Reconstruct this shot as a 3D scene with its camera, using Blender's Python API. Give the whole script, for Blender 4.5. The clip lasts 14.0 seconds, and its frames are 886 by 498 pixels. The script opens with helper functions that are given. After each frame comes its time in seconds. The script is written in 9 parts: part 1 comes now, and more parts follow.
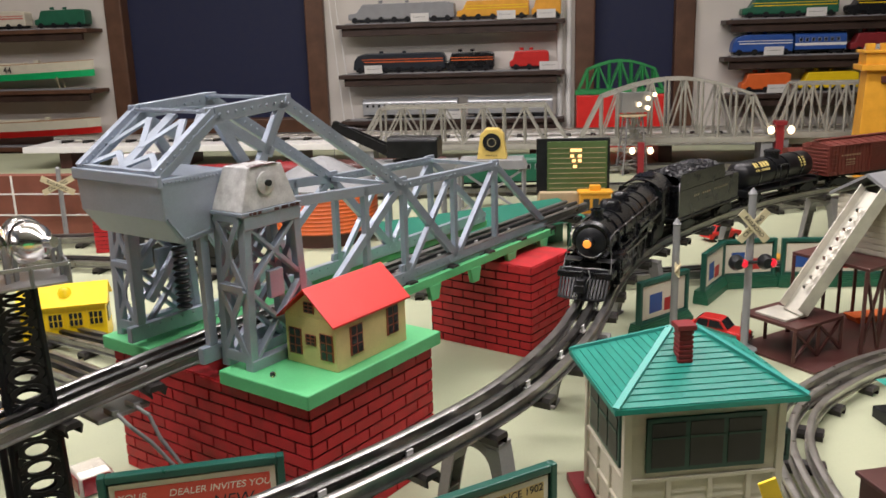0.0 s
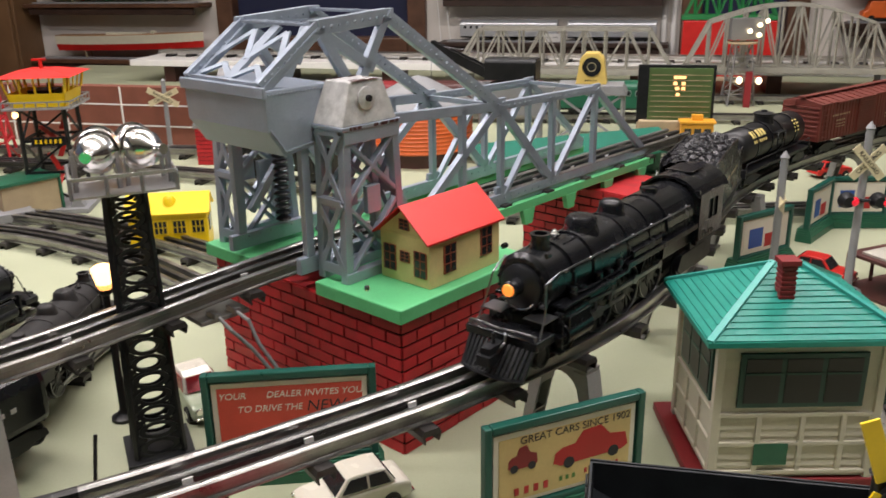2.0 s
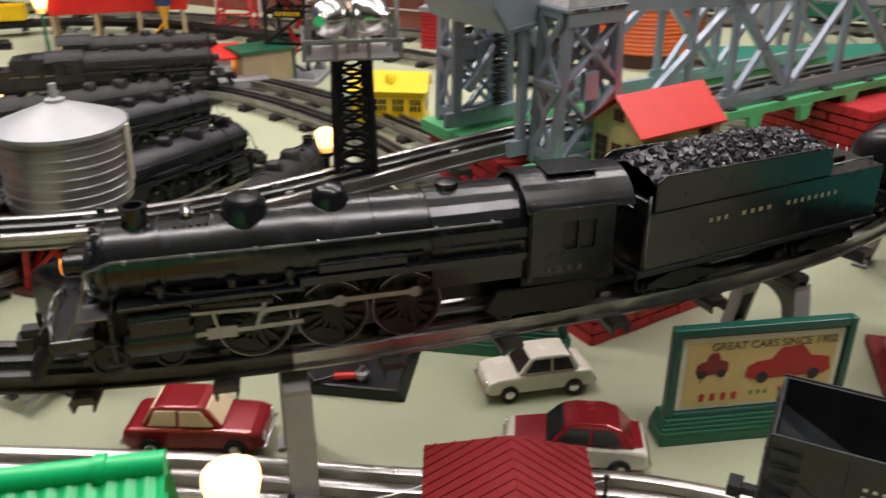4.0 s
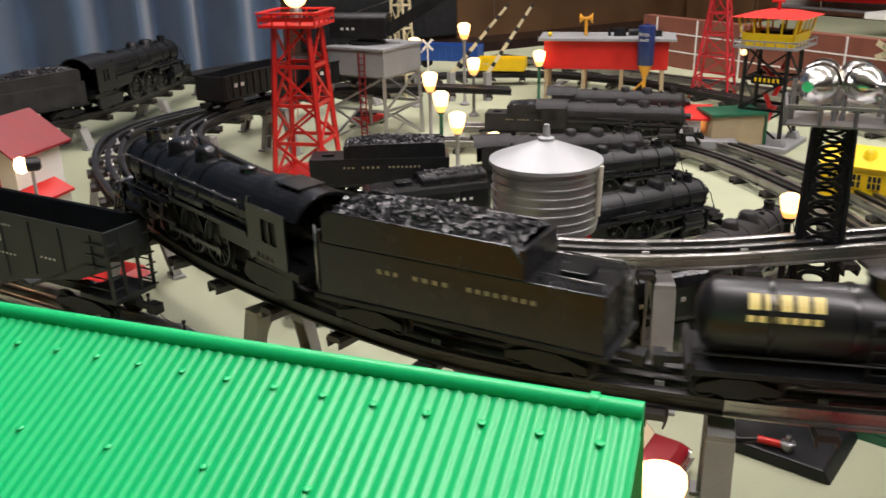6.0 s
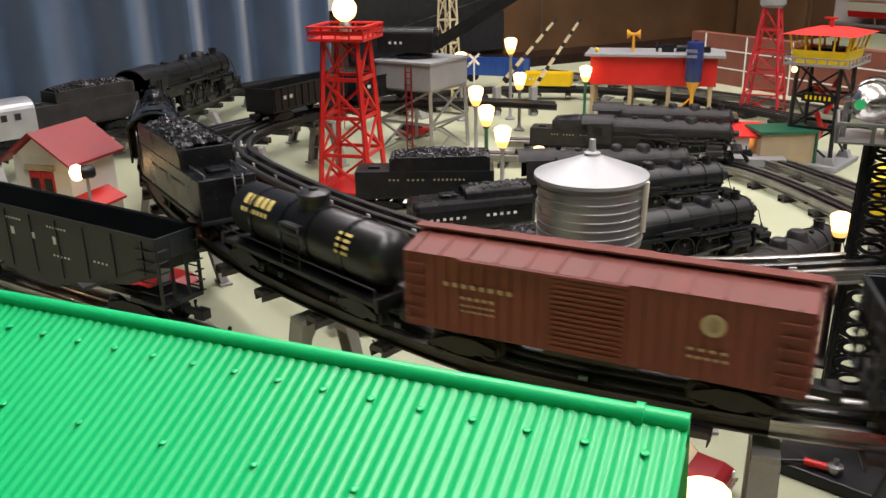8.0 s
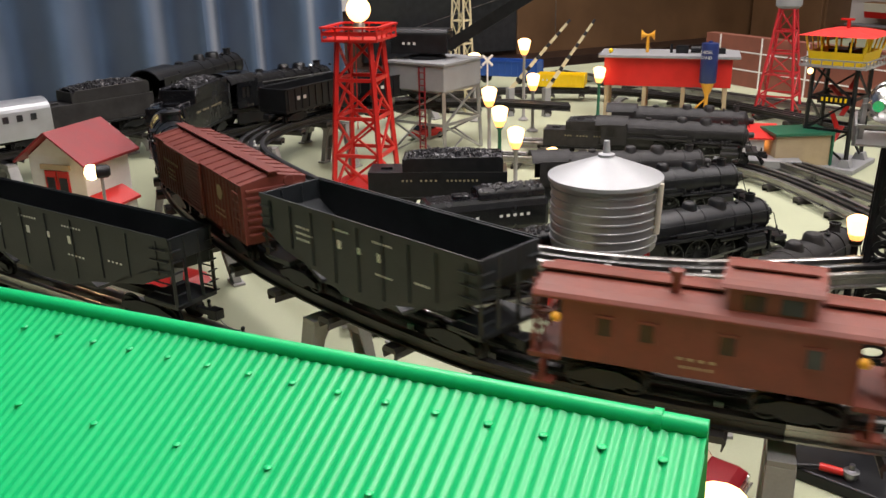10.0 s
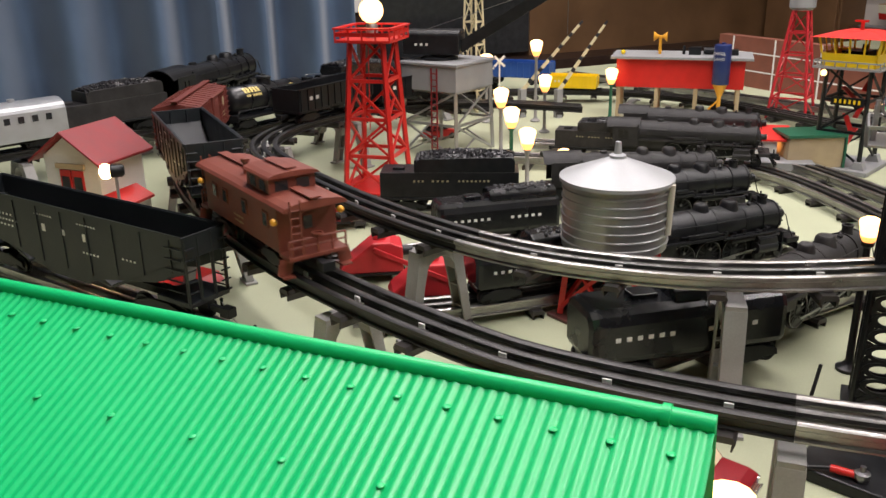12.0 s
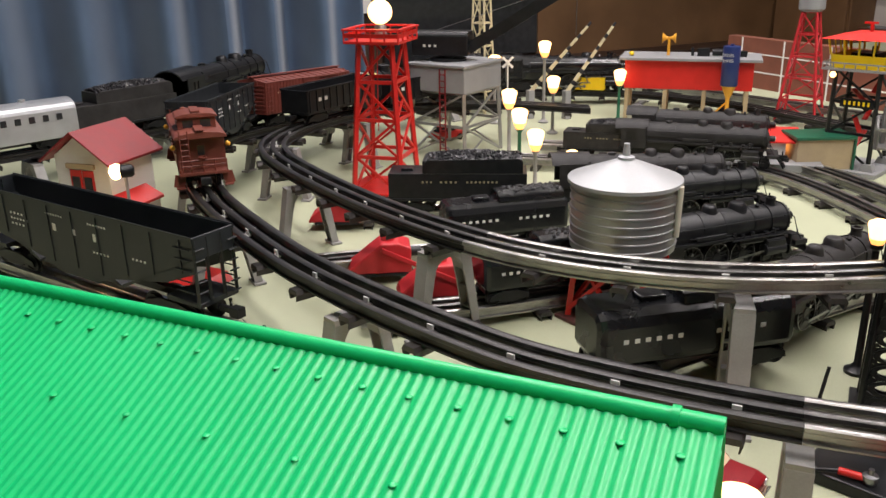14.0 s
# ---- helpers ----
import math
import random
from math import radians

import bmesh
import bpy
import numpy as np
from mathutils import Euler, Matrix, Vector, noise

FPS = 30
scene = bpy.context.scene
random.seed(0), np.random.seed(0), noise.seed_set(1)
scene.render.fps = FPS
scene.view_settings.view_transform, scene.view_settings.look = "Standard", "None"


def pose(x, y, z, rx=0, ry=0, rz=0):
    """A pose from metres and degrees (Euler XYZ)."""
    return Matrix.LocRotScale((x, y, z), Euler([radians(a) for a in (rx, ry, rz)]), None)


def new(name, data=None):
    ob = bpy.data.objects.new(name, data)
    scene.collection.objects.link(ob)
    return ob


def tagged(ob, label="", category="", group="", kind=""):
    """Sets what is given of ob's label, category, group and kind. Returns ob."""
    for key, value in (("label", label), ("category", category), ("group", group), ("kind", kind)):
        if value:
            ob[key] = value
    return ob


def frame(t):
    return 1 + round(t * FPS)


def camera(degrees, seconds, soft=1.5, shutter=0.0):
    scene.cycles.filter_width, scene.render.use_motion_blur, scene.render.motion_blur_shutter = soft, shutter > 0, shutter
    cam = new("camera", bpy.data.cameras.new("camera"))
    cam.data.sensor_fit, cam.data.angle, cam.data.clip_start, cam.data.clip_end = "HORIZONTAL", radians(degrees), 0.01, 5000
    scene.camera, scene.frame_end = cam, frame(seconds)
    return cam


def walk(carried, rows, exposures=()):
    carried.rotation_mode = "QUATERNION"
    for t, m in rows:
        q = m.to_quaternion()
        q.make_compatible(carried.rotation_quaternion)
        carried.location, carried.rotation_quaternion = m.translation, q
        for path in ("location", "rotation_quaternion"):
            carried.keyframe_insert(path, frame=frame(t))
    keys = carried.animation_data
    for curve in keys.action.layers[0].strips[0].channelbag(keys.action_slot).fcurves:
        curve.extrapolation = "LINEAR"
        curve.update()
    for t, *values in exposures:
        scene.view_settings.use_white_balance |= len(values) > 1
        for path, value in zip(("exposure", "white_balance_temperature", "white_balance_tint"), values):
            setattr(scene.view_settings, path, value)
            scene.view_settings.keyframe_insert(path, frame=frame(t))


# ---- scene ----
# The room stands round a model railway table: table top at z = 0, true model sizes.
cam = camera(55.0, 14.0, soft=1.5, shutter=0.5)


def TURN(yaw, pitch, roll):
    return Matrix.Rotation(radians(yaw), 4, "Z") @ Matrix.Rotation(radians(90 + pitch), 4, "X") @ Matrix.Rotation(radians(roll), 4, "Z")


PATH = [
    (0, pose(-0.0143, 0.0192, 0.3832) @ TURN(7.47, -14.03, -1.68)),
    (0.5, pose(-0.0151, 0.0196, 0.3823) @ TURN(8.90, -15.08, -1.53)),
    (1, pose(-0.0165, 0.0188, 0.3811) @ TURN(10.38, -16.29, -1.27)),
    (1.5, pose(-0.0185, 0.0187, 0.3800) @ TURN(11.99, -17.66, -1.01)),
    (2, pose(-0.0203, 0.0189, 0.3791) @ TURN(13.75, -18.89, -0.85)),
    (2.2, pose(-0.0223, 0.0180, 0.3789) @ TURN(14.58, -19.41, -0.80)),
    (4.3, pose(-0.0172, 0.0109, 0.3654) @ TURN(33.35, -26.09, -0.04)),
    (4.5, pose(-0.0149, 0.0049, 0.3660) @ TURN(37.39, -25.92, -0.25)),
    (5, pose(-0.0082, -0.0121, 0.3707) @ TURN(47.90, -24.11, -0.97)),
    (5.5, pose(-0.0039, -0.0211, 0.3698) @ TURN(55.22, -22.08, -1.20)),
    (6, pose(-0.0023, -0.0249, 0.3687) @ TURN(59.27, -21.00, -1.24)),
    (6.5, pose(-0.0009, -0.0273, 0.3691) @ TURN(61.00, -20.58, -1.22)),
    (7, pose(-0.0002, -0.0277, 0.3696) @ TURN(61.67, -20.29, -1.26)),
    (7.5, pose(-0.0006, -0.0278, 0.3690) @ TURN(61.98, -20.09, -1.21)),
    (8, pose(0.0001, -0.0283, 0.3686) @ TURN(62.25, -20.00, -1.15)),
    (10.5, pose(-0.0020, -0.0286, 0.3686) @ TURN(63.53, -19.92, -1.16)),
    (11, pose(0.0002, -0.0306, 0.3692) @ TURN(63.91, -19.88, -1.15)),
    (12, pose(0.0010, -0.0301, 0.3686) @ TURN(63.90, -19.85, -1.14)),
    (12.5, pose(0.0006, -0.0305, 0.3688) @ TURN(64.05, -19.88, -1.11)),
    (13, pose(0.0016, -0.0315, 0.3691) @ TURN(64.31, -19.82, -1.15)),
    (14, pose(0.0023, -0.0320, 0.3698) @ TURN(64.41, -19.80, -1.12)),
]
walk(cam, PATH, [(0.0, 0.03), (2.2, 0.0), (4.3, -0.2), (5.5, -0.25), (6.2, -0.02), (8.2, 0.0), (14.0, 0.02)])

# ---- world and exposure ----
world = bpy.data.worlds.new("night")
world.use_nodes = True
world.node_tree.nodes["Background"].inputs[0].default_value = (0.5, 0.55, 0.7, 1)
world.node_tree.nodes["Background"].inputs[1].default_value = 0.05
scene.world = world
scene.view_settings.exposure = 0.0
CEILING = 1.75
LAMPS = [(-0.9, 0.33), (0.35, 0.33), (-0.9, 1.6), (0.35, 1.6), (-2.2, 1.05)]
LAMP_WATTS = 18.6


# ---- materials ----
def mat(name, color, rough=0.5, metal=0.0, var=0.12, scale=40.0, bump=0.05, coat=0.0, fine=600.0, glow=0.0, emit=None):
    m = bpy.data.materials.new(name)
    m.use_nodes = True
    nt = m.node_tree
    b = nt.nodes["Principled BSDF"]
    tc = nt.nodes.new("ShaderNodeTexCoord")
    oi = nt.nodes.new("ShaderNodeObjectInfo")
    add = nt.nodes.new("ShaderNodeVectorMath")
    add.operation = "ADD"
    nt.links.new(tc.outputs["Object"], add.inputs[0])
    nt.links.new(oi.outputs["Random"], add.inputs[1])
    n1 = nt.nodes.new("ShaderNodeTexNoise")
    n1.inputs["Scale"].default_value = scale
    n1.inputs["Detail"].default_value = 5
    n2 = nt.nodes.new("ShaderNodeTexNoise")
    n2.inputs["Scale"].default_value = fine
    n2.inputs["Detail"].default_value = 2
    for n in (n1, n2):
        nt.links.new(add.outputs[0], n.inputs["Vector"])
    mx = nt.nodes.new("ShaderNodeMath")
    mx.operation = "MULTIPLY_ADD"
    nt.links.new(n2.outputs["Fac"], mx.inputs[0])
    mx.inputs[1].default_value = 0.35
    nt.links.new(n1.outputs["Fac"], mx.inputs[2])
    ramp = nt.nodes.new("ShaderNodeValToRGB")
    c = Vector(color)
    ramp.color_ramp.elements[0].position = 0.38
    ramp.color_ramp.elements[1].position = 0.95
    ramp.color_ramp.elements[0].color = (*(c * (1 - var)), 1)
    hi = c * (1 + var)
    ramp.color_ramp.elements[1].color = (*[min(1, x + 0.015 * var) for x in hi], 1)
    nt.links.new(mx.outputs[0], ramp.inputs[0])
    nt.links.new(ramp.outputs[0], b.inputs["Base Color"])
    rr = nt.nodes.new("ShaderNodeMapRange")
    rr.inputs["To Min"].default_value = max(0.03, rough - 0.1)
    rr.inputs["To Max"].default_value = min(1, rough + 0.14)
    nt.links.new(n1.outputs["Fac"], rr.inputs["Value"])
    nt.links.new(rr.outputs[0], b.inputs["Roughness"])
    b.inputs["Metallic"].default_value = metal
    b.inputs["Coat Weight"].default_value = coat
    b.inputs["Coat Roughness"].default_value = 0.15
    if bump:
        bp = nt.nodes.new("ShaderNodeBump")
        bp.inputs["Strength"].default_value = bump
        bp.inputs["Distance"].default_value = 0.001
        nt.links.new(mx.outputs[0], bp.inputs["Height"])
        nt.links.new(bp.outputs[0], b.inputs["Normal"])
    if glow:
        b.inputs["Emission Color"].default_value = (*(emit or color), 1)
        b.inputs["Emission Strength"].default_value = glow
    return m


M = {}
M["table"] = mat("sage_table_paint", (0.395, 0.42, 0.28), 0.55, var=0.10, scale=7, bump=0.08)
M["wall"] = mat("cream_plaster", (0.66, 0.62, 0.56), 0.8, var=0.08, scale=5, bump=0.15)
M["ceiling"] = mat("white_ceiling_paint", (0.75, 0.73, 0.68), 0.9, var=0.05)
M["floor"] = mat("brown_floor", (0.16, 0.10, 0.06), 0.6)
M["dkwood"] = mat("dark_stained_wood", (0.035, 0.017, 0.010), 0.45, var=0.4, scale=20)
M["shelfwood"] = mat("brown_shelf_wood", (0.10, 0.045, 0.022), 0.45, var=0.35, scale=18)
M["panel"] = mat("walnut_panel", (0.05, 0.024, 0.012), 0.5, var=0.35, scale=6)
M["walnut"] = mat("brown_oiled_wood", (0.16, 0.085, 0.036), 0.5, var=0.35, scale=5)
M["skyblind"] = mat("night_blue_blind", (0.008, 0.012, 0.045), 0.7, var=0.1)
M["steel"] = mat("tinplate_rail", (0.62, 0.60, 0.57), 0.3, 1.0, var=0.12, scale=90)
M["rail_side"] = mat("worn_rail_web", (0.105, 0.103, 0.10), 0.3, 0.9, var=0.3, scale=60)
M["rail_mid"] = mat("dull_tin_rail", (0.33, 0.32, 0.31), 0.3, 0.95, var=0.25, scale=60)
M["clip"] = mat("bright_tin_clip", (0.80, 0.79, 0.77), 0.35, 0.2, var=0.1)
M["black_rail"] = mat("blackened_rail", (0.035, 0.034, 0.034), 0.38, 0.55, var=0.3, scale=60)
M["tie"] = mat("dark_tin_tie", (0.055, 0.05, 0.048), 0.45, 0.6, var=0.3)
M["pier"] = mat("grey_plastic_pier", (0.28, 0.275, 0.265), 0.5, 0.0, var=0.18, scale=35)
M["silver"] = mat("grey_silver_paint", (0.33, 0.38, 0.45), 0.36, 0.4, var=0.13, scale=35, bump=0.1)
M["chip"] = mat("chipped_silver_paint", (0.56, 0.555, 0.54), 0.45, 0.15, var=0.3, scale=110)
M["brick"] = mat("red_pressed_brick", (0.45, 0.013, 0.019), 0.55, var=0.28, scale=55, bump=0.25)
M["mortar"] = mat("dark_mortar_line", (0.010, 0.004, 0.004), 0.9)
M["slab"] = mat("green_enamel_slab", (0.115, 0.49, 0.20), 0.42, var=0.16, scale=28)
M["dkgreen"] = mat("dark_green_enamel", (0.012, 0.11, 0.058), 0.4, var=0.15)
M["teal"] = mat("teal_roof_plastic", (0.012, 0.25, 0.19), 0.38, var=0.14, scale=45)
M["tealtrim"] = mat("pale_teal_ridge", (0.05, 0.34, 0.29), 0.35)
M["cream"] = mat("cream_plastic", (0.60, 0.56, 0.45), 0.5, var=0.08)
M["housecream"] = mat("yellowed_cream_enamel", (0.72, 0.54, 0.25), 0.45, var=0.14, scale=50)
M["redroof"] = mat("bright_red_roof", (0.66, 0.028, 0.022), 0.4, var=0.08)
M["maroonroof"] = mat("maroon_roof", (0.22, 0.012, 0.016), 0.5, var=0.15)
M["red"] = mat("red_enamel", (0.55, 0.016, 0.012), 0.38, var=0.12)
M["yellow"] = mat("yellow_plastic", (0.86, 0.60, 0.008), 0.35, var=0.06)
M["orange"] = mat("orange_enamel", (0.70, 0.13, 0.02), 0.42, var=0.08)
M["amber"] = mat("amber_yellow_plastic", (0.75, 0.36, 0.03), 0.4)
M["black"] = mat("black_engine_enamel", (0.005, 0.0056, 0.0070), 0.23, var=0.3, scale=45)
M["dullblack"] = mat("dull_black_casting", (0.007, 0.0078, 0.0092), 0.38, 0.0, var=0.35, scale=80, bump=0.2)
M["dusty"] = mat("dusty_black_casting", (0.019, 0.018, 0.018), 0.5, 0.0, var=0.45, scale=60, bump=0.3)
M["hopperblack"] = mat("blue_black_hopper_paint", (0.0105, 0.0135, 0.016), 0.42, var=0.4, scale=60, bump=0.15)
M["satinblack"] = mat("satin_black_tank_paint", (0.006, 0.0064, 0.0075), 0.33, var=0.3, scale=50)
M["coal"] = mat("glossy_coal", (0.022, 0.022, 0.025), 0.3, var=0.5, scale=150, bump=0.5)
M["brownred"] = mat("boxcar_red_oxide", (0.14, 0.027, 0.018), 0.52, var=0.2, scale=40)
M["cabred"] = mat("caboose_red_oxide", (0.17, 0.040, 0.024), 0.5, var=0.22, scale=45)
M["chrome"] = mat("nickel_plate", (0.80, 0.79, 0.77), 0.19, 1.0, var=0.06)
M["tankroof"] = mat("dull_silver_sheet", (0.40, 0.41, 0.42), 0.48, 0.35, var=0.1, scale=20)
M["galv"] = mat("galvanised_tin", (0.38, 0.38, 0.38), 0.36, 0.75, var=0.12, scale=25)
M["rod"] = mat("nickel_rod", (0.26, 0.26, 0.27), 0.34, 1.0)
M["gold"] = mat("gold_lettering", (0.30, 0.26, 0.16), 0.5)
M["white"] = mat("white_paint", (0.78, 0.77, 0.73), 0.45, var=0.05)
M["palegrey"] = mat("pale_grey_paint", (0.26, 0.265, 0.27), 0.5, var=0.1)
M["aluminium"] = mat("silver_car_paint", (0.52, 0.54, 0.56), 0.32, 0.6, var=0.1)
M["trussgrey"] = mat("khaki_grey_bridge_paint", (0.36, 0.35, 0.30), 0.45, 0.3, var=0.15)
M["dkbrown"] = mat("dark_brown_enamel", (0.075, 0.024, 0.020), 0.4, var=0.2)
M["greenroof"] = mat("bright_green_plastic", (0.006, 0.50, 0.155), 0.34, var=0.06, scale=16, bump=0.04)
M["olive"] = mat("olive_green_board", (0.07, 0.12, 0.035), 0.5)
M["tan"] = mat("tan_cardboard", (0.42, 0.33, 0.20), 0.7)
M["blue"] = mat("navy_blue_enamel", (0.015, 0.03, 0.13), 0.35)
M["brightblue"] = mat("bright_blue_enamel", (0.02, 0.08, 0.32), 0.4)
M["glassdark"] = mat("smoked_window", (0.02, 0.022, 0.024), 0.12, var=0.3)
M["salmon"] = mat("red_poster_paper", (0.62, 0.075, 0.045), 0.5)
M["yellowpaper"] = mat("yellowed_poster_paper", (0.62, 0.47, 0.20), 0.5)
M["carwhite"] = mat("ivory_car_paint", (0.74, 0.71, 0.60), 0.25, var=0.05, coat=0.5)
M["carred"] = mat("metallic_red_car_paint", (0.30, 0.012, 0.020), 0.22, 0.3, var=0.15, coat=0.6)
M["tyre"] = mat("black_rubber", (0.012, 0.012, 0.012), 0.7)
M["bulb"] = mat("warm_glass_globe", (1.0, 0.72, 0.36), 0.3, glow=4.2, emit=(1.0, 0.56, 0.22))
# Orange falloff of the globe's glow, put into a colour of its own.
M["bulbrim"] = mat("globe_edge_glow", (1.0, 0.55, 0.22), 0.3, glow=1.9, emit=(1.0, 0.40, 0.10))
M["spotbulb"] = mat("hot_spotlight_glass", (1.0, 0.8, 0.5), 0.3, glow=14.0, emit=(1.0, 0.62, 0.28))
# Smoked pane with the house eave's shade put into its darker colour.
M["smokepane"] = mat("shaded_smoked_pane", (0.012, 0.011, 0.010), 0.45, var=0.2)
M["bulbdim"] = mat("warm_bulb", (1.0, 0.6, 0.3), 0.3, glow=2.0, emit=(1.0, 0.46, 0.16))
M["headlight"] = mat("amber_headlight", (1.0, 0.4, 0.08), 0.3, glow=0.9, emit=(1.0, 0.25, 0.03))
M["redlens"] = mat("red_signal_lens", (0.6, 0.01, 0.02), 0.2, glow=0.5, emit=(1.0, 0.02, 0.05))
M["palegreen"] = mat("pale_green_car_paint", (0.42, 0.50, 0.34), 0.3, coat=0.4)
M["palewin"] = mat("pale_cream_window", (0.75, 0.62, 0.40), 0.3)
M["dkteal"] = mat("dull_teal_paint", (0.014, 0.15, 0.10), 0.45)
M["coatwood"] = mat("light_wood", (0.35, 0.2, 0.09), 0.5)
M["ceillamp"] = mat("lamp_diffuser", (1, 0.95, 0.85), 0.5, glow=4.0, emit=(1.0, 0.86, 0.68))


for nm in ("dullblack", "dusty"):
    M[nm].node_tree.nodes["Principled BSDF"].inputs["Specular IOR Level"].default_value = 0.33


def curtain_material():
    m = mat("blue_woven_curtain", (0.070, 0.112, 0.185), 0.85, var=0.16, scale=9, bump=0.3, fine=900)
    m.node_tree.nodes["Principled BSDF"].inputs["Sheen Weight"].default_value = 0.3
    return m


M["curtain"] = curtain_material()


# ---- mesh helpers ----
class G:
    """Vertices and faces of one mesh, gathered shape by shape."""

    def __init__(self):
        self.v, self.f, self.s, self.chunks = [], [], [], []

    def add(self, verts, faces, m=None, smooth=False):
        o = len(self.v)
        self.chunks.append((o, len(verts), len(self.f), len(faces)))
        self.v += [tuple(m @ Vector(p)) if m else tuple(p) for p in verts]
        self.f += [[i + o for i in q] for q in faces]
        self.s += [smooth] * len(faces)
        return self

    def box(self, x0, x1, y0, y1, z0, z1, m=None):
        v = [(x, y, z) for x in (x0, x1) for y in (y0, y1) for z in (z0, z1)]
        return self.add(v, [(0, 1, 3, 2), (4, 6, 7, 5), (0, 4, 5, 1), (2, 3, 7, 6), (0, 2, 6, 4), (1, 5, 7, 3)], m)

    def prism(self, pts, y0, y1, m=None, axis="y"):
        """A polygon in the x-z plane drawn out along y (or in x-y along z, or y-z along x)."""
        n = len(pts)
        put = {"y": lambda a, b, c: (a, c, b), "z": lambda a, b, c: (a, b, c), "x": lambda a, b, c: (c, a, b)}[axis]
        v = [put(a, b, y0) for a, b in pts] + [put(a, b, y1) for a, b in pts]
        f = [list(range(n)), list(range(2 * n - 1, n - 1, -1))] + [(i, i + n, (i + 1) % n + n, (i + 1) % n) for i in range(n)]
        return self.add(v, f, m)

    def lathe(self, prof, seg=20, m=None, smooth=True, part=1.0):
        """A profile of (radius, height) turned about z."""
        v, f = [], []
        n = len(prof)
        for k in range(seg + (part < 1)):
            a = 2 * math.pi * part * k / seg
            v += [(r * math.cos(a), r * math.sin(a), z) for r, z in prof]
        for k in range(seg):
            k2 = (k + 1) % seg if part == 1 else k + 1
            f += [(k * n + i, k2 * n + i, k2 * n + i + 1, k * n + i + 1) for i in range(n - 1)]
        if part == 1 and prof[0] != prof[-1]:
            f += [[k * n for k in range(seg)][::-1], [k * n + n - 1 for k in range(seg)]]
        return self.add(v, f, m, smooth)

    def cyl(self, p, q, r, seg=10, r2=None, smooth=True):
        p, q = Vector(p), Vector(q)
        m = Matrix.Translation(p) @ (q - p).to_track_quat("Z", "Y").to_matrix().to_4x4()
        return self.lathe([(r, 0), (r if r2 is None else r2, (q - p).length)], seg, m, smooth)

    def bar(self, p, q, w, h=None, up=(0, 0, 1)):
        """A straight bar of section w by h."""
        h = w if h is None else h
        p, q = Vector(p), Vector(q)
        d = (q - p).normalized()
        s = d.cross(Vector(up))
        s = s.normalized() if s.length > 1e-5 else d.orthogonal().normalized()
        t = s.cross(d)
        v = [c + s * (a * w / 2) + t * (b * h / 2) for c in (p, q) for a, b in ((-1, -1), (1, -1), (1, 1), (-1, 1))]
        return self.add(v, [(3, 2, 1, 0), (4, 5, 6, 7), (0, 1, 5, 4), (1, 2, 6, 5), (2, 3, 7, 6), (3, 0, 4, 7)])

    def ball(self, c, r, seg=14, sz=1.0):
        prof = [(max(1e-5, r * math.sin(math.pi * i / 8)), -r * sz * math.cos(math.pi * i / 8)) for i in range(9)]
        return self.lathe(prof, seg, Matrix.Translation(c))

    def tube(self, pts, r, seg=6):
        for a, b in zip(pts, pts[1:]):
            self.cyl(a, b, r, seg)
        return self

    def sweep(self, pts, sec, smooth=False):
        """A section of (side, up) carried along a level path of points."""
        n, v, f = len(sec), [], []
        for i, p in enumerate(pts):
            d = (Vector(pts[min(i + 1, len(pts) - 1)]) - Vector(pts[max(i - 1, 0)]))
            d.z = 0
            d.normalize()
            s = Vector((-d.y, d.x, 0))
            v += [Vector(p) + s * a + Vector((0, 0, b)) for a, b in sec]
        for i in range(len(pts) - 1):
            f += [(i * n + k, (i + 1) * n + k, (i + 1) * n + (k + 1) % n, i * n + (k + 1) % n) for k in range(n)]
        f += [list(range(n)), list(range(len(v) - 1, len(v) - n - 1, -1))]
        return self.add(v, f, None, smooth)

    def mesh(self, name, material):
        me = bpy.data.meshes.new(name)
        me.from_pydata(self.v, [], self.f)
        me.polygons.foreach_set("use_smooth", self.s)
        bm = bmesh.new()
        bm.from_mesh(me)
        bmesh.ops.recalc_face_normals(bm, faces=bm.faces)
        for e in bm.edges:
            if len(e.link_faces) == 2 and e.calc_face_angle(0) > 0.7:
                e.smooth = False
        bm.to_mesh(me)
        bm.free()
        me.materials.append(M[material] if isinstance(material, str) else material)
        return me


def part(name, g, material, parent, label="", bevel=0.0, at=None):
    ob = new(name, g.mesh(name, material))
    ob.parent = parent
    if at is not None:
        ob.matrix_basis = at
    if label:
        tagged(ob, label)
    if bevel:
        b = ob.modifiers.new("bevel", "BEVEL")
        b.width, b.segments, b.limit_method, b.angle_limit = bevel, 2, "ANGLE", 0.6
    return ob


def pieces(name, g, material, parent, label="", bevel=0.0):
    """Each shape gathered in g becomes a part of its own."""
    for o, nv, fo, nf in g.chunks:
        one = G()
        one.v, one.f, one.s = g.v[o:o + nv], [[i - o for i in q] for q in g.f[fo:fo + nf]], g.s[fo:fo + nf]
        part(name, one, material, parent, label, bevel)


def thing(name, m, label, category, group="", kind=""):
    ob = new(name)
    ob.empty_display_size = 0.02
    ob.matrix_basis = m
    return tagged(ob, label, category, group, kind)


def solid(name, g, material, label, category="", kind="", m=None, bevel=0.0):
    ob = part(name, g, material, None, "", bevel, m)
    return tagged(ob, label, category, "", kind)


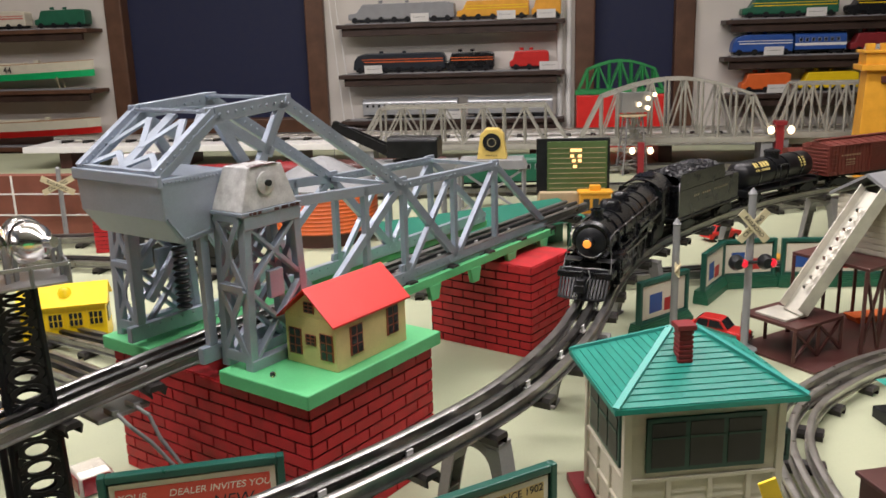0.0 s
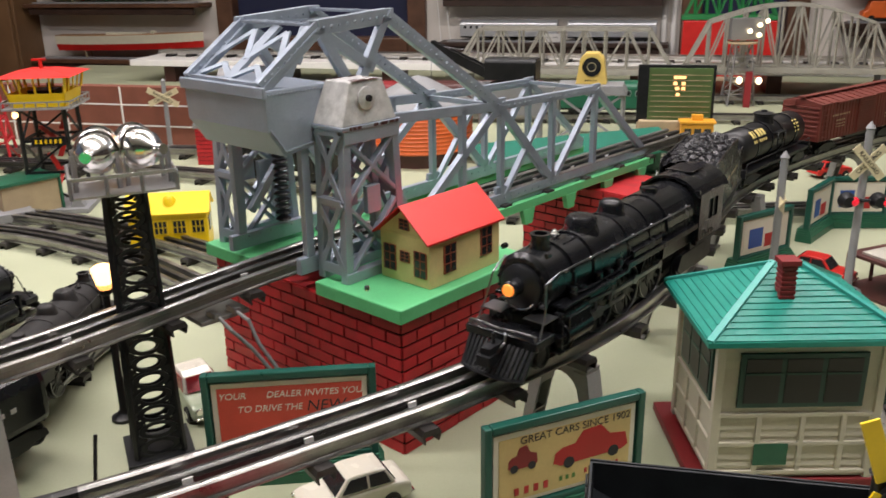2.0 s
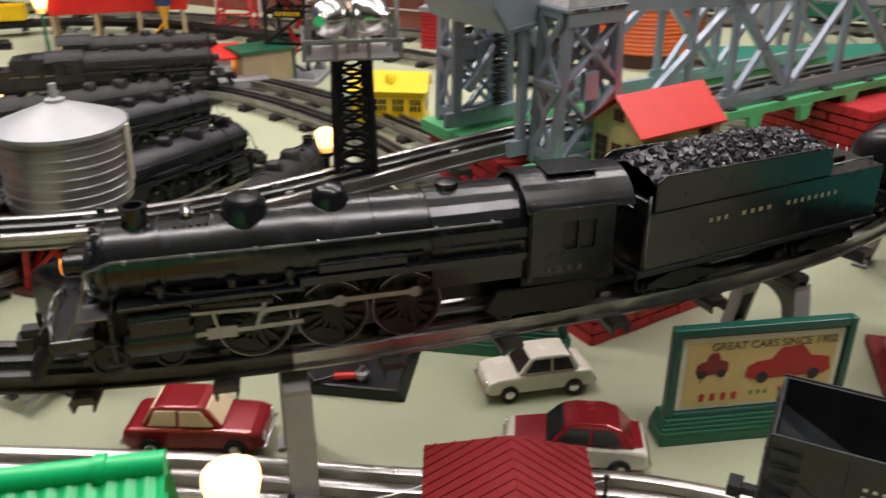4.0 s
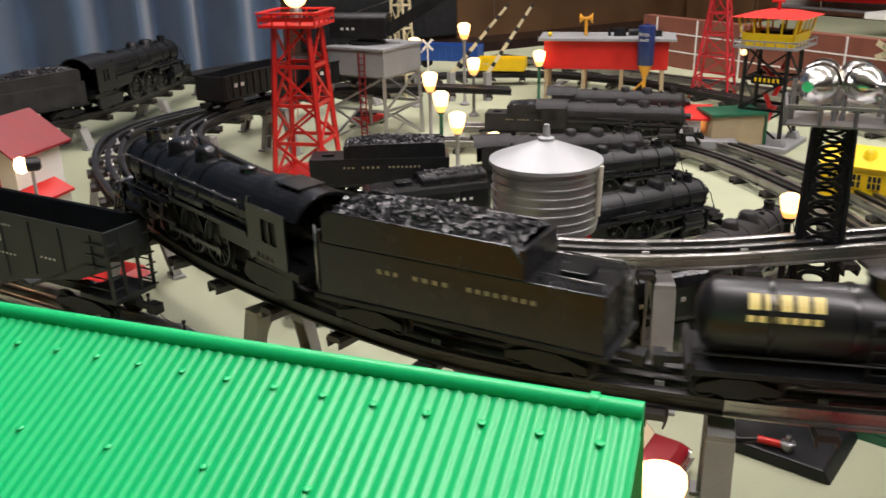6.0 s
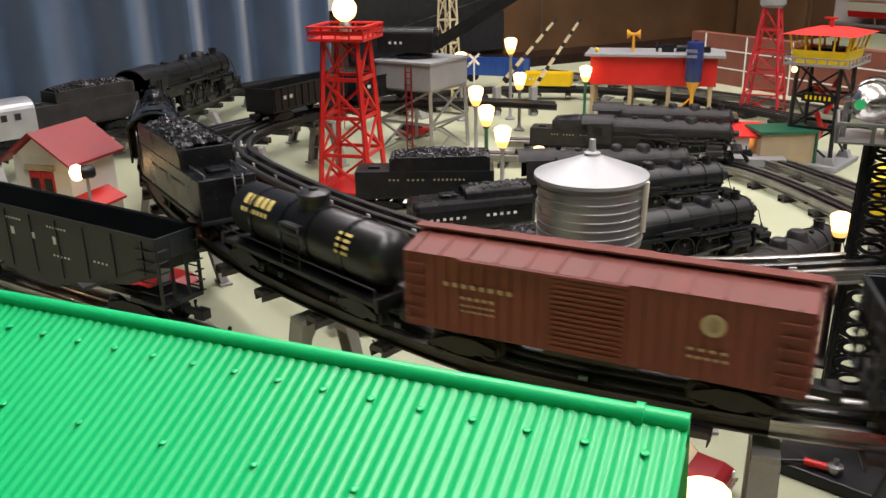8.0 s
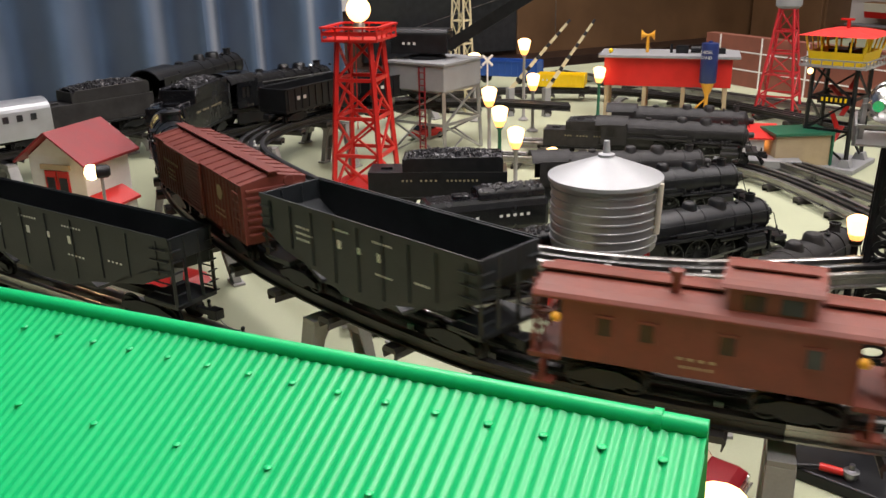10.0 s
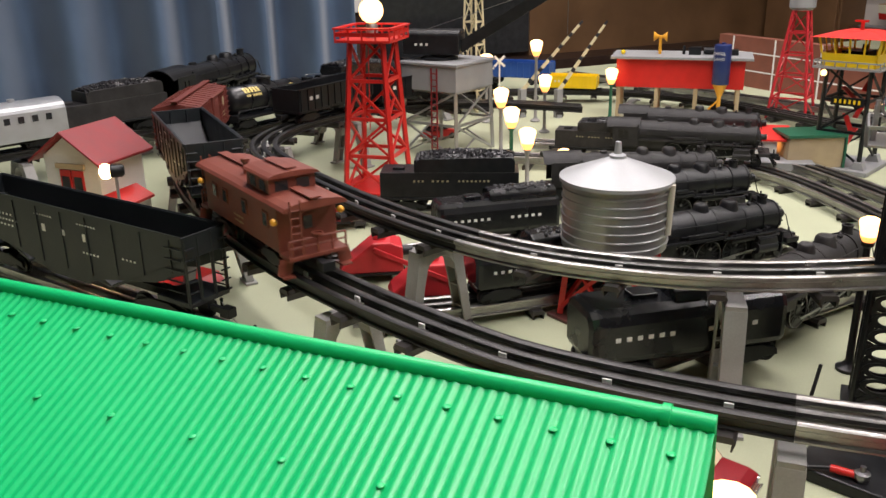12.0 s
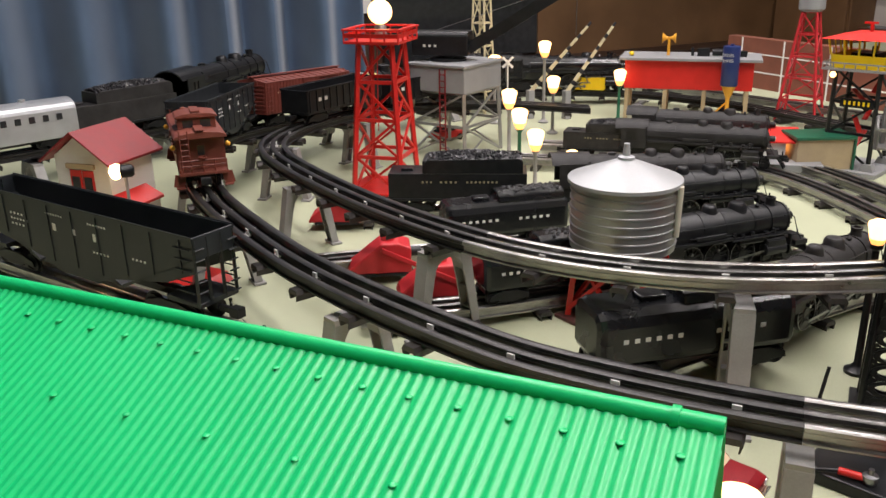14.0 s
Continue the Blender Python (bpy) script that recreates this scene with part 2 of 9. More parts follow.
def text(words, size, material, parent, m, name="lettering", align="CENTER"):
    cu = bpy.data.curves.new(name, "FONT")
    cu.body, cu.size, cu.extrude, cu.align_x, cu.align_y = words, size, 0.00015, align, "CENTER"
    cu.materials.append(M[material])
    ob = new(name, cu)
    ob.parent, ob.matrix_basis = parent, m
    return ob


def bars(parent, material, x0, x1, h, n, m, name="lettering"):
    """A row of plain letter-sized bars along x, standing in local x-y."""
    g = G()
    w = (x1 - x0) / n
    for i in range(n):
        g.box(x0 + i * w, x0 + (i + 0.46) * w, -h * 0.36, h * 0.36, 0, 0.0003)
    return part(name, g, material, parent, "", 0, m)


def flat(x, y, yaw=0.0, z=0.0):
    return pose(x, y, z, 0, 0, yaw)


SIDE_R = lambda x, y, z: Matrix.Translation((x, y, z)) @ Matrix.Rotation(radians(90), 4, "X")
SIDE_L = lambda x, y, z: Matrix.Translation((x, y, z)) @ Matrix.Rotation(radians(180), 4, "Z") @ Matrix.Rotation(radians(90), 4, "X")


def smooth_path(pts, step=0.012):
    """Even points along a Catmull-Rom curve."""
    pts = [Vector(p) for p in pts]
    ext = [2 * pts[0] - pts[1]] + pts + [2 * pts[-1] - pts[-2]]
    fine = []
    for a, b, c, d in zip(ext, ext[1:], ext[2:], ext[3:]):
        for k in range(40):
            t = k / 40
            fine.append(0.5 * (2 * b + (c - a) * t + (2 * a - 5 * b + 4 * c - d) * t * t + (3 * b - a - 3 * c + d) * t ** 3))
    fine.append(pts[-1])
    out, left = [fine[0]], step
    for a, b in zip(fine, fine[1:]):
        seg = (b - a).length
        while left <= seg and seg > 0:
            out.append(a + (b - a) * (left / seg))
            left += step
        left -= seg
    return out


# ---- the room ----
solid("table", G().box(-2.18, 1.7, -0.62, 3.0, -0.03, 0), "table", "large table top painted sage green, slightly stained", "table", "structure")
solid("floor", G().box(-3.9, 2.6, -2.2, 3.6, -0.85, -0.8), "floor", "brown floor of the hobby room", kind="structure")
solid("ceiling", G().box(-3.9, 2.6, -2.2, 3.6, CEILING, CEILING + 0.05), "ceiling", "plain white painted ceiling", kind="structure")
WALL = 3.46
north = G()
for x0, x1, z0, z1 in ((-3.9, -1.83, -0.8, CEILING), (-1.83, -0.915, -0.8, -0.0), (-0.915, 0.075, -0.8, CEILING), (0.075, 0.525, -0.8, -0.05), (0.525, 2.6, -0.8, CEILING)):
    north.box(x0, x1, WALL, WALL + 0.12, z0, z1)
north.box(-1.83, -0.915, WALL, WALL + 0.12, 1.45, CEILING).box(0.075, 0.525, WALL, WALL + 0.12, 1.45, CEILING)
solid("wall_north", north, "wall", "cream plastered wall with shelves and two windows", kind="structure")
# South and east walls are unseen; their dark colour is chosen to cut reflections.
solid("wall_south", G().box(-3.9, 2.6, -2.3, -2.2, -0.8, CEILING), "dkwood", "plain unseen wall, made dark to cut reflections", kind="structure")
solid("wall_east", G().box(2.6, 2.7, -2.2, 3.6, -0.8, CEILING), "dkwood", "plain unseen wall, made dark to cut reflections", kind="structure")
solid("wall_west", G().box(-4.0, -3.9, -2.2, 3.6, -0.8, CEILING), "wall", "plain cream plastered wall", kind="structure")


def window(name, x0, x1, z0, z1, handle):
    w = thing(name, pose(0, WALL, 0), "brown framed window with a dark blue night blind", "window", kind="structure")
    g = G()
    b = 0.075
    g.box(x0, x0 + b, -0.03, 0.1, z0, z1).box(x1 - b, x1, -0.03, 0.1, z0, z1).box(x0 + b, x1 - b, -0.03, 0.1, z0, z0 + b).box(x0 + b, x1 - b, -0.03, 0.1, z1 - b, z1)
    part("window_frame", g, "shelfwood", w, "", 0.006)
    part("pane", G().box(x0 + b, x1 - b, 0.03, 0.036, z0 + b, z1 - b), "skyblind", w)
    if handle:
        h = G().box(x0 + 0.02, x0 + 0.05, -0.045, -0.03, 0.68, 0.78).bar((x0 + 0.035, -0.05, 0.74), (x0 + 0.035, -0.055, 0.58), 0.02, 0.02)
        part("handle", h, "galv", w, "grey metal lever handle", 0.005)


window("window_1", -1.83, -0.915, 0.0, 1.45, True)
window("window_2", 0.075, 0.525, -0.05, 1.45, False)

for i, (x, y) in enumerate(LAMPS):
    lt = thing("ceiling_light", pose(x, y, CEILING), "long white fluorescent ceiling light", "ceiling light", "ceiling lights")
    part("housing", G().box(-0.62, 0.62, -0.09, 0.09, -0.05, 0), "white", lt)
    part("diffuser", G().box(-0.6, 0.6, -0.075, 0.075, -0.062, -0.052), "ceillamp", lt)
    ld = bpy.data.lights.new("ceiling_lamp", "AREA")
    ld.shape, ld.size, ld.size_y, ld.energy, ld.color = "RECTANGLE", 1.2, 0.15, LAMP_WATTS, (1.0, 0.925, 0.955)
    lo = new("ceiling_lamp", ld)
    lo.matrix_basis = pose(x, y, CEILING - 0.07)


def curtain(x, y0, y1):
    g = G()
    n = 420
    v, f = [], []
    for i in range(n + 1):
        t = i / n
        y = y0 + (y1 - y0) * t
        d = 0.062 * math.sin(t * 112 + 1.3 * math.sin(t * 21)) + 0.022 * math.sin(t * 37 + 2)
        for z in (-0.8, -0.2, 0.4, 1.0, 1.7):
            k = 1.0 - 0.25 * (z + 0.8) / 2.5
            v.append((x + d * k, y, z))
    for i in range(n):
        f += [(i * 5 + j, i * 5 + 5 + j, i * 5 + 6 + j, i * 5 + 1 + j) for j in range(4)]
    g.add(v, f, None, True)
    ob = solid("curtain", g, "curtain", "long blue-grey curtain hanging in soft folds", "curtain")
    s = ob.modifiers.new("thickness", "SOLIDIFY")
    s.thickness = 0.003


curtain(-2.22, -1.9, 0.80)
# dark wooden wall unit and black screen beyond the curtain
unit = thing("wall_unit", pose(-3.2, 2.0, -0.8), "dark walnut wall unit with a black screen", "wall unit")
part("body", G().box(-0.05, 0.0, -1.6, 1.44, 0, 2.3), "panel", unit)
part("screen", G().box(0.002, 0.03, -0.75, -0.05, 0.72, 1.5), "glassdark", unit, "black glossy screen")
part("side_panel", G().box(0.002, 0.02, -0.04, 1.42, 0.3, 2.1), "walnut", unit, "mid brown wooden panel", 0.003)
part("shelf", G().box(0.002, 0.2, -1.2, 1.1, 0.66, 0.70), "dkwood", unit)
part("notice", G().box(0.03, 0.034, -0.98, -0.80, 0.92, 1.2), "white", unit, "white printed notice")


corner = thing("cupboard", pose(-3.15, 3.30, -0.8), "tall brown wooden cupboard in the room corner", "cupboard")
part("carcass", G().box(0.0, 0.43, 0.0, 0.158, 0, 2.4), "walnut", corner, "", 0.004)
part("door", G().box(0.012, 0.418, -0.018, -0.001, 0.05, 2.35), "walnut", corner, "", 0.003)


# ---- track ----
RAIL_Z = 0.105
MAIN = smooth_path([(1.35, 2.20, 0.105), (0.95, 1.925, 0.105), (0.60, 1.685, 0.105), (0.47, 1.598, 0.105), (0.36, 1.508, 0.105), (0.262, 1.398, 0.105), (0.182, 1.285, 0.105), (0.120, 1.183, 0.105), (0.074, 1.08, 0.105), (0.043, 0.97, 0.105), (0.023, 0.870, 0.105),
                    (-0.002, 0.775, 0.105), (-0.050, 0.659, 0.105), (-0.122, 0.550, 0.105), (-0.206, 0.452, 0.105), (-0.307, 0.347, 0.105), (-0.421, 0.259, 0.105), (-0.509, 0.217, 0.105),
                    (-0.638, 0.176, 0.105), (-0.746, 0.154, 0.105), (-0.9, 0.138, 0.105), (-1.0, 0.137, 0.104), (-1.1, 0.146, 0.1), (-1.19, 0.163, 0.096), (-1.28, 0.192, 0.092), (-1.355, 0.24, 0.088),
                    (-1.42, 0.31, 0.083), (-1.49, 0.40, 0.077), (-1.56, 0.5, 0.07), (-1.625, 0.62, 0.060), (-1.68, 0.76, 0.050), (-1.725, 0.90, 0.041), (-1.745, 1.03, 0.034), (-1.71, 1.15, 0.030),
                    (-1.63, 1.255, 0.028), (-1.51, 1.33, 0.026), (-1.36, 1.375, 0.024), (-1.2, 1.39, 0.023), (-1.0, 1.395, 0.0225)])
INNER = smooth_path([(0.02, 1.235, 0.148), (-0.05, 1.11, 0.148), (-0.17, 0.89, 0.148), (-0.284, 0.69, 0.146), (-0.346, 0.615, 0.136), (-0.393, 0.535, 0.131), (-0.435, 0.462, 0.128), (-0.487, 0.402, 0.125), (-0.560, 0.350, 0.121), (-0.648, 0.314, 0.117),
                     (-0.78, 0.286, 0.112), (-0.92, 0.270, 0.107), (-1.056, 0.259, 0.105), (-1.150, 0.261, 0.104), (-1.225, 0.285, 0.103), (-1.29, 0.335, 0.102), (-1.345, 0.40, 0.1), (-1.39, 0.48, 0.098), (-1.43, 0.58, 0.09), (-1.46, 0.70, 0.08), (-1.45, 0.83, 0.07), (-1.38, 0.96, 0.06)])
RAIL = [(-0.0016, 0.0), (-0.0034, -0.0008), (-0.0034, -0.0036), (-0.0012, -0.0052), (-0.0012, -0.010), (-0.0042, -0.0105), (-0.0042, -0.0118), (0.0042, -0.0118), (0.0042, -0.0105), (0.0012, -0.010), (0.0012, -0.0052), (0.0034, -0.0036), (0.0034, -0.0008), (0.0016, 0.0)]


def offset(pts, d):
    out = []
    for i, p in enumerate(pts):
        t = Vector(pts[min(i + 1, len(pts) - 1)]) - Vector(pts[max(i - 1, 0)])
        t.z = 0
        t.normalize()
        out.append(Vector(p) + Vector((-t.y, t.x, 0)) * d)
    return out


def length(pts):
    return sum((Vector(b) - Vector(a)).length for a, b in zip(pts, pts[1:]))


def point_at(pts, s, step=0.012):
    k = max(0.0, min(len(pts) - 1.001, s / step))
    i = int(k)
    return Vector(pts[i]).lerp(Vector(pts[i + 1]), k - i)


def heading(pts, s):
    d = point_at(pts, s + 0.012) - point_at(pts, s - 0.012)
    return math.atan2(d.y, d.x)


TIE_MESH = {}


def track(name, pts, label, rail="steel", mid=None, tie_gap=0.075, closed_to=None, pieces=True, clips=False):
    tr = thing(name, Matrix.Identity(4), label, "track", "tracks", "structure")
    for nm, d, m_ in (("outer_rail", 0.0159, rail), ("centre_rail", 0.0, mid or rail), ("inner_rail", -0.0159, rail)):
        part(nm, G().sweep(offset(pts, d), RAIL, True), m_, tr)
    if "tie" not in TIE_MESH:
        g = G()
        g.prism([(-0.0075, 0), (-0.0055, 0.0035), (0.0055, 0.0035), (0.0075, 0), (0.0058, -0.006), (0.0048, -0.006), (0.0052, -0.001), (-0.0052, -0.001), (-0.0048, -0.006), (-0.0058, -0.006)], -0.027, 0.027)
        TIE_MESH["tie"] = g.mesh("tie", "tie")
    n = int(length(pts) / tie_gap)
    for i in range(n):
        s = (i + 0.5) * tie_gap
        p = point_at(pts, s)
        ob = new("tie", TIE_MESH["tie"])
        ob.parent = tr
        ob.matrix_basis = pose(p.x, p.y, p.z - 0.0158, 0, 0, math.degrees(heading(pts, s)))
        if clips:
            if "clip" not in TIE_MESH:
                g = G().box(-0.0030, 0.0030, -0.0049, -0.0034, 0.0045, 0.0100).box(-0.0030, 0.0030, 0.0034, 0.0049, 0.0045, 0.0100).box(-0.0042, 0.0042, -0.0062, 0.0062, 0.0030, 0.0046)
                TIE_MESH["clip"] = g.mesh("rail_clip", "clip")
            cp = new("rail_clip", TIE_MESH["clip"])
            cp.parent = tr
            cp.matrix_basis = pose(p.x, p.y, p.z - 0.0122, 0, 0, math.degrees(heading(pts, s)))
    return tr


JOINT = min(range(len(MAIN)), key=lambda i: (MAIN[i] - Vector((-0.307, 0.347, 0.105))).length)
track("elevated_track", MAIN[:JOINT + 1], "elevated tarnished three-rail tinplate track on grey piers", "rail_mid", "rail_side", clips=True)
track("elevated_track", MAIN[JOINT:], "elevated blackened three-rail track on grey piers", "black_rail", "black_rail", clips=True)
SPLIT = min(range(len(INNER)), key=lambda i: (INNER[i] - Vector((-0.648, 0.314, 0.117))).length)
track("bridge_track", INNER[:SPLIT + 1], "dull three-rail track leading onto the lift bridge", "rail_mid", "rail_side", clips=True)
track("curve_track", INNER[SPLIT:], "blackened three-rail curve track on grey piers", "black_rail", "black_rail", clips=True)


def low(pts):
    return smooth_path([(x, y, 0.0215) for x, y in pts])


track("siding_track", low([(-0.528, 0.306), (-0.537, 0.465), (-0.555, 0.700), (-0.563, 0.765)]), "three-rail siding track lying on the table", "rail_mid", "rail_side")
track("siding_track", low([(-0.748, 0.232), (-0.708, 0.372), (-0.672, 0.700), (-0.665, 0.775)]), "three-rail siding track lying on the table", "rail_mid", "rail_side")
track("siding_track", low([(-0.916, 0.232), (-0.879, 0.390), (-0.805, 0.780), (-0.788, 0.855)]), "three-rail siding track lying on the table", "rail_mid", "rail_side")
track("siding_track", low([(-1.084, 0.334), (-1.019, 0.484), (-0.912, 0.840), (-0.890, 0.905)]), "three-rail siding track lying on the table", "rail_mid", "rail_side")
track("siding_track", low([(-1.243, 0.708), (-1.122, 0.839), (-0.972, 0.998), (-0.701, 0.951), (-0.486, 0.839), (-0.374, 0.783)]), "three-rail siding track lying on the table", "rail_mid", "rail_side")
track("siding_track", low([(-1.309, 0.802), (-1.178, 0.951), (-1.056, 1.082), (-0.748, 1.045), (-0.421, 0.914), (-0.187, 0.839)]), "three-rail siding track lying on the table", "rail_mid", "rail_side")
track("yard_track", low([(-1.55, -0.33), (-1.1, -0.082), (-0.945, 0.0064), (-0.774, 0.100), (-0.60, 0.178), (-0.36, 0.296), (-0.22, 0.355), (-0.11, 0.412), (0.0, 0.433), (0.078, 0.436), (0.32, 0.444)]), "three-rail track lying on the table")
track("yard_track", low([(0.205, 0.55), (0.196, 0.664), (0.202, 0.755), (0.231, 0.835), (0.288, 0.906), (0.36, 0.968), (0.46, 1.02), (0.62, 1.07)]), "shiny curved three-rail track on the table")
track("far_track", low([(-2.0, 1.35), (-1.2, 1.52), (-0.5, 1.62), (0.2, 1.78), (0.9, 2.05), (1.5, 2.4)]), "three-rail track lying on the table", "rail_mid", "rail_side")
track("far_track", low([(-2.0, 1.75), (-1.2, 1.9), (-0.4, 2.05), (0.5, 2.15), (1.5, 2.2)]), "three-rail track lying on the table", "rail_mid", "rail_side")
track("far_track", low([(-2.0, 2.1), (-1.0, 2.25), (0.0, 2.4), (1.5, 2.5)]), "three-rail track lying on the table", "rail_mid", "rail_side")
track("loop_track", low([(-0.98, 1.395), (-0.8, 1.38), (-0.6, 1.35), (-0.2, 1.25), (0.3, 1.36), (0.8, 1.45), (1.3, 1.6)]), "three-rail track lying on the table", "rail_mid", "rail_side")


def pier(x, y, yaw, top):
    """An arched trestle pier with two ribbed legs; top is where the ties rest."""
    p = thing("trestle_pier", flat(x, y, yaw), "grey plastic arched trestle pier under the track", "pier", "trestle piers")
    h = top
    for s in (-1, 1):
        g = G()
        prof = [(s * 0.013, h - 0.004), (s * 0.025, h - 0.004), (s * 0.038, 0.003), (s * 0.030, 0.003), (s * 0.020, h * 0.62)]
        g.prism(prof, -0.0085, -0.0065, None, "x").prism(prof, 0.0065, 0.0085, None, "x")
        out = [(s * 0.0245, h - 0.004), (s * 0.026, h - 0.004), (s * 0.0392, 0.003), (s * 0.0377, 0.003)]
        g.prism(out, -0.0085, 0.0085, None, "x")
        for k in range(1, max(2, int(h / 0.022))):
            z = h * k / max(2, int(h / 0.022))
            yy = 0.038 + (0.025 - 0.038) * z / h
            g.box(-0.0068, 0.0068, min(s * (yy - 0.008), s * yy), max(s * (yy - 0.008), s * yy), z, z + 0.0016)
        g.box(-0.013, 0.013, min(s * 0.028, s * 0.042), max(s * 0.028, s * 0.042), 0, 0.003)
        part("leg", g, "pier", p, "", 0.0004)
    g = G()
    arch = [(-0.026, h), (0.026, h), (0.0255, h - 0.010)]
    for k in range(9):
        a = math.pi * k / 8
        arch.append((0.018 * math.cos(a), h - 0.026 + 0.018 * math.sin(a)))
    arch.append((-0.0255, h - 0.010))
    g.prism(arch, -0.008, 0.008, None, "x")
    part("cap", g, "pier", p, "", 0.0004)


def near_s(pts, x, y):
    return min(range(len(pts)), key=lambda i: (pts[i].x - x) ** 2 + (pts[i].y - y) ** 2) * 0.012


for pts, marks in ((MAIN, [(1.1, 2.03), (0.72, 1.77), (0.47, 1.598), (0.29, 1.43), (0.105, 1.155), (0.02, 0.86), (-0.075, 0.62), (-0.300, 0.353), (-0.62, 0.181), (-0.93, 0.137), (-1.2, 0.166), (-1.42, 0.31), (-1.56, 0.5), (-1.65, 0.8), (-1.5, 1.13)]),
                   (INNER, [(-0.452, 0.437), (-0.69, 0.303), (-1.02, 0.262), (-1.25, 0.30), (-1.39, 0.48)])):
    for x, y in marks:
        s = near_s(pts, x, y)
        p = point_at(pts, s)
        pier(p.x, p.y, math.degrees(heading(pts, s)), p.z - 0.0218)


# ---- the lift bridge ----
BF = Vector((-0.194, 0.590, 0))
BU = math.degrees(math.atan2(0.879, 0.476))
BASCULE = Matrix.Translation(BF) @ Matrix.Rotation(radians(BU), 4, "Z")


def brick_pier(name, m, lx, ly, h, label):
    """lx along the bridge, ly across it; bricks on the two faces that are seen."""
    t = thing(name, m, label, "brick pier")
    part("core", G().box(0.0006, lx - 0.0006, 0.0006, ly - 0.0006, 0, h - 0.002), "mortar", t)
    part("top_slab", G().box(0.0004, lx - 0.0004, 0.0004, ly - 0.0004, h - 0.002, h), "brick", t)
    return t


base_pier = brick_pier("brick_pier", BASCULE, 0.155, 0.245, 0.1165, "red pressed-brick pier block under the bridge tower")
far_pier = brick_pier("brick_pier", BASCULE @ pose(0.43, 0.055, 0), 0.10, 0.15, 0.115, "red pressed-brick pier block under the bridge end")


def bridge():
    t = thing("lift_bridge", BASCULE, "grey-silver bascule lift bridge with green base and counterweight", "bridge")
    g = G()
    z0, z1 = 0.117, 0.129
    g.box(-0.006, 0.162, -0.006, 0.093, z0, z1).box(-0.006, 0.162, 0.165, 0.252, z0, z1).box(0.05, 0.165, 0.093, 0.165, z0, 0.127)
    pieces("base_plate", g, "slab", t, "light green enamelled base plate", 0.0012)
    part("screw", G().lathe([(0.0001, 0.0042), (0.002, 0.0036), (0.0028, 0.0015), (0.003, 0)], 12, pose(0.008, 0.045, 0.129)), "chrome", t)
    # tilting deck, green below the rails
    g = G()
    g.box(0.16, 0.56, 0.094, 0.1, 0.124, 0.1335).box(0.16, 0.56, 0.2, 0.206, 0.124, 0.1335).box(0.1, 0.57, 0.098, 0.182, 0.124, 0.130)
    for k in range(5):
        g.prism([(0.20 + k * 0.08, 0.124), (0.222 + k * 0.08, 0.124), (0.217 + k * 0.08, 0.107), (0.205 + k * 0.08, 0.107)], 0.0935, 0.0995)
    pieces("deck_beam", g, "slab", t, "green enamelled deck beam", 0.0006)

    def tower(v0, v1, name):
        g = G()
        u0, u1 = 0.008, 0.070
        top = 0.253
        c = 0.0075
        for uu in (u0, u1):
            for vv in (v0, v1):
                ut = uu + (0.004 if uu == u0 else -0.006)
                g.bar((uu, vv, 0.129), (ut, vv, top), c, c)
        # punched plates on the narrow faces
        for uu in (u0 - 0.003, u1 + 0.003):
            s = 1 if uu < 0.03 else -1
            for k in range(2):
                za, zb = 0.140 + k * 0.056, 0.140 + (k + 1) * 0.056
                sh = 0.003 * (za - 0.129) / 0.133 * s
                vm, zm = (v0 + v1) / 2, (za + zb) / 2
                for vv in (v0, v1):
                    g.bar((uu + sh, vv, za), (uu + sh, vm, zm - 0.004), 0.0056, 0.0018, (1, 0, 0)).bar((uu + sh, vv, zb), (uu + sh, vm, zm + 0.004), 0.0056, 0.0018, (1, 0, 0))
                g.bar((uu + sh, vm, zm - 0.006), (uu + sh, vm, zm + 0.006), 0.0065, 0.0019, (1, 0, 0))
                g.bar((uu + sh, v0, za), (uu + sh, v1, za), 0.0018, 0.009).bar((uu + sh, v0, zb), (uu + sh, v1, zb), 0.0018, 0.006)
        for vv in (v0, v1):
            g.bar((u0, vv, 0.133), (u1, vv, 0.196), 0.0035, 0.0065, (0, 1, 0)).bar((u1, vv, 0.133), (u0, vv, 0.196), 0.0035, 0.0065, (0, 1, 0))
            g.bar((u0 + 0.002, vv, 0.196), (u1 - 0.003, vv, 0.248), 0.0035, 0.0065, (0, 1, 0)).bar((u1 - 0.003, vv, 0.196), (u0 + 0.002, vv, 0.248), 0.0035, 0.0065, (0, 1, 0))
            g.box(0.0315, 0.0465, vv - 0.0026, vv + 0.0026, 0.183, 0.206)
            g.box(u0 - 0.003, u1 + 0.003, vv - 0.0045, vv + 0.0045, 0.129, 0.138).box(u0, u1 - 0.002, vv - 0.005, vv + 0.005, 0.243, 0.254)
        pieces("tower_member", g, "silver", t, "", 0.0007)
        g = G()
        va, vb = v0 - 0.004, v1 + 0.004
        q = [(u0 - 0.001, va), (u1 - 0.004, va), (u1 - 0.004, vb), (u0 - 0.001, vb)]
        p_ = [(u0 + 0.012, va + 0.004), (u1 - 0.015, va + 0.004), (u1 - 0.015, vb - 0.004), (u0 + 0.012, vb - 0.004)]
        g.add([(a, b, 0.257) for a, b in q] + [(a, b, 0.290) for a, b in p_], [(0, 1, 5, 4), (1, 2, 6, 5), (2, 3, 7, 6), (3, 0, 4, 7), (4, 5, 6, 7), (3, 2, 1, 0)])
        cap_ = part("cap", g, "chip", t, "chipped pale grey tower cap", 0.0009)
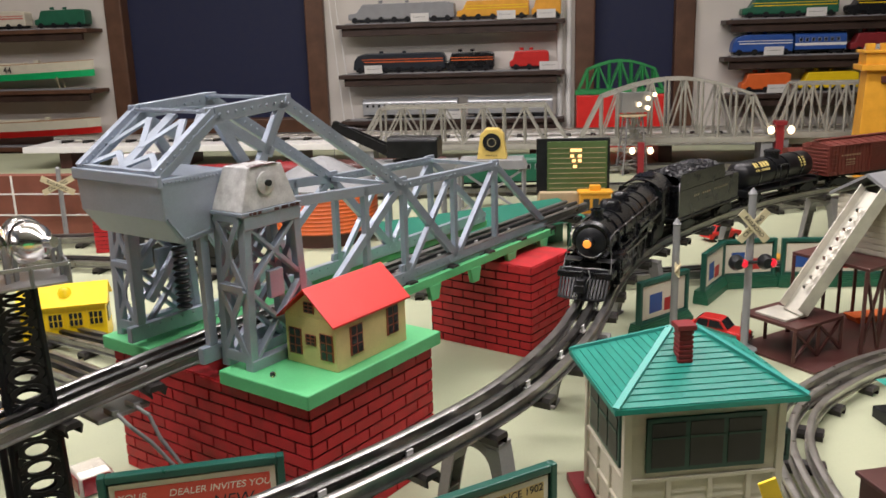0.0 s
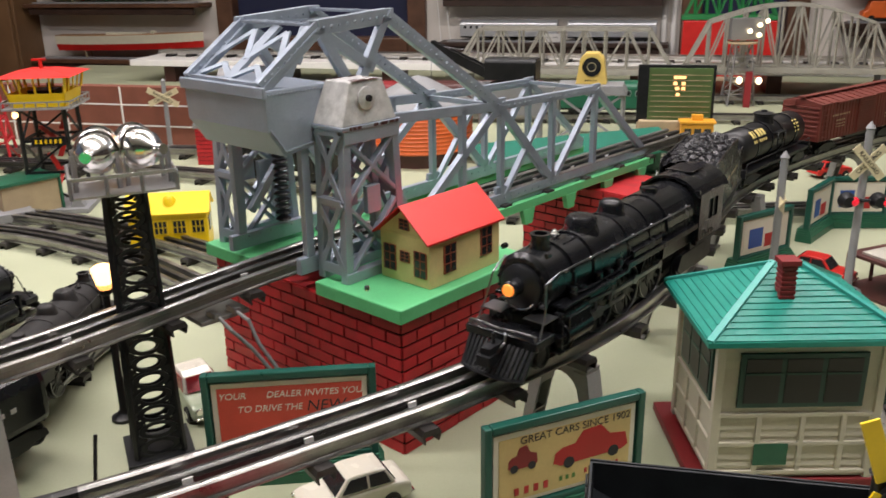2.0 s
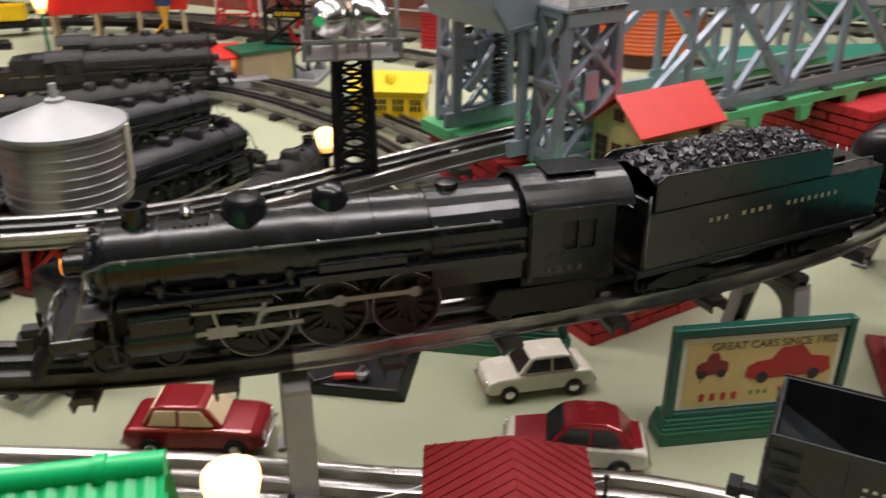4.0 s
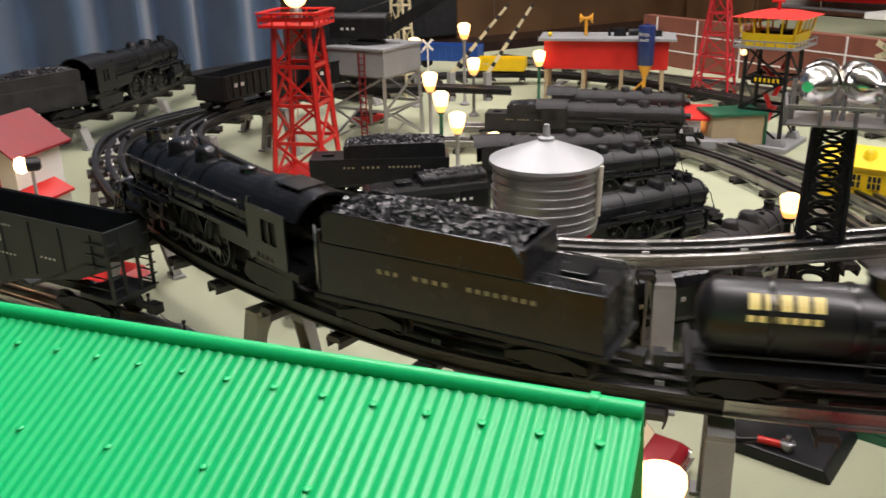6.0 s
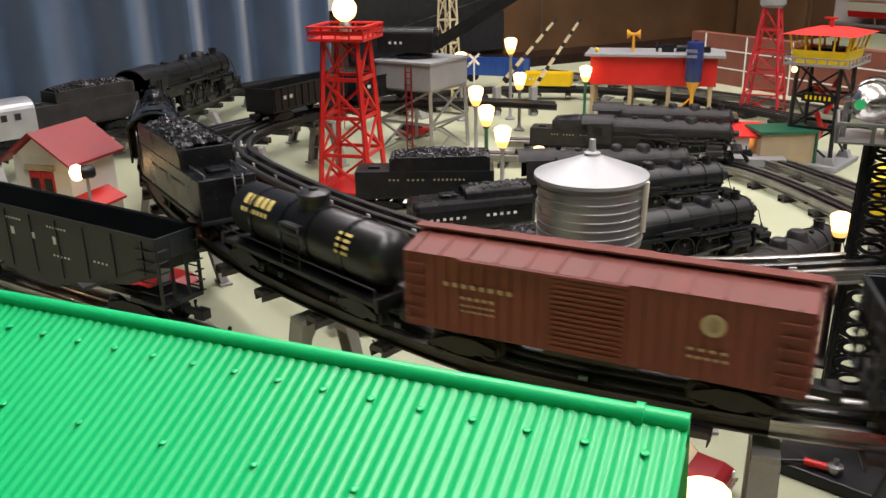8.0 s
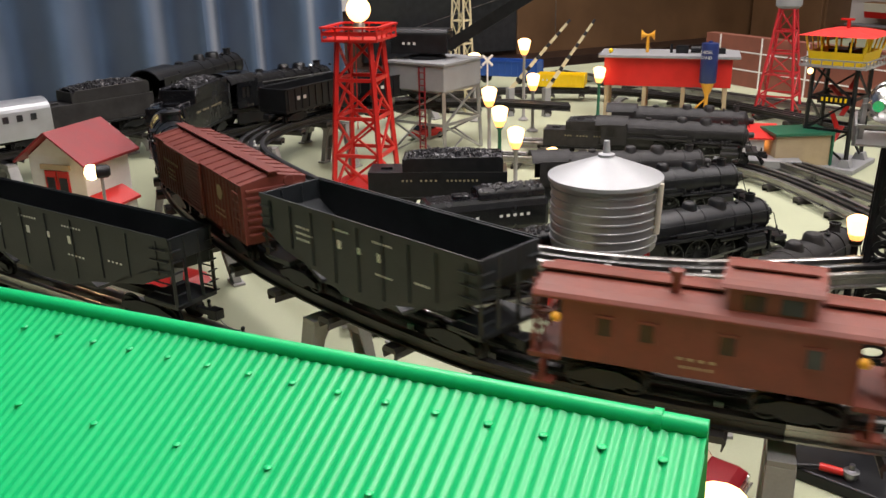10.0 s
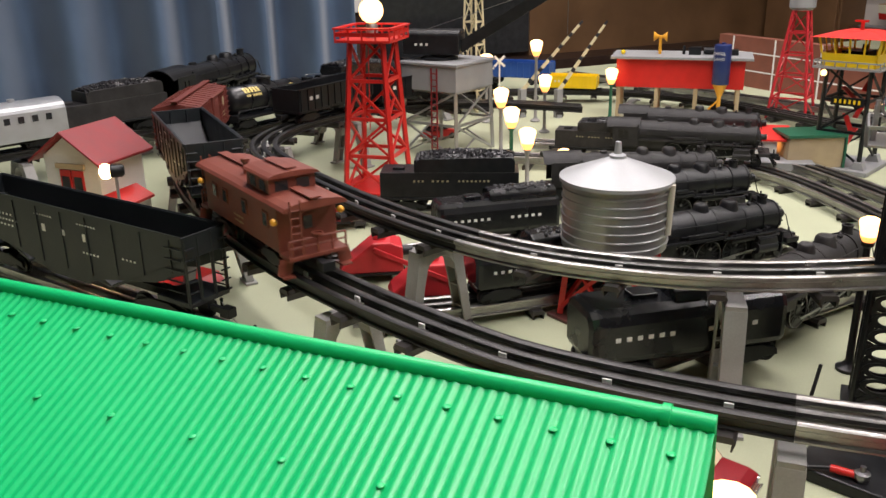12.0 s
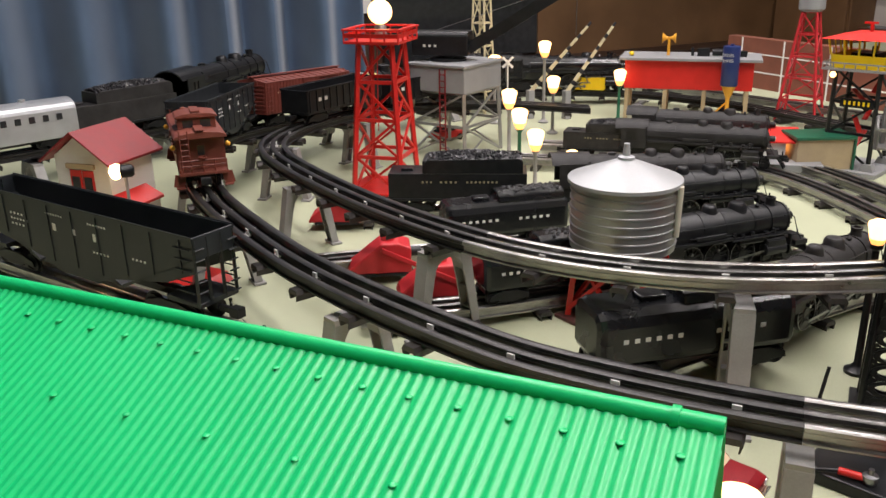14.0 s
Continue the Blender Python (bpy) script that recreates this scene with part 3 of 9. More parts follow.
        part("cap_flange", G().box(u0 - 0.003, u1 - 0.001, va - 0.002, vb + 0.002, 0.254, 0.257), "silver", cap_, "", 0.0005)
        rnd_ = random.Random(int(v0 * 1000))
        g = G()
        for _ in range(26):
            x_ = rnd_.uniform(u0 + 0.0155, u1 - 0.0185)
            y_ = rnd_.choice((va + 0.0045, vb - 0.0045, rnd_.uniform(va + 0.005, vb - 0.005)))
            s_ = rnd_.uniform(0.0006, 0.0018)
            g.box(x_ - s_ * 1.6, x_ + s_ * 1.6, y_ - s_, y_ + s_, 0.2899, 0.2902)
        for _ in range(16):
            x_ = rnd_.uniform(u0 - 0.002, u1 - 0.006)
            g.box(x_, x_ + rnd_.uniform(0.001, 0.004), va - 0.0023, va - 0.0019, 0.2543, 0.2567)
        part("bare_patch", g, "dkbrown", cap_, "rusty chipped patches")
        part("axle", G().cyl((0.034, v0 - 0.008, 0.277), (0.034, v1 + 0.008, 0.277), 0.0026, 14), "dullblack", t)
        g = G().lathe([(0.009, 0), (0.009, 0.0015), (0.006, 0.0025), (0.0001, 0.0025)], 18, Matrix.Translation((0.034, v0 - 0.003, 0.277)) @ Matrix.Rotation(radians(90), 4, "X"))
        part("bearing_plate", g, "chip", t)

    tower(0.068, 0.096, "tower")
    tower(0.212, 0.240, "tower")

    def truss(vv, name):
        g = G()
        w, h = 0.0065, 0.0085
        up = (0, 1, 0)
        L = lambda a, b, w_=h: g.bar((a[0], vv, a[1]), (b[0], vv, b[1]), w, w_, up) if False else g.bar((a[0], vv, a[1]), (b[0], vv, b[1]), w_, w, up)
        hub, apex, knee, joint, top_e, end = (0.034, 0.275), (0.097, 0.334), (0.022, 0.329), (0.250, 0.238), (0.430, 0.234), (0.552, 0.140)
        foot = (-0.012, 0.150)
        L((-0.036, 0.288), knee, 0.0125), L(knee, apex, 0.0125), L(apex, joint, 0.0115), L(joint, top_e), L(top_e, end)
        L((-0.012, 0.140), end, 0.014), L((0.045, 0.250), joint, 0.0095), L((-0.036, 0.284), (0.05, 0.274), 0.012)
        L(apex, (0.052, 0.262)), L((0.03, 0.322), (0.080, 0.292)), L(knee, (0.062, 0.270))
        L(joint, (0.13, 0.147)), L(joint, (0.345, 0.144), 0.0095)
        for a, b in (((0.195, 0.245), (0.195, 0.146)), ((0.255, 0.236), (0.255, 0.146)), ((0.345, 0.236), (0.345, 0.146)), ((0.430, 0.232), (0.430, 0.146))):
            L(a, b, 0.0065)
        L((0.430, 0.232), (0.352, 0.146), 0.0065), L((0.340, 0.236), (0.262, 0.146), 0.005)
        L((0.0, 0.27), (0.0, 0.147), 0.008), L((0.052, 0.262), (0.125, 0.146), 0.007), L((0.012, 0.165), (0.09, 0.255), 0.007)
        for c, r in ((joint, 0.013), (apex, 0.010), ((0.345, 0.146), 0.011), ((0.255, 0.148), 0.011), (top_e, 0.010), (knee, 0.010)):
            g.prism([(c[0] - r, c[1] - r * 0.8), (c[0] + r, c[1] - r * 0.8), (c[0] + r * 0.8, c[1] + r * 0.6), (c[0] - r * 0.8, c[1] + r * 0.6)], vv - 0.0022, vv + 0.0022)
        pieces("truss_member", g, "silver", t, "", 0.0008)
        rv = G()
        for a, b, n in (((-0.036, 0.292), knee, 9), (knee, apex, 9), (apex, joint, 22), (joint, top_e, 20), ((0.0, 0.144), end, 46)):
            for i in range(n):
                k = (i + 0.5) / n
                for side in (-1, 1):
                    c = Vector((a[0] + (b[0] - a[0]) * k, vv + side * 0.0036, a[1] + (b[1] - a[1]) * k))
                    rv.lathe([(0.0013, 0), (0.0008, 0.0009)], 6, Matrix.Translation(c) @ Matrix.Rotation(radians(90 * side * -1), 4, "X"))
        part("rivets", rv, "silver", t)

    truss(0.105, "truss")
    truss(0.200, "truss")
    g = G()
    for u_, z_ in ((0.022, 0.331), (0.097, 0.337)):
        g.bar((u_ - 0.005, 0.105, z_), (u_ - 0.005, 0.2, z_), 0.002, 0.002).bar((u_ + 0.005, 0.105, z_), (u_ + 0.005, 0.2, z_), 0.002, 0.002)
        for k in range(8):
            a, b = 0.105 + k * 0.0119, 0.105 + (k + 1) * 0.0119
            g.bar((u_ - 0.005, a, z_), (u_ + 0.005, b, z_), 0.002, 0.0015) if k % 2 else g.bar((u_ + 0.005, a, z_), (u_ - 0.005, b, z_), 0.002, 0.0015)
    g.bar((0.097, 0.105, 0.334), (0.022, 0.2, 0.329), 0.002).bar((0.43, 0.105, 0.234), (0.43, 0.2, 0.234), 0.004).bar((0.25, 0.105, 0.238), (0.25, 0.2, 0.238), 0.005)
    pieces("cross_brace", g, "silver", t)
    # end plate with two cut openings, leaning forward
    g = G()
    for v0, v1 in ((0.101, 0.112), (0.193, 0.204), (0.147, 0.158)):
        g.add([(-0.036, v0, 0.289), (-0.036, v1, 0.289), (0.02, v1, 0.329), (0.02, v0, 0.329), (-0.033, v0, 0.287), (-0.033, v1, 0.287), (0.022, v1, 0.327), (0.022, v0, 0.327)],
              [(0, 1, 2, 3), (7, 6, 5, 4), (0, 4, 5, 1), (1, 5, 6, 2), (2, 6, 7, 3), (3, 7, 4, 0)])
    g.bar((-0.034, 0.105, 0.291), (-0.034, 0.2, 0.291), 0.006, 0.003)
    for va, vb in ((0.110, 0.152), (0.195, 0.152)):
        g.bar((-0.012, va, 0.3055), (0.014, (va + vb) / 2, 0.3245), 0.006, 0.002, (-0.58, 0, 0.81)).bar((-0.012, vb, 0.3055), (0.014, (va + vb) / 2, 0.3245), 0.006, 0.002, (-0.58, 0, 0.81)).bar((-0.030, va, 0.2925), (-0.018, (va + vb) / 2, 0.301), 0.005, 0.002, (-0.58, 0, 0.81)).bar((-0.030, vb, 0.2925), (-0.018, (va + vb) / 2, 0.301), 0.005, 0.002, (-0.58, 0, 0.81))
    pieces("end_frame", g, "silver", t)
    # counterweight box
    g = G().prism([(-0.038, 0.287), (0.028, 0.287), (0.028, 0.242), (-0.022, 0.235), (-0.0365, 0.256)], 0.098, 0.206)
    cw = part("counterweight", g, "silver", t, "riveted grey sheet-metal counterweight box", 0.0012)
    g = G()
    for i in range(34):
        k = i / 33
        for (a, b) in (((-0.034, 0.284), (0.024, 0.284)), ((0.024, 0.284), (0.024, 0.243)), ((-0.034, 0.257), (-0.021, 0.239)), ((-0.021, 0.239), (0.024, 0.245))):
            if i % 2:
                continue
            g.lathe([(0.0012, 0), (0.0008, 0.0009)], 6, Matrix.Translation((a[0] + (b[0] - a[0]) * k, 0.098, a[1] + (b[1] - a[1]) * k)) @ Matrix.Rotation(radians(90), 4, "X"))
    part("rivets", g, "silver", cw)
    part("lip", G().box(-0.0405, -0.0365, 0.096, 0.208, 0.281, 0.290), "silver", cw, "", 0.001)
    # gear motor and spring behind the rear tower
    g = G()
    for k in range(14):
        g.lathe([(0.006, 0), (0.0075, 0.0015), (0.006, 0.003)], 12, pose(0.045, 0.196, 0.15 + k * 0.006))
    pieces("spring_coil", g, "dullblack", t)


bridge()


def keeper_house():
    m = BASCULE @ pose(0.040, 0.006, 0.129)
    t = thing("bridge_tender_house", m, "cream tinplate house with red roof on the green base", "toy house")
    lx, ly, h, r = 0.088, 0.055, 0.041, 0.0235
    g = G().box(0, lx, 0, ly, 0, h)
    g.prism([(0, h), (ly, h), (ly / 2, h + r - 0.002)], 0, lx, None, "x")
    w = part("wall", g, "housecream", t, "", 0.0006)
    for s in (-1, 1):
        y0, y1 = (-0.0035, ly / 2) if s < 0 else (ly / 2, ly + 0.0035)
        z = lambda y: h + r * (1 - abs(y - ly / 2) / (ly / 2))
        g = G().prism([(y0, z(y0)), (y1, z(y1)), (y1, z(y1) + 0.0016), (y0, z(y0) + 0.0016)], -0.006, lx + 0.003, None, "x")
        part("roof", g, "redroof", t, "bright red sheet roof", 0.0003)

    def win(x, z, w_, h_, m_):
        wi = part("window", G().box(x, x + w_, -0.0009, -0.0001, z, z + h_), "redwin", t, "", 0, m_)
        g = G()
        for i in range(2):
            for j in range(3 if h_ > 0.008 else 2):
                n = 3 if h_ > 0.008 else 2
                g.box(x + 0.0016 + i * (w_ / 2 - 0.0006), x + w_ / 2 - 0.0004 + i * (w_ / 2 - 0.0006), -0.0012, -0.0002, z + 0.0009 + j * h_ / n, z + h_ / n - 0.0003 + j * h_ / n)
        part("pane", g, "glassdark", wi)

    M["redwin"] = M.get("redwin") or mat("reddish_window_frame", (0.30, 0.055, 0.02), 0.5)
    I = Matrix.Identity(4)
    win(0.016, 0.009, 0.015, 0.024, I), win(0.062, 0.012, 0.015, 0.024, I)
    e = Matrix.Rotation(radians(-90), 4, "Z") @ Matrix.Translation((-ly, 0, 0))
    win(0.004, 0.008, 0.014, 0.022, e), win(0.038, 0.008, 0.014, 0.022, e), win(0.0225, 0.018, 0.011, 0.009, e), win(0.0225, 0.045, 0.011, 0.009, e)


keeper_house()


# ---- the train ----
M["dim"] = mat("faint_number_paint", (0.05, 0.046, 0.036), 0.5)
def wheelset(parent, x, r, material="dullblack", gauge=0.0145, name="wheel"):
    for s in (-1, 1):
        g = G().lathe([(r + 0.0016, 0), (r + 0.0016, 0.0012), (r, 0.0016), (r, 0.005), (r * 0.8, 0.005), (r * 0.7, 0.0038), (0.0001, 0.0042)], 18, Matrix.Rotation(radians(-90 * s), 4, "X"))
        part(name, g, material, parent, "", 0, pose(x, s * gauge, r))


def truck(parent, x, wb=0.036, r=0.0078, name="truck", n=2):
    """A pair of cast side frames with wheels."""
    t = part(name, G().box(-0.004, 0.004, -0.018, 0.018, 0.008, 0.016), "dullblack", parent, "", 0, pose(x, 0, 0))
    g = G()
    for s in (-1, 1):
        y = s * 0.0205
        a, b = min(y, y + s * 0.003), max(y, y + s * 0.003)
        g.prism([(-wb / 2 - 0.006, 0.006), (-wb / 2 + 0.006, 0.006), (-0.007, 0.003), (0.007, 0.003), (wb / 2 - 0.006, 0.006), (wb / 2 + 0.006, 0.006), (wb / 2 + 0.005, 0.011), (0.008, 0.016), (-0.008, 0.016), (-wb / 2 - 0.005, 0.011)], a, b)
    pieces("side_frame", g, "dullblack", t, "", 0.0005)
    for k in range(n):
        wheelset(t, -wb / 2 + wb * k / (n - 1), r, "dullblack")
    return t


def coupler(parent, x, s):
    g = G().box(min(x, x + s * 0.014), max(x, x + s * 0.014), -0.003, 0.003, 0.012, 0.017).box(min(x + s * 0.010, x + s * 0.018), max(x + s * 0.010, x + s * 0.018), -0.006, 0.006, 0.0105, 0.0185)
    part("coupler", g, "dullblack", parent, "", 0.0006)


def locomotive(name, label, k=1.0, body="black", detail=True, drivers=3, m=None):
    """A steam engine, x forward, rail top at z = 0. Origin at its middle."""
    t = thing(name, m or Matrix.Identity(4), label, "locomotive")
    bz = 0.058
    X = Matrix.Rotation(radians(90), 4, "Y")
    at = lambda x, z=bz: Matrix.Translation((x, 0, z)) @ X
    r0, r1 = 0.0245, 0.0215
    g = G().lathe([(r0, -0.085), (r0, 0.02), (r0 + 0.0006, 0.02), (r0 + 0.0006, 0.024), (r0, 0.024), (r1 + 0.001, 0.07), (r1 + 0.0016, 0.07), (r1 + 0.0016, 0.074), (r1 + 0.0006, 0.074), (r1, 0.128), (r1 + 0.0012, 0.1285), (r1 + 0.0012, 0.131), (r1 - 0.002, 0.134), (0.001, 0.134)], 32, at(0))
    boiler = part("boiler", g, body, t, "black banded boiler")
    g = G()
    for x in (-0.05, -0.015, 0.022, 0.072, 0.1):
        rr = r0 if x < 0.024 else r1 + 0.0012
        g.lathe([(rr + 0.0002, x), (rr + 0.0008, x), (rr + 0.0008, x + 0.0016), (rr + 0.0002, x + 0.0016)], 32, at(0))
    part("band", g, body, boiler)
    # smokebox front
    g = G().lathe([(0.0165, 0.134), (0.0165, 0.1365), (0.0145, 0.138), (0.006, 0.141), (0.001, 0.1415)], 26, at(0, bz - 0.001))
    door = part("smokebox_door", g, "dullblack" if detail else body, t)
    g = G()
    for i in range(18):
        a = 2 * math.pi * i / 18
        g.box(-0.0008, 0.0008, -0.0008, 0.0008, 0.1335, 0.1362, Matrix.Translation((0, 0, bz)) @ Matrix.Rotation(a, 4, "X") @ Matrix.Translation((0.0, 0.0, 0.0)) @ X @ Matrix.Translation((0.0192, 0, 0)))
    part("bolt", g, body, door)
    part("headlight", G().lathe([(0.0062, 0.138), (0.0062, 0.150), (0.0052, 0.151)], 16, at(0, bz + 0.001)), body, t)
    part("lens", G().lathe([(0.0046, 0.151), (0.0042, 0.1522), (0.0001, 0.1525)], 16, at(0, bz + 0.001)), "headlight" if detail else "galv", t, "glowing amber headlight" if detail else "")
    if detail:
        g = G().tube([(0.139, 0.0155 * math.cos(a), bz - 0.001 + 0.0155 * math.sin(a)) for a in np.linspace(math.radians(215), math.radians(325), 9).tolist()], 0.0007)
        part("door_rail", g, "chrome", t, "bright curved rail across the smokebox door")
    # domes and stack
    top = bz + r1
    part("smokestack", G().lathe([(0.0085, -0.004), (0.0068, 0.002), (0.0066, 0.008), (0.0075, 0.0085), (0.0075, 0.0105), (0.005, 0.0105), (0.005, 0.004)], 18, pose(0.112, 0, top)), body, t)
    part("sand_dome", G().lathe([(0.015, -0.005), (0.0125, 0.001), (0.012, 0.006), (0.0095, 0.009), (0.0001, 0.0105)], 22, pose(0.055, 0, top + 0.001)), body, t)
    part("steam_dome", G().lathe([(0.012, -0.003), (0.0100, 0.003), (0.0095, 0.007), (0.007, 0.0095), (0.0001, 0.0105)], 22, pose(0.008, 0, bz + r0 - 0.001)), body, t)
    part("turret", G().lathe([(0.009, -0.003), (0.007, 0.001), (0.0068, 0.005), (0.0001, 0.0065)], 18, pose(-0.06, 0, bz + r0 - 0.001)), body, t)
    g = G().lathe([(0.002, 0), (0.0035, 0.003), (0.0012, 0.006)], 12, pose(0.086, -0.004, top)).cyl((0.086, -0.007, top + 0.002), (0.086, 0.0, top + 0.002), 0.0012)
    part("bell", g, "chrome" if detail else body, t, "bright nickel bell" if detail else "")
    if detail:
        g = G()
        for s in (-1, 1):
            for i in range(6):
                g.box(0.071 + i * 0.004, 0.0725 + i * 0.004, s * 0.008 - 0.0008, s * 0.008 + 0.0008, top - 0.002, top - 0.0002)
            g.cyl((0.128, s * 0.018, top + 0.0025), (0.132, s * 0.018, top + 0.0025), 0.002)
        part("rivet_row", g, body, t)
    # handrails
    for s in (-1, 1):
        g = G()
        y = s * 0.0255
        pts = [(-0.085, y + s * 0.0012, bz + 0.011), (0.02, y + s * 0.001, bz + 0.011), (0.125, y - s * 0.0015, bz + 0.011), (0.138, s * 0.022, bz + 0.006), (0.143, s * 0.025, bz - 0.014), (0.152, s * 0.0265, bz - 0.030), (0.158, s * 0.026, bz - 0.036)]
        g.tube(pts, 0.0007, 6)
        for i in range(7):
            g.ball((-0.08 + i * 0.033, y, bz + 0.011), 0.0014, 8)
        part("handrail", g, "rod" if detail else body, t, "thin bright wire handrail" if detail else "")
    # firebox, cab
    g = G().prism([(-0.023, 0.030), (-0.0245, 0.055)] + [(0.0262 * math.cos(a), bz + 0.0255 * math.sin(a)) for a in np.linspace(math.pi, 0, 15)] + [(0.0245, 0.055), (0.023, 0.030)], -0.105, -0.045, None, "x")
    part("firebox", g, body, t)
    half = [(0.029 * math.cos(a), 0.067 + 0.0215 * math.sin(a)) for a in np.linspace(math.radians(155), math.radians(25), 13)]
    roofp = [(-0.029, 0.072)] + half + [(0.029, 0.072)] + [(a * 0.95, b - 0.0022) for a, b in half[::-1]]
    part("cab_roof", G().prism(roofp, -0.168, -0.100, None, "x"), body, t, "", 0.0003)
    g = G()
    for s in (-1, 1):
        a, b = sorted((s * 0.0275, s * 0.0295))
        for x0, x1, z0, z1 in ((-0.155, -0.103, 0.032, 0.048), (-0.155, -0.143, 0.048, 0.074), (-0.1225, -0.103, 0.048, 0.074), (-0.143, -0.1225, 0.066, 0.074), (-0.1333, -0.1318, 0.048, 0.066)):
            g.box(x0, x1, a, b, z0, z1)
    pieces("cab_side", g, body, t)
    for s in (-1, 1):
        part("pane", G().box(-0.143, -0.1225, *sorted((s * 0.0265, s * 0.0275)), 0.048, 0.066), "smokepane", t)
    cab = part("cab_front", G().box(-0.105, -0.102, -0.028, 0.028, 0.028, 0.078), body, t)
    if detail:
        bars(cab, "dim", -0.139, -0.113, 0.0048, 4, SIDE_R(0, -0.0297, 0.036), "number_bars")
        bars(cab, "dim", 0.113, 0.139, 0.0048, 4, SIDE_L(0, 0.0297, 0.036), "number_bars")
        part("hatch", G().box(-0.15, -0.118, -0.012, 0.012, 0.0885, 0.0897), body, t, "", 0.0004)
    # running boards
    for s in (-1, 1):
        a, b = sorted((s * 0.017, s * 0.0295))
        g = G().box(-0.10, 0.03, a, b, 0.0475, 0.0495).box(0.03, 0.125, a, b, 0.0425, 0.0445).box(0.0285, 0.0305, a, b, 0.0425, 0.0495)
        a, b = sorted((s * 0.0285, s * 0.0297))
        g.box(-0.10, 0.03, a, b, 0.045, 0.0495)
        part("running_board", g, body, t, "", 0.0003)
        a, b = sorted((s * 0.0175, s * 0.0285))
        part("side_box", G().box(-0.03, 0.02, a, b, 0.0505, 0.0565), body, t, "", 0.001)
        tank_ = G().cyl((0.045, s * 0.0225, 0.038), (0.085, s * 0.0225, 0.038), 0.0045, 12)
        part("air_tank", tank_, body, t, "", 0.001)
        pumps = G()
        for i, (px, pz) in enumerate(((0.035, 0.054), (0.05, 0.05), (0.066, 0.052), (0.09, 0.049), (0.103, 0.052))):
            pumps.lathe([(0.0032, -0.006), (0.0036, -0.002), (0.003, 0.0), (0.0036, 0.002), (0.0032, 0.006)], 10, pose(px, s * 0.0228, pz - 0.006))
        pumps.tube([(0.11, s * 0.0245, 0.05), (0.09, s * 0.026, 0.047), (0.04, s * 0.026, 0.0465), (0.03, s * 0.0255, 0.052), (-0.04, s * 0.0262, 0.0555)], 0.0009)
        part("pipework", pumps, body, t)
    # frame, cylinders, pilot
    g = G().box(-0.15, 0.13, -0.010, 0.010, 0.014, 0.034).box(-0.16, -0.10, -0.024, 0.024, 0.024, 0.030)
    part("underframe", g, "dullblack", t)
    for s in (-1, 1):
        g = G().cyl((0.088, s * 0.0245, 0.022), (0.122, s * 0.0245, 0.022), 0.0085, 18).cyl((0.089, s * 0.0235, 0.035), (0.121, s * 0.0235, 0.035), 0.0055, 14)
        a, b = sorted((s * 0.012, s * 0.031))
        g.box(0.09, 0.12, a, b, 0.02, 0.036).cyl((0.122, s * 0.0245, 0.022), (0.124, s * 0.0245, 0.022), 0.006, 14)
        part("cylinder", g, body, t, "", 0.0006)
        part("steps", G().box(0.128, 0.13, s * 0.028 - 0.003, s * 0.028 + 0.003, 0.012, 0.042).box(0.126, 0.134, s * 0.028 - 0.004, s * 0.028 + 0.004, 0.0125, 0.0137).box(0.126, 0.134, s * 0.028 - 0.004, s * 0.028 + 0.004, 0.0245, 0.0257), body, t)
        part("platform", G().box(0.13, 0.146, s * 0.018 - 0.009, s * 0.018 + 0.009, 0.0385, 0.0395), "rod" if detail else body, t, "small worn metal foot plate" if detail else "")
    g = G().box(0.138, 0.160, -0.030, 0.030, 0.0235, 0.0305)
    part("buffer_beam", g, body, t, "", 0.001)
    pil = G()
    n = 15
    for i in range(n):
        y = -0.026 + 0.052 * i / (n - 1)
        xx = 0.165 + 0.010 * math.sqrt(max(0, 1 - (y / 0.030) ** 2))
        pil.bar((0.158, y, 0.024), (xx, y * 0.95, 0.005), 0.0022, 0.0022)
    ring = [(0.165 + 0.010 * math.sqrt(max(0, 1 - (y / 0.030) ** 2)), y * 0.95, 0.005) for y in np.linspace(-0.027, 0.027, 13)]
    pil.tube([tuple(map(float, p)) for p in ring], 0.0016)
    pieces("pilot_slat", pil, "dullblack", t)
    part("front_coupler", G().box(0.16, 0.178, -0.004, 0.004, 0.015, 0.026).box(0.172, 0.181, -0.0055, 0.0055, 0.013, 0.021).cyl((0.168, 0, 0.026), (0.168, 0, 0.034), 0.0015), "dullblack", t, "", 0.0007)
    if detail:
        g = G().tube([(0.158, -0.027, 0.034), (0.161, -0.014, 0.0355), (0.162, 0.0, 0.035), (0.161, 0.014, 0.0355), (0.158, 0.027, 0.034)], 0.0009).tube([(0.16, 0.004, 0.035), (0.166, 0.008, 0.028), (0.17, 0.004, 0.02)], 0.0008)
        for y in (-0.027, 0.027):
            g.bar((0.158, y, 0.03), (0.158, y, 0.034), 0.002)
        part("pilot_rail", g, "rod", t, "bright wire rail on the buffer beam")
    for x, r in ((0.135, 0.009), (0.102, 0.009), (-0.092, 0.0095), (-0.125, 0.011)):
        wheelset(t, x, r)
    part("trailing_frame", G().prism([(-0.15, 0.008), (-0.14, 0.005), (-0.085, 0.005), (-0.078, 0.010), (-0.085, 0.022), (-0.15, 0.024)], -0.0235, -0.0205).prism([(-0.15, 0.008), (-0.14, 0.005), (-0.085, 0.005), (-0.078, 0.010), (-0.085, 0.022), (-0.15, 0.024)], 0.0205, 0.0235), "dullblack", t, "", 0.0005)
    return t


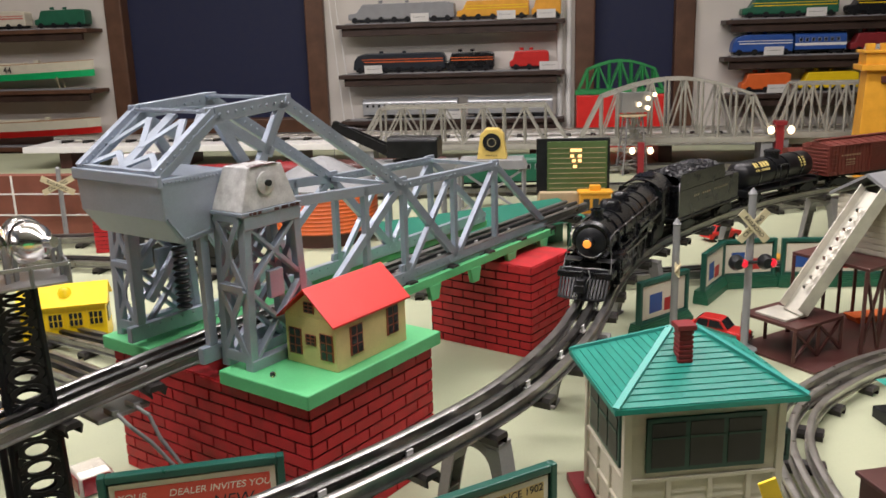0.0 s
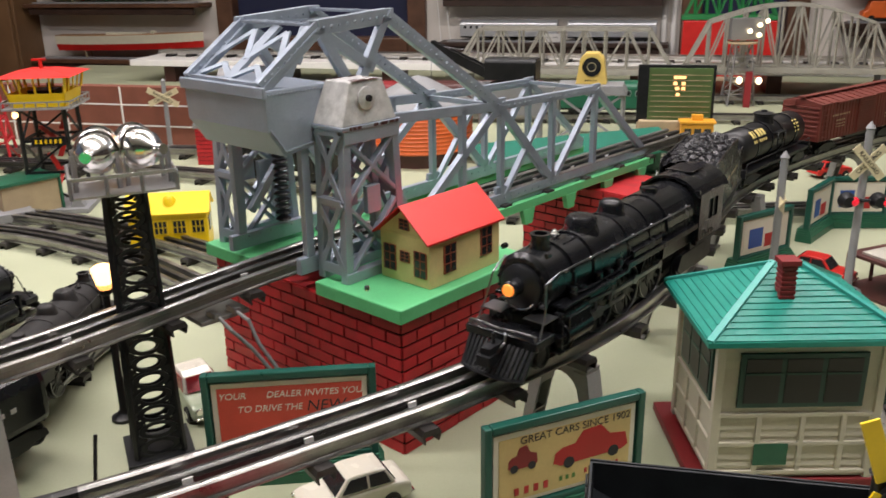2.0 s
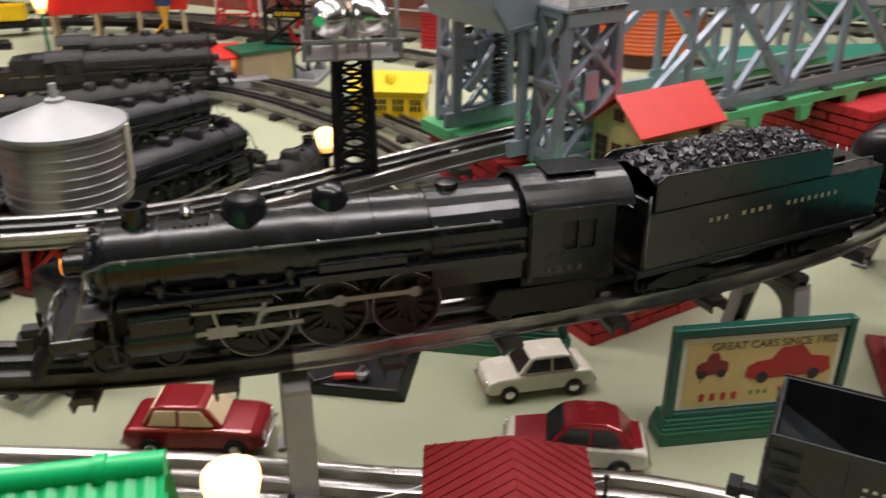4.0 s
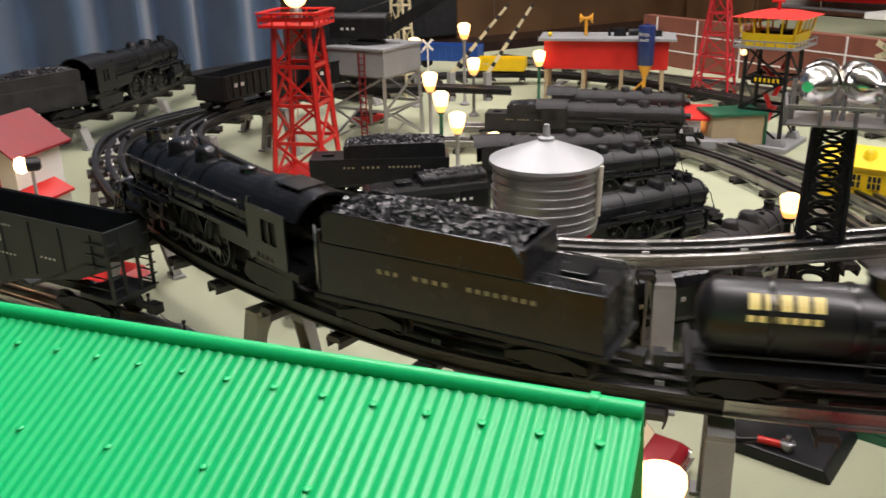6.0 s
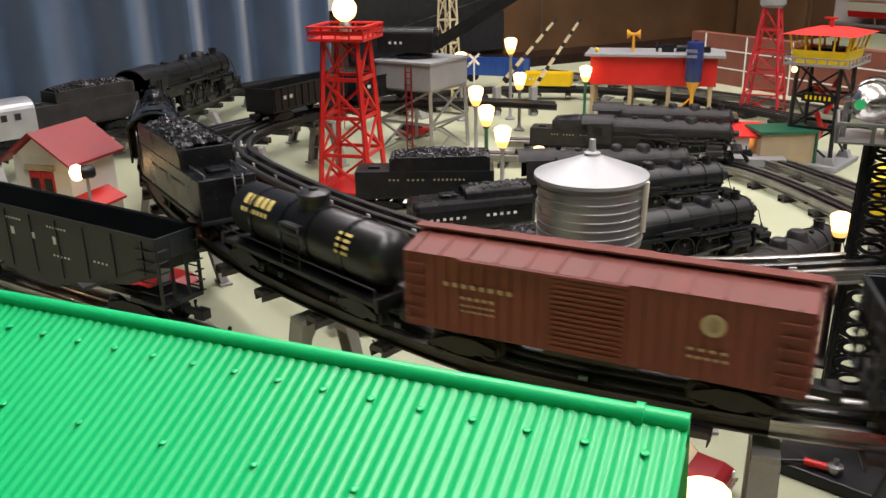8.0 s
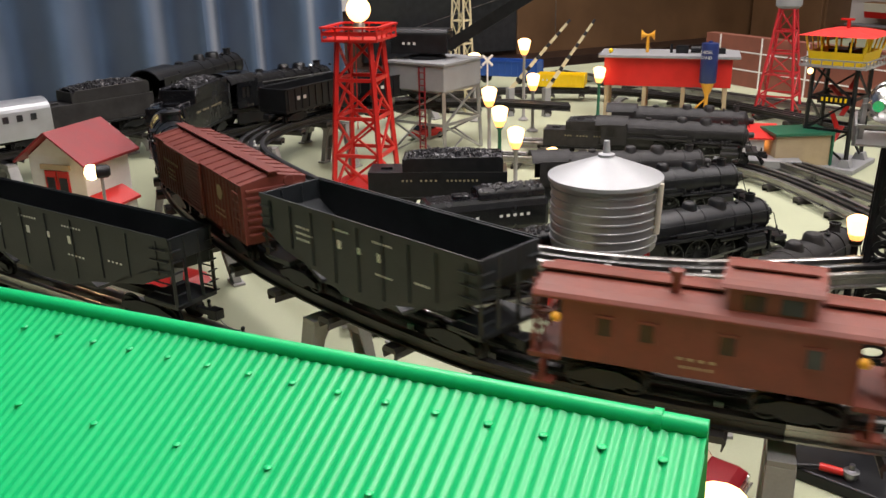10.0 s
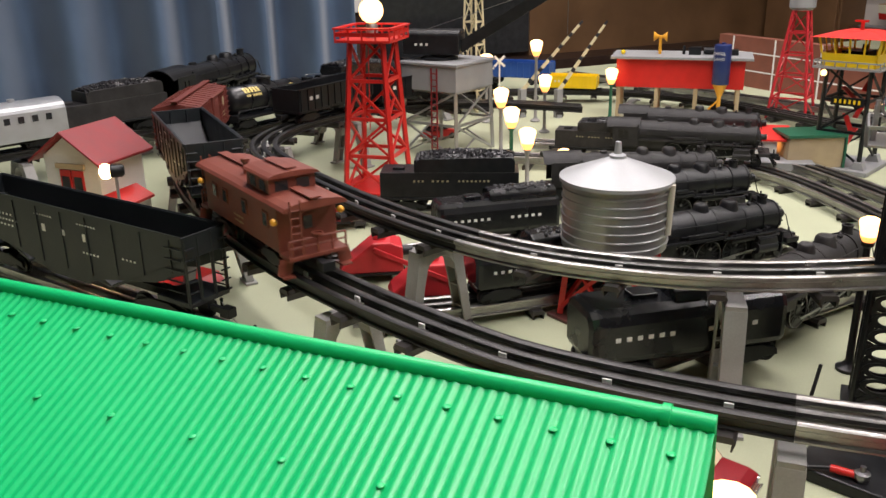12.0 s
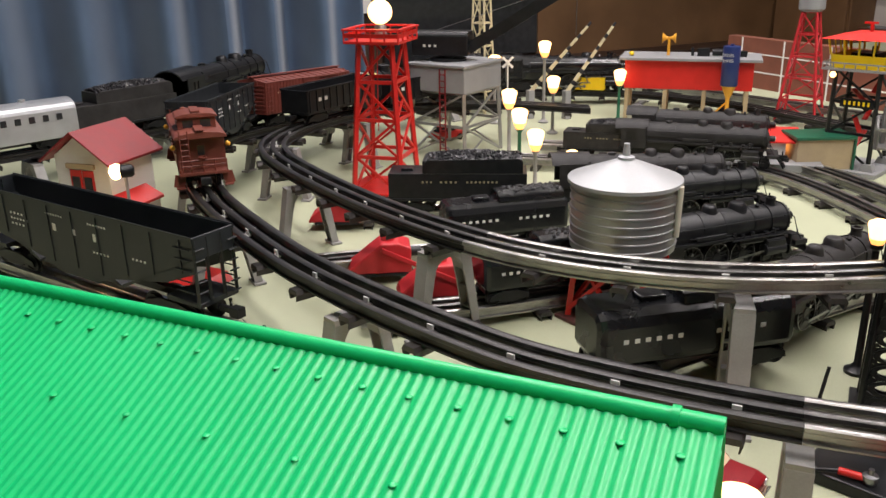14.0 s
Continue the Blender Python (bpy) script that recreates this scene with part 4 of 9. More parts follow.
def driver(parent, x, s, r=0.0205):
    """A spoked driving wheel whose crank pin shows that it turns."""
    w = new("driver")
    rim = G().lathe([(r + 0.0016, 0.0), (r + 0.0016, 0.0012), (r, 0.0016), (r, 0.005), (r - 0.0022, 0.005), (r - 0.0022, 0.0005), (r + 0.0016, 0.0)], 30, Matrix.Rotation(radians(-90 * s), 4, "X"))
    spokes = G()
    for i in range(14):
        a = 2 * math.pi * i / 14
        spokes.bar((0.002 * math.cos(a), s * 0.003, 0.002 * math.sin(a)), ((r - 0.0015) * math.cos(a), s * 0.003, (r - 0.0015) * math.sin(a)), 0.0024, 0.0018, (0, 1, 0))
    rim.lathe([(0.006, 0.001), (0.006, 0.0045), (0.0001, 0.005)], 14, Matrix.Rotation(radians(-90 * s), 4, "X"))
    rim.prism([(-0.004, -0.010), (0.004, -0.010), (0.013, -0.0155), (0.0, -0.0185), (-0.013, -0.0155)], min(s * 0.0015, s * 0.0045), max(s * 0.0015, s * 0.0045))
    rim.lathe([(r - 0.0015, 0.0006), (r - 0.0015, 0.0014), (0.0001, 0.0014)], 30, Matrix.Rotation(radians(-90 * s), 4, "X"))
    w = part("driver", rim, "dullblack", parent, "large spoked black driving wheel", 0, pose(x, s * 0.0145, r))
    pieces("spoke", spokes, "dullblack", w)
    part("tyre", G().lathe([(r - 0.0004, 0.0052), (r + 0.00015, 0.0052), (r + 0.00015, 0.0056), (r - 0.0004, 0.0056), (r - 0.0004, 0.0052)], 30, Matrix.Rotation(radians(-90 * s), 4, "X")), "rod", w, "dull steel rim")
    part("crank_pin", G().cyl((0, s * 0.004, 0.0105), (0, s * 0.0085, 0.0105), 0.0022, 12), "rod", w)
    return w


COALS = {}


def tender(name, label, m=None, body="black", detail=True, k=1.0, letters=True):
    t = thing(name, m or Matrix.Identity(4), label, "tender")
    L, W, h = 0.104, 0.0275, 0.083
    sec = [(-W, 0.024), (W, 0.024), (W, h - 0.008), (W - 0.003, h), (-W + 0.003, h), (-W, h - 0.008)]
    g = G()
    g.box(-L, L, -W, W, 0.0235, 0.062)
    for s in (-1, 1):
        a, b = sorted((s * W, s * (W - 0.0018)))
        g.prism([(-L + 0.052, 0.062), (L - 0.006, 0.062), (L - 0.006, h - 0.002), (L - 0.012, h + 0.002), (-L + 0.060, h), (-L + 0.052, h - 0.010)], a, b)
    g.box(-L + 0.052, -L + 0.056, -W + 0.0018, W - 0.0018, 0.062, h - 0.002)
    body_ob = part("body", g, body, t, "", 0.0012)
    part("frame_beam", G().box(-L - 0.003, L + 0.003, -W - 0.0012, W + 0.0012, 0.0195, 0.0235), "dullblack", t, "", 0.0006)
    part("hatch", G().box(-L + 0.018, -L + 0.036, -0.010, 0.010, 0.062, 0.066), body, t, "", 0.001)
    if detail:
        g = G()
        for y in (-0.02, 0.02):
            g.tube([(-L + 0.004, y, 0.062), (-L + 0.004, y, 0.066), (-L + 0.045, y, 0.066), (-L + 0.045, y, 0.062)], 0.0007)
        for s in (-1, 1):
            g.tube([(L - 0.001, s * (W + 0.001), 0.028), (L - 0.001, s * (W + 0.001), 0.074)], 0.0008)
        g.tube([(-L, -0.014, 0.026), (-L - 0.002, -0.014, 0.03), (-L - 0.002, -0.014, 0.064)], 0.0007).tube([(-L, -0.006, 0.026), (-L - 0.002, -0.006, 0.03), (-L - 0.002, -0.006, 0.064)], 0.0007)
        for i in range(5):
            g.bar((-L - 0.002, -0.014, 0.032 + i * 0.007), (-L - 0.002, -0.006, 0.032 + i * 0.007), 0.0009)
        part("handrails", g, "rod", t, "thin wire grab rails and ladder")
        part("front_plate", G().box(L - 0.004, L, -W, -0.014, 0.0235, 0.07).box(L - 0.004, L, 0.014, W, 0.0235, 0.07), body, t, "", 0.001)
    if "coal" not in COALS:
        rnd = random.Random(5)
        g = G()
        nx, ny = 30, 12
        v, f = [], []
        x0, x1 = -L + 0.057, L - 0.008
        for i in range(nx + 1):
            for j in range(ny + 1):
                y = (-1 + 2 * j / ny) * (W - 0.002)
                z = 0.076 + 0.014 * (1 - (y / W) ** 2) * (0.6 + 0.4 * math.sin(math.pi * i / nx)) + rnd.uniform(-0.0012, 0.0012)
                v.append((x0 + (x1 - x0) * i / nx, y, z))
        for i in range(nx):
            for j in range(ny):
                f.append((i * (ny + 1) + j, (i + 1) * (ny + 1) + j, (i + 1) * (ny + 1) + j + 1, i * (ny + 1) + j + 1))
        g.add(v, f)
        for _ in range(620):
            x, y = rnd.uniform(x0 + 0.002, x1 - 0.002), rnd.uniform(-W + 0.003, W - 0.003)
            z = 0.0765 + 0.014 * (1 - (y / W) ** 2) * (0.6 + 0.4 * math.sin(math.pi * (x - x0) / (x1 - x0)))
            q = rnd.uniform(0.0013, 0.0027)
            mm = Matrix.Translation((x, y, z)) @ Euler((rnd.uniform(0, 3), rnd.uniform(0, 3), rnd.uniform(0, 3))).to_matrix().to_4x4()
            g.add([(-q, -q, -q * 0.7), (q, -q * 0.8, -q * 0.5), (q * 0.8, q, -q * 0.6), (-q * 0.9, q * 0.9, -q), (-q * 0.6, -q * 0.7, q * 0.8), (q * 0.7, -q * 0.5, q), (q * 0.5, q * 0.7, q * 0.7), (-q * 0.7, q * 0.5, q * 0.9)],
                  [(0, 1, 2, 3), (4, 5, 6, 7), (0, 1, 5, 4), (1, 2, 6, 5), (2, 3, 7, 6), (3, 0, 4, 7)], mm)
        COALS["coal"] = g.mesh("coal", "coal")
    c = new("coal_load", COALS["coal"])
    c.parent = t
    tagged(c, "heap of glossy black coal lumps", kind="stuff")
    if letters:
        for sm in (SIDE_R(0, -W - 0.0001, 0.049), SIDE_L(0, W + 0.0001, 0.049)):
            for a, b, n in ((-0.062, -0.040, 3), (-0.030, 0.004, 4), (0.016, 0.074, 7)):
                if sm[1][3] > 0:
                    a, b = a, b
                bars(body_ob, "gold", a * 0.86, b * 0.86, 0.0042, n + (1 if n > 4 else 0), sm)
    for x in (-0.066, 0.066):
        truck(t, x, 0.044, 0.0078, "truck", 3)
    coupler(t, -L, -1)
    return t


def freight_ends(t, L, wb=0.078):
    for x in (-wb, wb):
        truck(t, x)
    coupler(t, -L, -1), coupler(t, L, 1)


def tank_car():
    t = thing("tank_car", Matrix.Identity(4), "black tank car with yellow lettering bars and dome", "tank car")
    X = Matrix.Rotation(radians(90), 4, "Y")
    L = 0.108
    g = G().lathe([(0.001, -0.103), (0.010, -0.1025), (0.018, -0.099), (0.0222, -0.093), (0.0226, 0.093), (0.018, 0.099), (0.010, 0.1025), (0.001, 0.103)], 30, Matrix.Translation((0, 0, 0.046)) @ X)
    tank = part("tank", g, "satinblack", t)
    g = G()
    for x in (-0.062, 0.0 - 0.018, 0.018, 0.062):
        g.lathe([(0.0226, x), (0.0234, x), (0.0234, x + 0.003), (0.0226, x + 0.003)], 30, Matrix.Translation((0, 0, 0.046)) @ X)
    part("band", g, "black", tank)
    part("dome", G().lathe([(0.0140, -0.006), (0.0125, 0.0), (0.012, 0.009), (0.0135, 0.0095), (0.0135, 0.012), (0.010, 0.0135), (0.004, 0.014), (0.0035, 0.016), (0.0001, 0.016)], 24, pose(0, 0, 0.066)), "satinblack", t)
    part("frame_beam", G().box(-L, L, -0.026, 0.026, 0.0175, 0.0215).box(-L, -L + 0.004, -0.027, 0.027, 0.015, 0.026).box(L - 0.004, L, -0.027, 0.027, 0.015, 0.026), "dullblack", t, "", 0.0005)
    g = G()
    for s in (-1, 1):
        y = s * 0.026
        g.tube([(-L + 0.004, y, 0.0215), (-L + 0.004, y, 0.032), (L - 0.004, y, 0.032), (L - 0.004, y, 0.0215)], 0.0007)
        g.box(-0.012, 0.012, min(y, y - s * 0.010), max(y, y - s * 0.010), 0.055, 0.057)
        for x in (-0.012, 0.012):
            g.tube([(x, y, 0.022), (x, y, 0.057)], 0.0006)
        for z in (0.027, 0.034, 0.041, 0.048):
            g.tube([(-0.012, y, z), (0.012, y, z)], 0.0005)
    part("handrail", g, "dullblack", t, "black wire handrails and dome ladder")
    # yellow lettering bars hug the tank's upper flank
    for s in (-1, 1):
        g = G()
        def patch(x0, x1, a0, a1):
            r = 0.0231
            v = []
            for x in (x0, x1):
                for i in range(4):
                    a = radians(a0 + (a1 - a0) * i / 3)
                    v.append((x, -s * r * math.cos(a), 0.046 + r * math.sin(a)))
            g.add(v, [(i, i + 1, i + 5, i + 4) for i in range(3)])
        d = 1 if s > 0 else 1
        for i in range(5):
            xx = (-0.076 if s > 0 else 0.036) + i * 0.0085
            patch(xx, xx + 0.0062, 33, 58)
        for i in range(7):
            xx = (-0.074 if s > 0 else 0.038) + i * 0.0058
            patch(xx, xx + 0.0042, 16, 25)
        for j in range(4):
            patch(0.05 if s > 0 else -0.07, 0.066 if s > 0 else -0.054, 40 - j * 12, 46 - j * 12)
        part("lettering", g, "yellowletter", tank)
    freight_ends(t, L)
    return t


M["yellowletter"] = mat("pale_yellow_lettering", (0.72, 0.58, 0.20), 0.5)


def box_car():
    t = thing("box_car", Matrix.Identity(4), "red-oxide brown boxcar with sliding doors and roof walk", "boxcar")
    L, W = 0.125, 0.0295
    g = G().prism([(-W, 0.022), (W, 0.022), (W, 0.074), (W + 0.001, 0.0745), (0.0, 0.0805), (-W - 0.001, 0.0745), (-W, 0.074)], -L, L, None, "x")
    body = part("body", g, "brownred", t, "", 0.0006)
    for s in (-1, 1):
        g = G()
        a, b = sorted((s * W, s * (W + 0.0009)))
        for i in range(11):
            for x0 in (-L, 0.028):
                x = x0 + 0.004 + i * 0.0087
                if abs(x) > 0.026:
                    g.box(x, x + 0.0004, a, b, 0.0235, 0.073)
        part("rib", g, "brownred", body)
        d = part("door", G().box(-0.024, 0.024, *sorted((s * (W + 0.0004), s * (W + 0.0022))), 0.0235, 0.0715), "brownred", t, "", 0.0004)
        g = G()
        for i in range(13):
            g.box(-0.022, 0.022, *sorted((s * (W + 0.0022), s * (W + 0.0032))), 0.026 + i * 0.0034, 0.0276 + i * 0.0034)
        part("door_slat", g, "brownred", d)
        part("door_rail", G().box(-0.024, 0.085, *sorted((s * W, s * (W + 0.003))), 0.0722, 0.0742), "brownred", t)
        sm = SIDE_R(0, -W - 0.0012, 0) if s < 0 else SIDE_L(0, W + 0.0012, 0)
        for a0, b0, n, z, hh in ((-0.095, -0.045, 8, 0.056, 0.004), (-0.083, -0.058, 5, 0.048, 0.003), (-0.083, -0.058, 6, 0.043, 0.002), (-0.083, -0.058, 6, 0.039, 0.002), (0.060, 0.085, 4, 0.042, 0.0025), (0.060, 0.085, 5, 0.037, 0.0025)):
            bars(body, "tan", a0, b0, hh, n, sm @ Matrix.Translation((0, z, 0)))
        part("emblem", G().lathe([(0.0068, 0), (0.0068, 0.0003), (0.0045, 0.0003), (0.0045, 0.0)], 22, sm @ Matrix.Translation((0.073, 0.058, 0))), "tan", body, "round pale emblem ring")
    part("roof_walk", G().box(-L - 0.004, L + 0.004, -0.0048, 0.0048, 0.0822, 0.0836).box(-L, -L + 0.004, -0.004, 0.004, 0.079, 0.0822).box(L - 0.004, L, -0.004, 0.004, 0.079, 0.0822), "brownred", t)
    g = G()
    for i in range(13):
        x = -L + 0.008 + i * 0.0195
        g.prism([(-W, 0.0748), (0, 0.0807), (W, 0.0748), (W, 0.0756), (0, 0.0815), (-W, 0.0756)], x, x + 0.001, None, "x")
    part("roof_seam", g, "brownred", t)
    for e in (-1, 1):
        g = G()
        for i in range(7):
            g.box(*sorted((e * L, e * (L + 0.0016))), -0.026, 0.026, 0.028 + i * 0.0065, 0.031 + i * 0.0065)
        g.cyl((e * (L + 0.004), -0.012, 0.074), (e * (L + 0.0055), -0.012, 0.074), 0.005, 14)
        pieces("corrugated_end", g, "brownred", t, "", 0.0005)
        g = G()
        for s in (-1, 1):
            for i in range(6):
                g.tube([(e * (L - 0.002), s * (W + 0.002), 0.028 + i * 0.0078), (e * (L - 0.017), s * (W + 0.002), 0.028 + i * 0.0078)], 0.0006)
        part("grab_iron", g, "brownred", t)
    part("underframe", G().box(-L, L, -0.008, 0.008, 0.014, 0.022).box(-0.03, 0.03, -0.02, 0.02, 0.014, 0.022), "dullblack", t)
    freight_ends(t, L, 0.086)
    return t


def hopper_car(name, label, m=None, letters="white"):
    t = thing(name, m or Matrix.Identity(4), label, "hopper car")
    L, W, z0, z1 = 0.118, 0.0295, 0.026, 0.076
    g = G()
    for s in (-1, 1):
        a, b = sorted((s * W, s * (W - 0.0016)))
        g.prism([(-L, z0 + 0.022), (-L + 0.028, z0 + 0.008), (-0.035, z0 - 0.004), (-0.02, z0 - 0.012), (0.02, z0 - 0.012), (0.035, z0 - 0.004), (L - 0.028, z0 + 0.008), (L, z0 + 0.022), (L, z1), (-L, z1)], a, b)
    for e in (-1, 1):
        g.add([(e * L, -W, z1 - 0.016), (e * L, W, z1 - 0.016), (e * 0.045, W, z0 - 0.006), (e * 0.045, -W, z0 - 0.006), (e * (L - 0.002), -W, z1 - 0.019), (e * (L - 0.002), W, z1 - 0.019), (e * 0.045, W, z0 - 0.009), (e * 0.045, -W, z0 - 0.009)],
              [(0, 1, 2, 3), (7, 6, 5, 4), (0, 4, 5, 1), (1, 5, 6, 2), (2, 6, 7, 3), (3, 7, 4, 0)])
        g.box(*sorted((e * L, e * (L - 0.0016))), -W, W, z1 - 0.018, z1)
    g.prism([(-0.045, z0 - 0.008), (-0.004, z0 + 0.016), (0.004, z0 + 0.016), (0.045, z0 - 0.008)], -W + 0.001, W - 0.001)
    body = part("body", g, "hopperblack", t, "", 0.0004)
    g = G()
    for s in (-1, 1):
        a, b = sorted((s * W, s * (W + 0.0012)))
        g.box(-L, L, a, b, z1 - 0.003, z1 + 0.0008)
        for i in range(9):
            x = -L + 0.012 + i * (2 * L - 0.024) / 8
            zb = z0 - 0.006 + 0.0002 * 0 + max(0, (abs(x) - 0.03)) * 0.30
            g.box(x - 0.0007, x + 0.0007, a, b, zb + 0.003, z1 - 0.003)
    pieces("side_rib", g, "hopperblack", t)
    g = G()
    for e in (-1, 1):
        for y in (-W + 0.002, -0.010, 0.010, W - 0.002):
            g.bar((e * (L - 0.001), y, 0.022), (e * (L - 0.001), y, z1 - 0.002), 0.0024)
        for s in (-1, 1):
            for i in range(6):
                g.tube([(e * (L + 0.0015), s * W, 0.024 + i * 0.0085), (e * (L + 0.0015), s * (W - 0.012), 0.024 + i * 0.0085)], 0.0007)
                g.tube([(e * (L - 0.002), s * (W + 0.002), 0.024 + i * 0.0085), (e * (L - 0.016), s * (W + 0.002), 0.024 + i * 0.0085)], 0.0007)
        g.box(*sorted((e * L, e * 0.088)), -0.028, 0.028, 0.0195, 0.0235)
    pieces("end_rung", g, "hopperblack", t)
    part("underframe", G().box(-L, L, -0.005, 0.005, 0.014, 0.020), "dullblack", t)
    for s in (-1, 1):
        sm = SIDE_R(0, -W - 0.0002, 0) if s < 0 else SIDE_L(0, W + 0.0002, 0)
        for a, b, n, z, h in ((-0.022, -0.014, 1, 0.055, 0.009), (0.0, 0.007, 1, 0.055, 0.007), (0.022, 0.031, 1, 0.055, 0.009), (-0.028, -0.008, 7, 0.066, 0.0022), (0.018, 0.038, 7, 0.066, 0.0022), (-0.072, -0.050, 5, 0.058, 0.0026), (-0.072, -0.050, 6, 0.053, 0.0026), (-0.072, -0.050, 5, 0.048, 0.0026), (0.02, 0.038, 5, 0.042, 0.0022), (0.06, 0.075, 4, 0.046, 0.0022)):
            bars(body, letters, a, b, h, n, sm @ Matrix.Translation((0, z, 0)))
    freight_ends(t, L, 0.085)
    return t


def caboose():
    t = thing("caboose", Matrix.Identity(4), "worn red-oxide caboose with cupola and end railings", "caboose")
    L, W = 0.082, 0.0275
    g = G().box(-L, L, -W, W, 0.022, 0.062)
    body = part("body", g, "cabred", t, "", 0.0006)
    arc = lambda w, z, h, n=9: [(w * math.cos(a), z + h * math.sin(a)) for a in np.linspace(math.pi, 0, n)]
    part("roof", G().prism([(-W - 0.002, 0.0605)] + arc(W + 0.002, 0.062, 0.006) + [(W + 0.002, 0.0605)], -L - 0.018, L + 0.018, None, "x"), "cabred", t, "", 0.0004)
    c0, c1 = -0.058, -0.012
    cup = part("cupola", G().box(c0, c1, -0.022, 0.022, 0.064, 0.080), "cabred", t, "", 0.0005)
    part("cupola_roof", G().prism([(-0.0245, 0.0795)] + arc(0.0245, 0.080, 0.0045) + [(0.0245, 0.0795)], c0 - 0.004, c1 + 0.004, None, "x"), "cabred", t, "", 0.0004)
    g = G()
    for s in (-1, 1):
        for x in (c0 + 0.006, c0 + 0.026):
            g.box(x, x + 0.012, *sorted((s * 0.022, s * 0.0224)), 0.0675, 0.0765)
    for y in (-0.016, 0.004):
        g.box(c0 - 0.0004, c0, y, y + 0.012, 0.0675, 0.0765).box(c1, c1 + 0.0004, y, y + 0.012, 0.0675, 0.0765)
    part("cupola_window", g, "glassdark", cup)
    part("roof_walk", G().box(c1 + 0.004, L + 0.02, -0.005, 0.005, 0.0695, 0.0707).box(-L - 0.02, c0 - 0.004, -0.005, 0.005, 0.0695, 0.0707).box(c0, c1, -0.005, 0.005, 0.0855, 0.0866), "cabred", t)
    part("stove_pipe", G().lathe([(0.0028, 0), (0.0028, 0.012), (0.0042, 0.0125), (0.0042, 0.0155), (0.0001, 0.017)], 12, pose(0.018, 0.010, 0.066)), "cabred", t)
    for s in (-1, 1):
        for x in (-0.06, -0.015, 0.03, 0.055):
            w = part("window", G().box(x - 0.0055, x + 0.0055, *sorted((s * W, s * (W + 0.0012))), 0.0395, 0.0535), "cabred", t)
            part("pane", G().box(x - 0.004, x + 0.004, *sorted((s * (W + 0.0006), s * (W + 0.0014))), 0.041, 0.052), "glassdark", w)
        sm = SIDE_R(0, -W - 0.0002, 0) if s < 0 else SIDE_L(0, W + 0.0002, 0)
        for a, b, n, z in ((-0.012, 0.012, 4, 0.034), (-0.01, 0.01, 5, 0.029)):
            bars(body, "tan", a, b, 0.0024, n, sm @ Matrix.Translation((0, z, 0)))
    for e in (-1, 1):
        plat = part("platform", G().box(*sorted((e * L, e * (L + 0.020))), -W, W, 0.019, 0.0225), "cabred", t, "", 0.0004)
        g = G()
        xo = e * (L + 0.018)
        for y in (-0.026, -0.013, 0.013, 0.026):
            g.tube([(xo, y, 0.0225), (xo, y, 0.036)], 0.0009)
        g.tube([(xo, -0.026, 0.036), (xo, 0.026, 0.036)], 0.0009).tube([(xo, -0.026, 0.030), (xo, 0.026, 0.030)], 0.0008)
        g.lathe([(0.005, 0), (0.005, 0.0012), (0.0036, 0.0012), (0.0036, 0)], 14, pose(xo, 0.0, 0.0385)).tube([(xo, 0, 0.02), (xo, 0, 0.039)], 0.0009)
        for y in (0.014, 0.023):
            g.tube([(xo, y, 0.022), (xo, y, 0.070)], 0.0008)
        for i in range(6):
            g.tube([(xo, 0.014, 0.029 + i * 0.0065), (xo, 0.023, 0.029 + i * 0.0065)], 0.0006)
        part("railing", g, "cabred", plat, "end railing with brake wheel and ladder")
        g = G()
        for s in (-1, 1):
            g.bar((e * (L + 0.010), s * 0.026, 0.019), (e * (L + 0.010), s * 0.029, 0.005), 0.012, 0.0015, (1, 0, 0)).box(*sorted((e * (L + 0.003), e * (L + 0.017))), *sorted((s * 0.022, s * 0.032)), 0.004, 0.0055)
        pieces("steps", g, "cabred", plat)
        part("door", G().box(*sorted((e * L, e * (L + 0.0008))), -0.0065, 0.0065, 0.023, 0.052), "cabred", t)
        part("pane", G().box(*sorted((e * (L + 0.0002), e * (L + 0.0014))), -0.004, 0.004, 0.039, 0.050), "glassdark", t)
        for s in (-1, 1):
            part("marker_lamp", G().ball((e * (L + 0.002), s * (W + 0.0035), 0.050), 0.0032, 10), "amber", t, "small amber marker lamp")
    part("underframe", G().box(-L, L, -0.006, 0.006, 0.013, 0.022), "dullblack", t)
    for x in (-0.055, 0.055):
        truck(t, x, 0.034, 0.0078)
    coupler(t, -L - 0.018, -1), coupler(t, L + 0.018, 1)
    return t


# where the pilot's tip is along the main track, in metres past the place it has at the clip's start
S0 = min(range(len(MAIN)), key=lambda i: (MAIN[i] - Vector((0.023, 0.870, 0.105))).length) * 0.012
RUN = [(0.0, -0.014), (1.0, 0.190), (2.2, 0.405), (4.3, 0.826), (5.0, 1.010), (5.5, 1.130), (6.5, 1.363), (7.5, 1.582), (8.2, 1.735), (10.3, 2.216), (11.0, 2.389), (12.5, 2.686), (14.0, 2.915)]


def run_at(t):
    xs, ys = [a for a, _ in RUN], [b for _, b in RUN]
    fine = np.interp([t - 0.3, t - 0.15, t, t + 0.15, t + 0.3], xs, ys)
    if t < 0.3 or t > 13.7:
        return float(np.interp(t, xs, ys))
    return float(np.mean(fine))


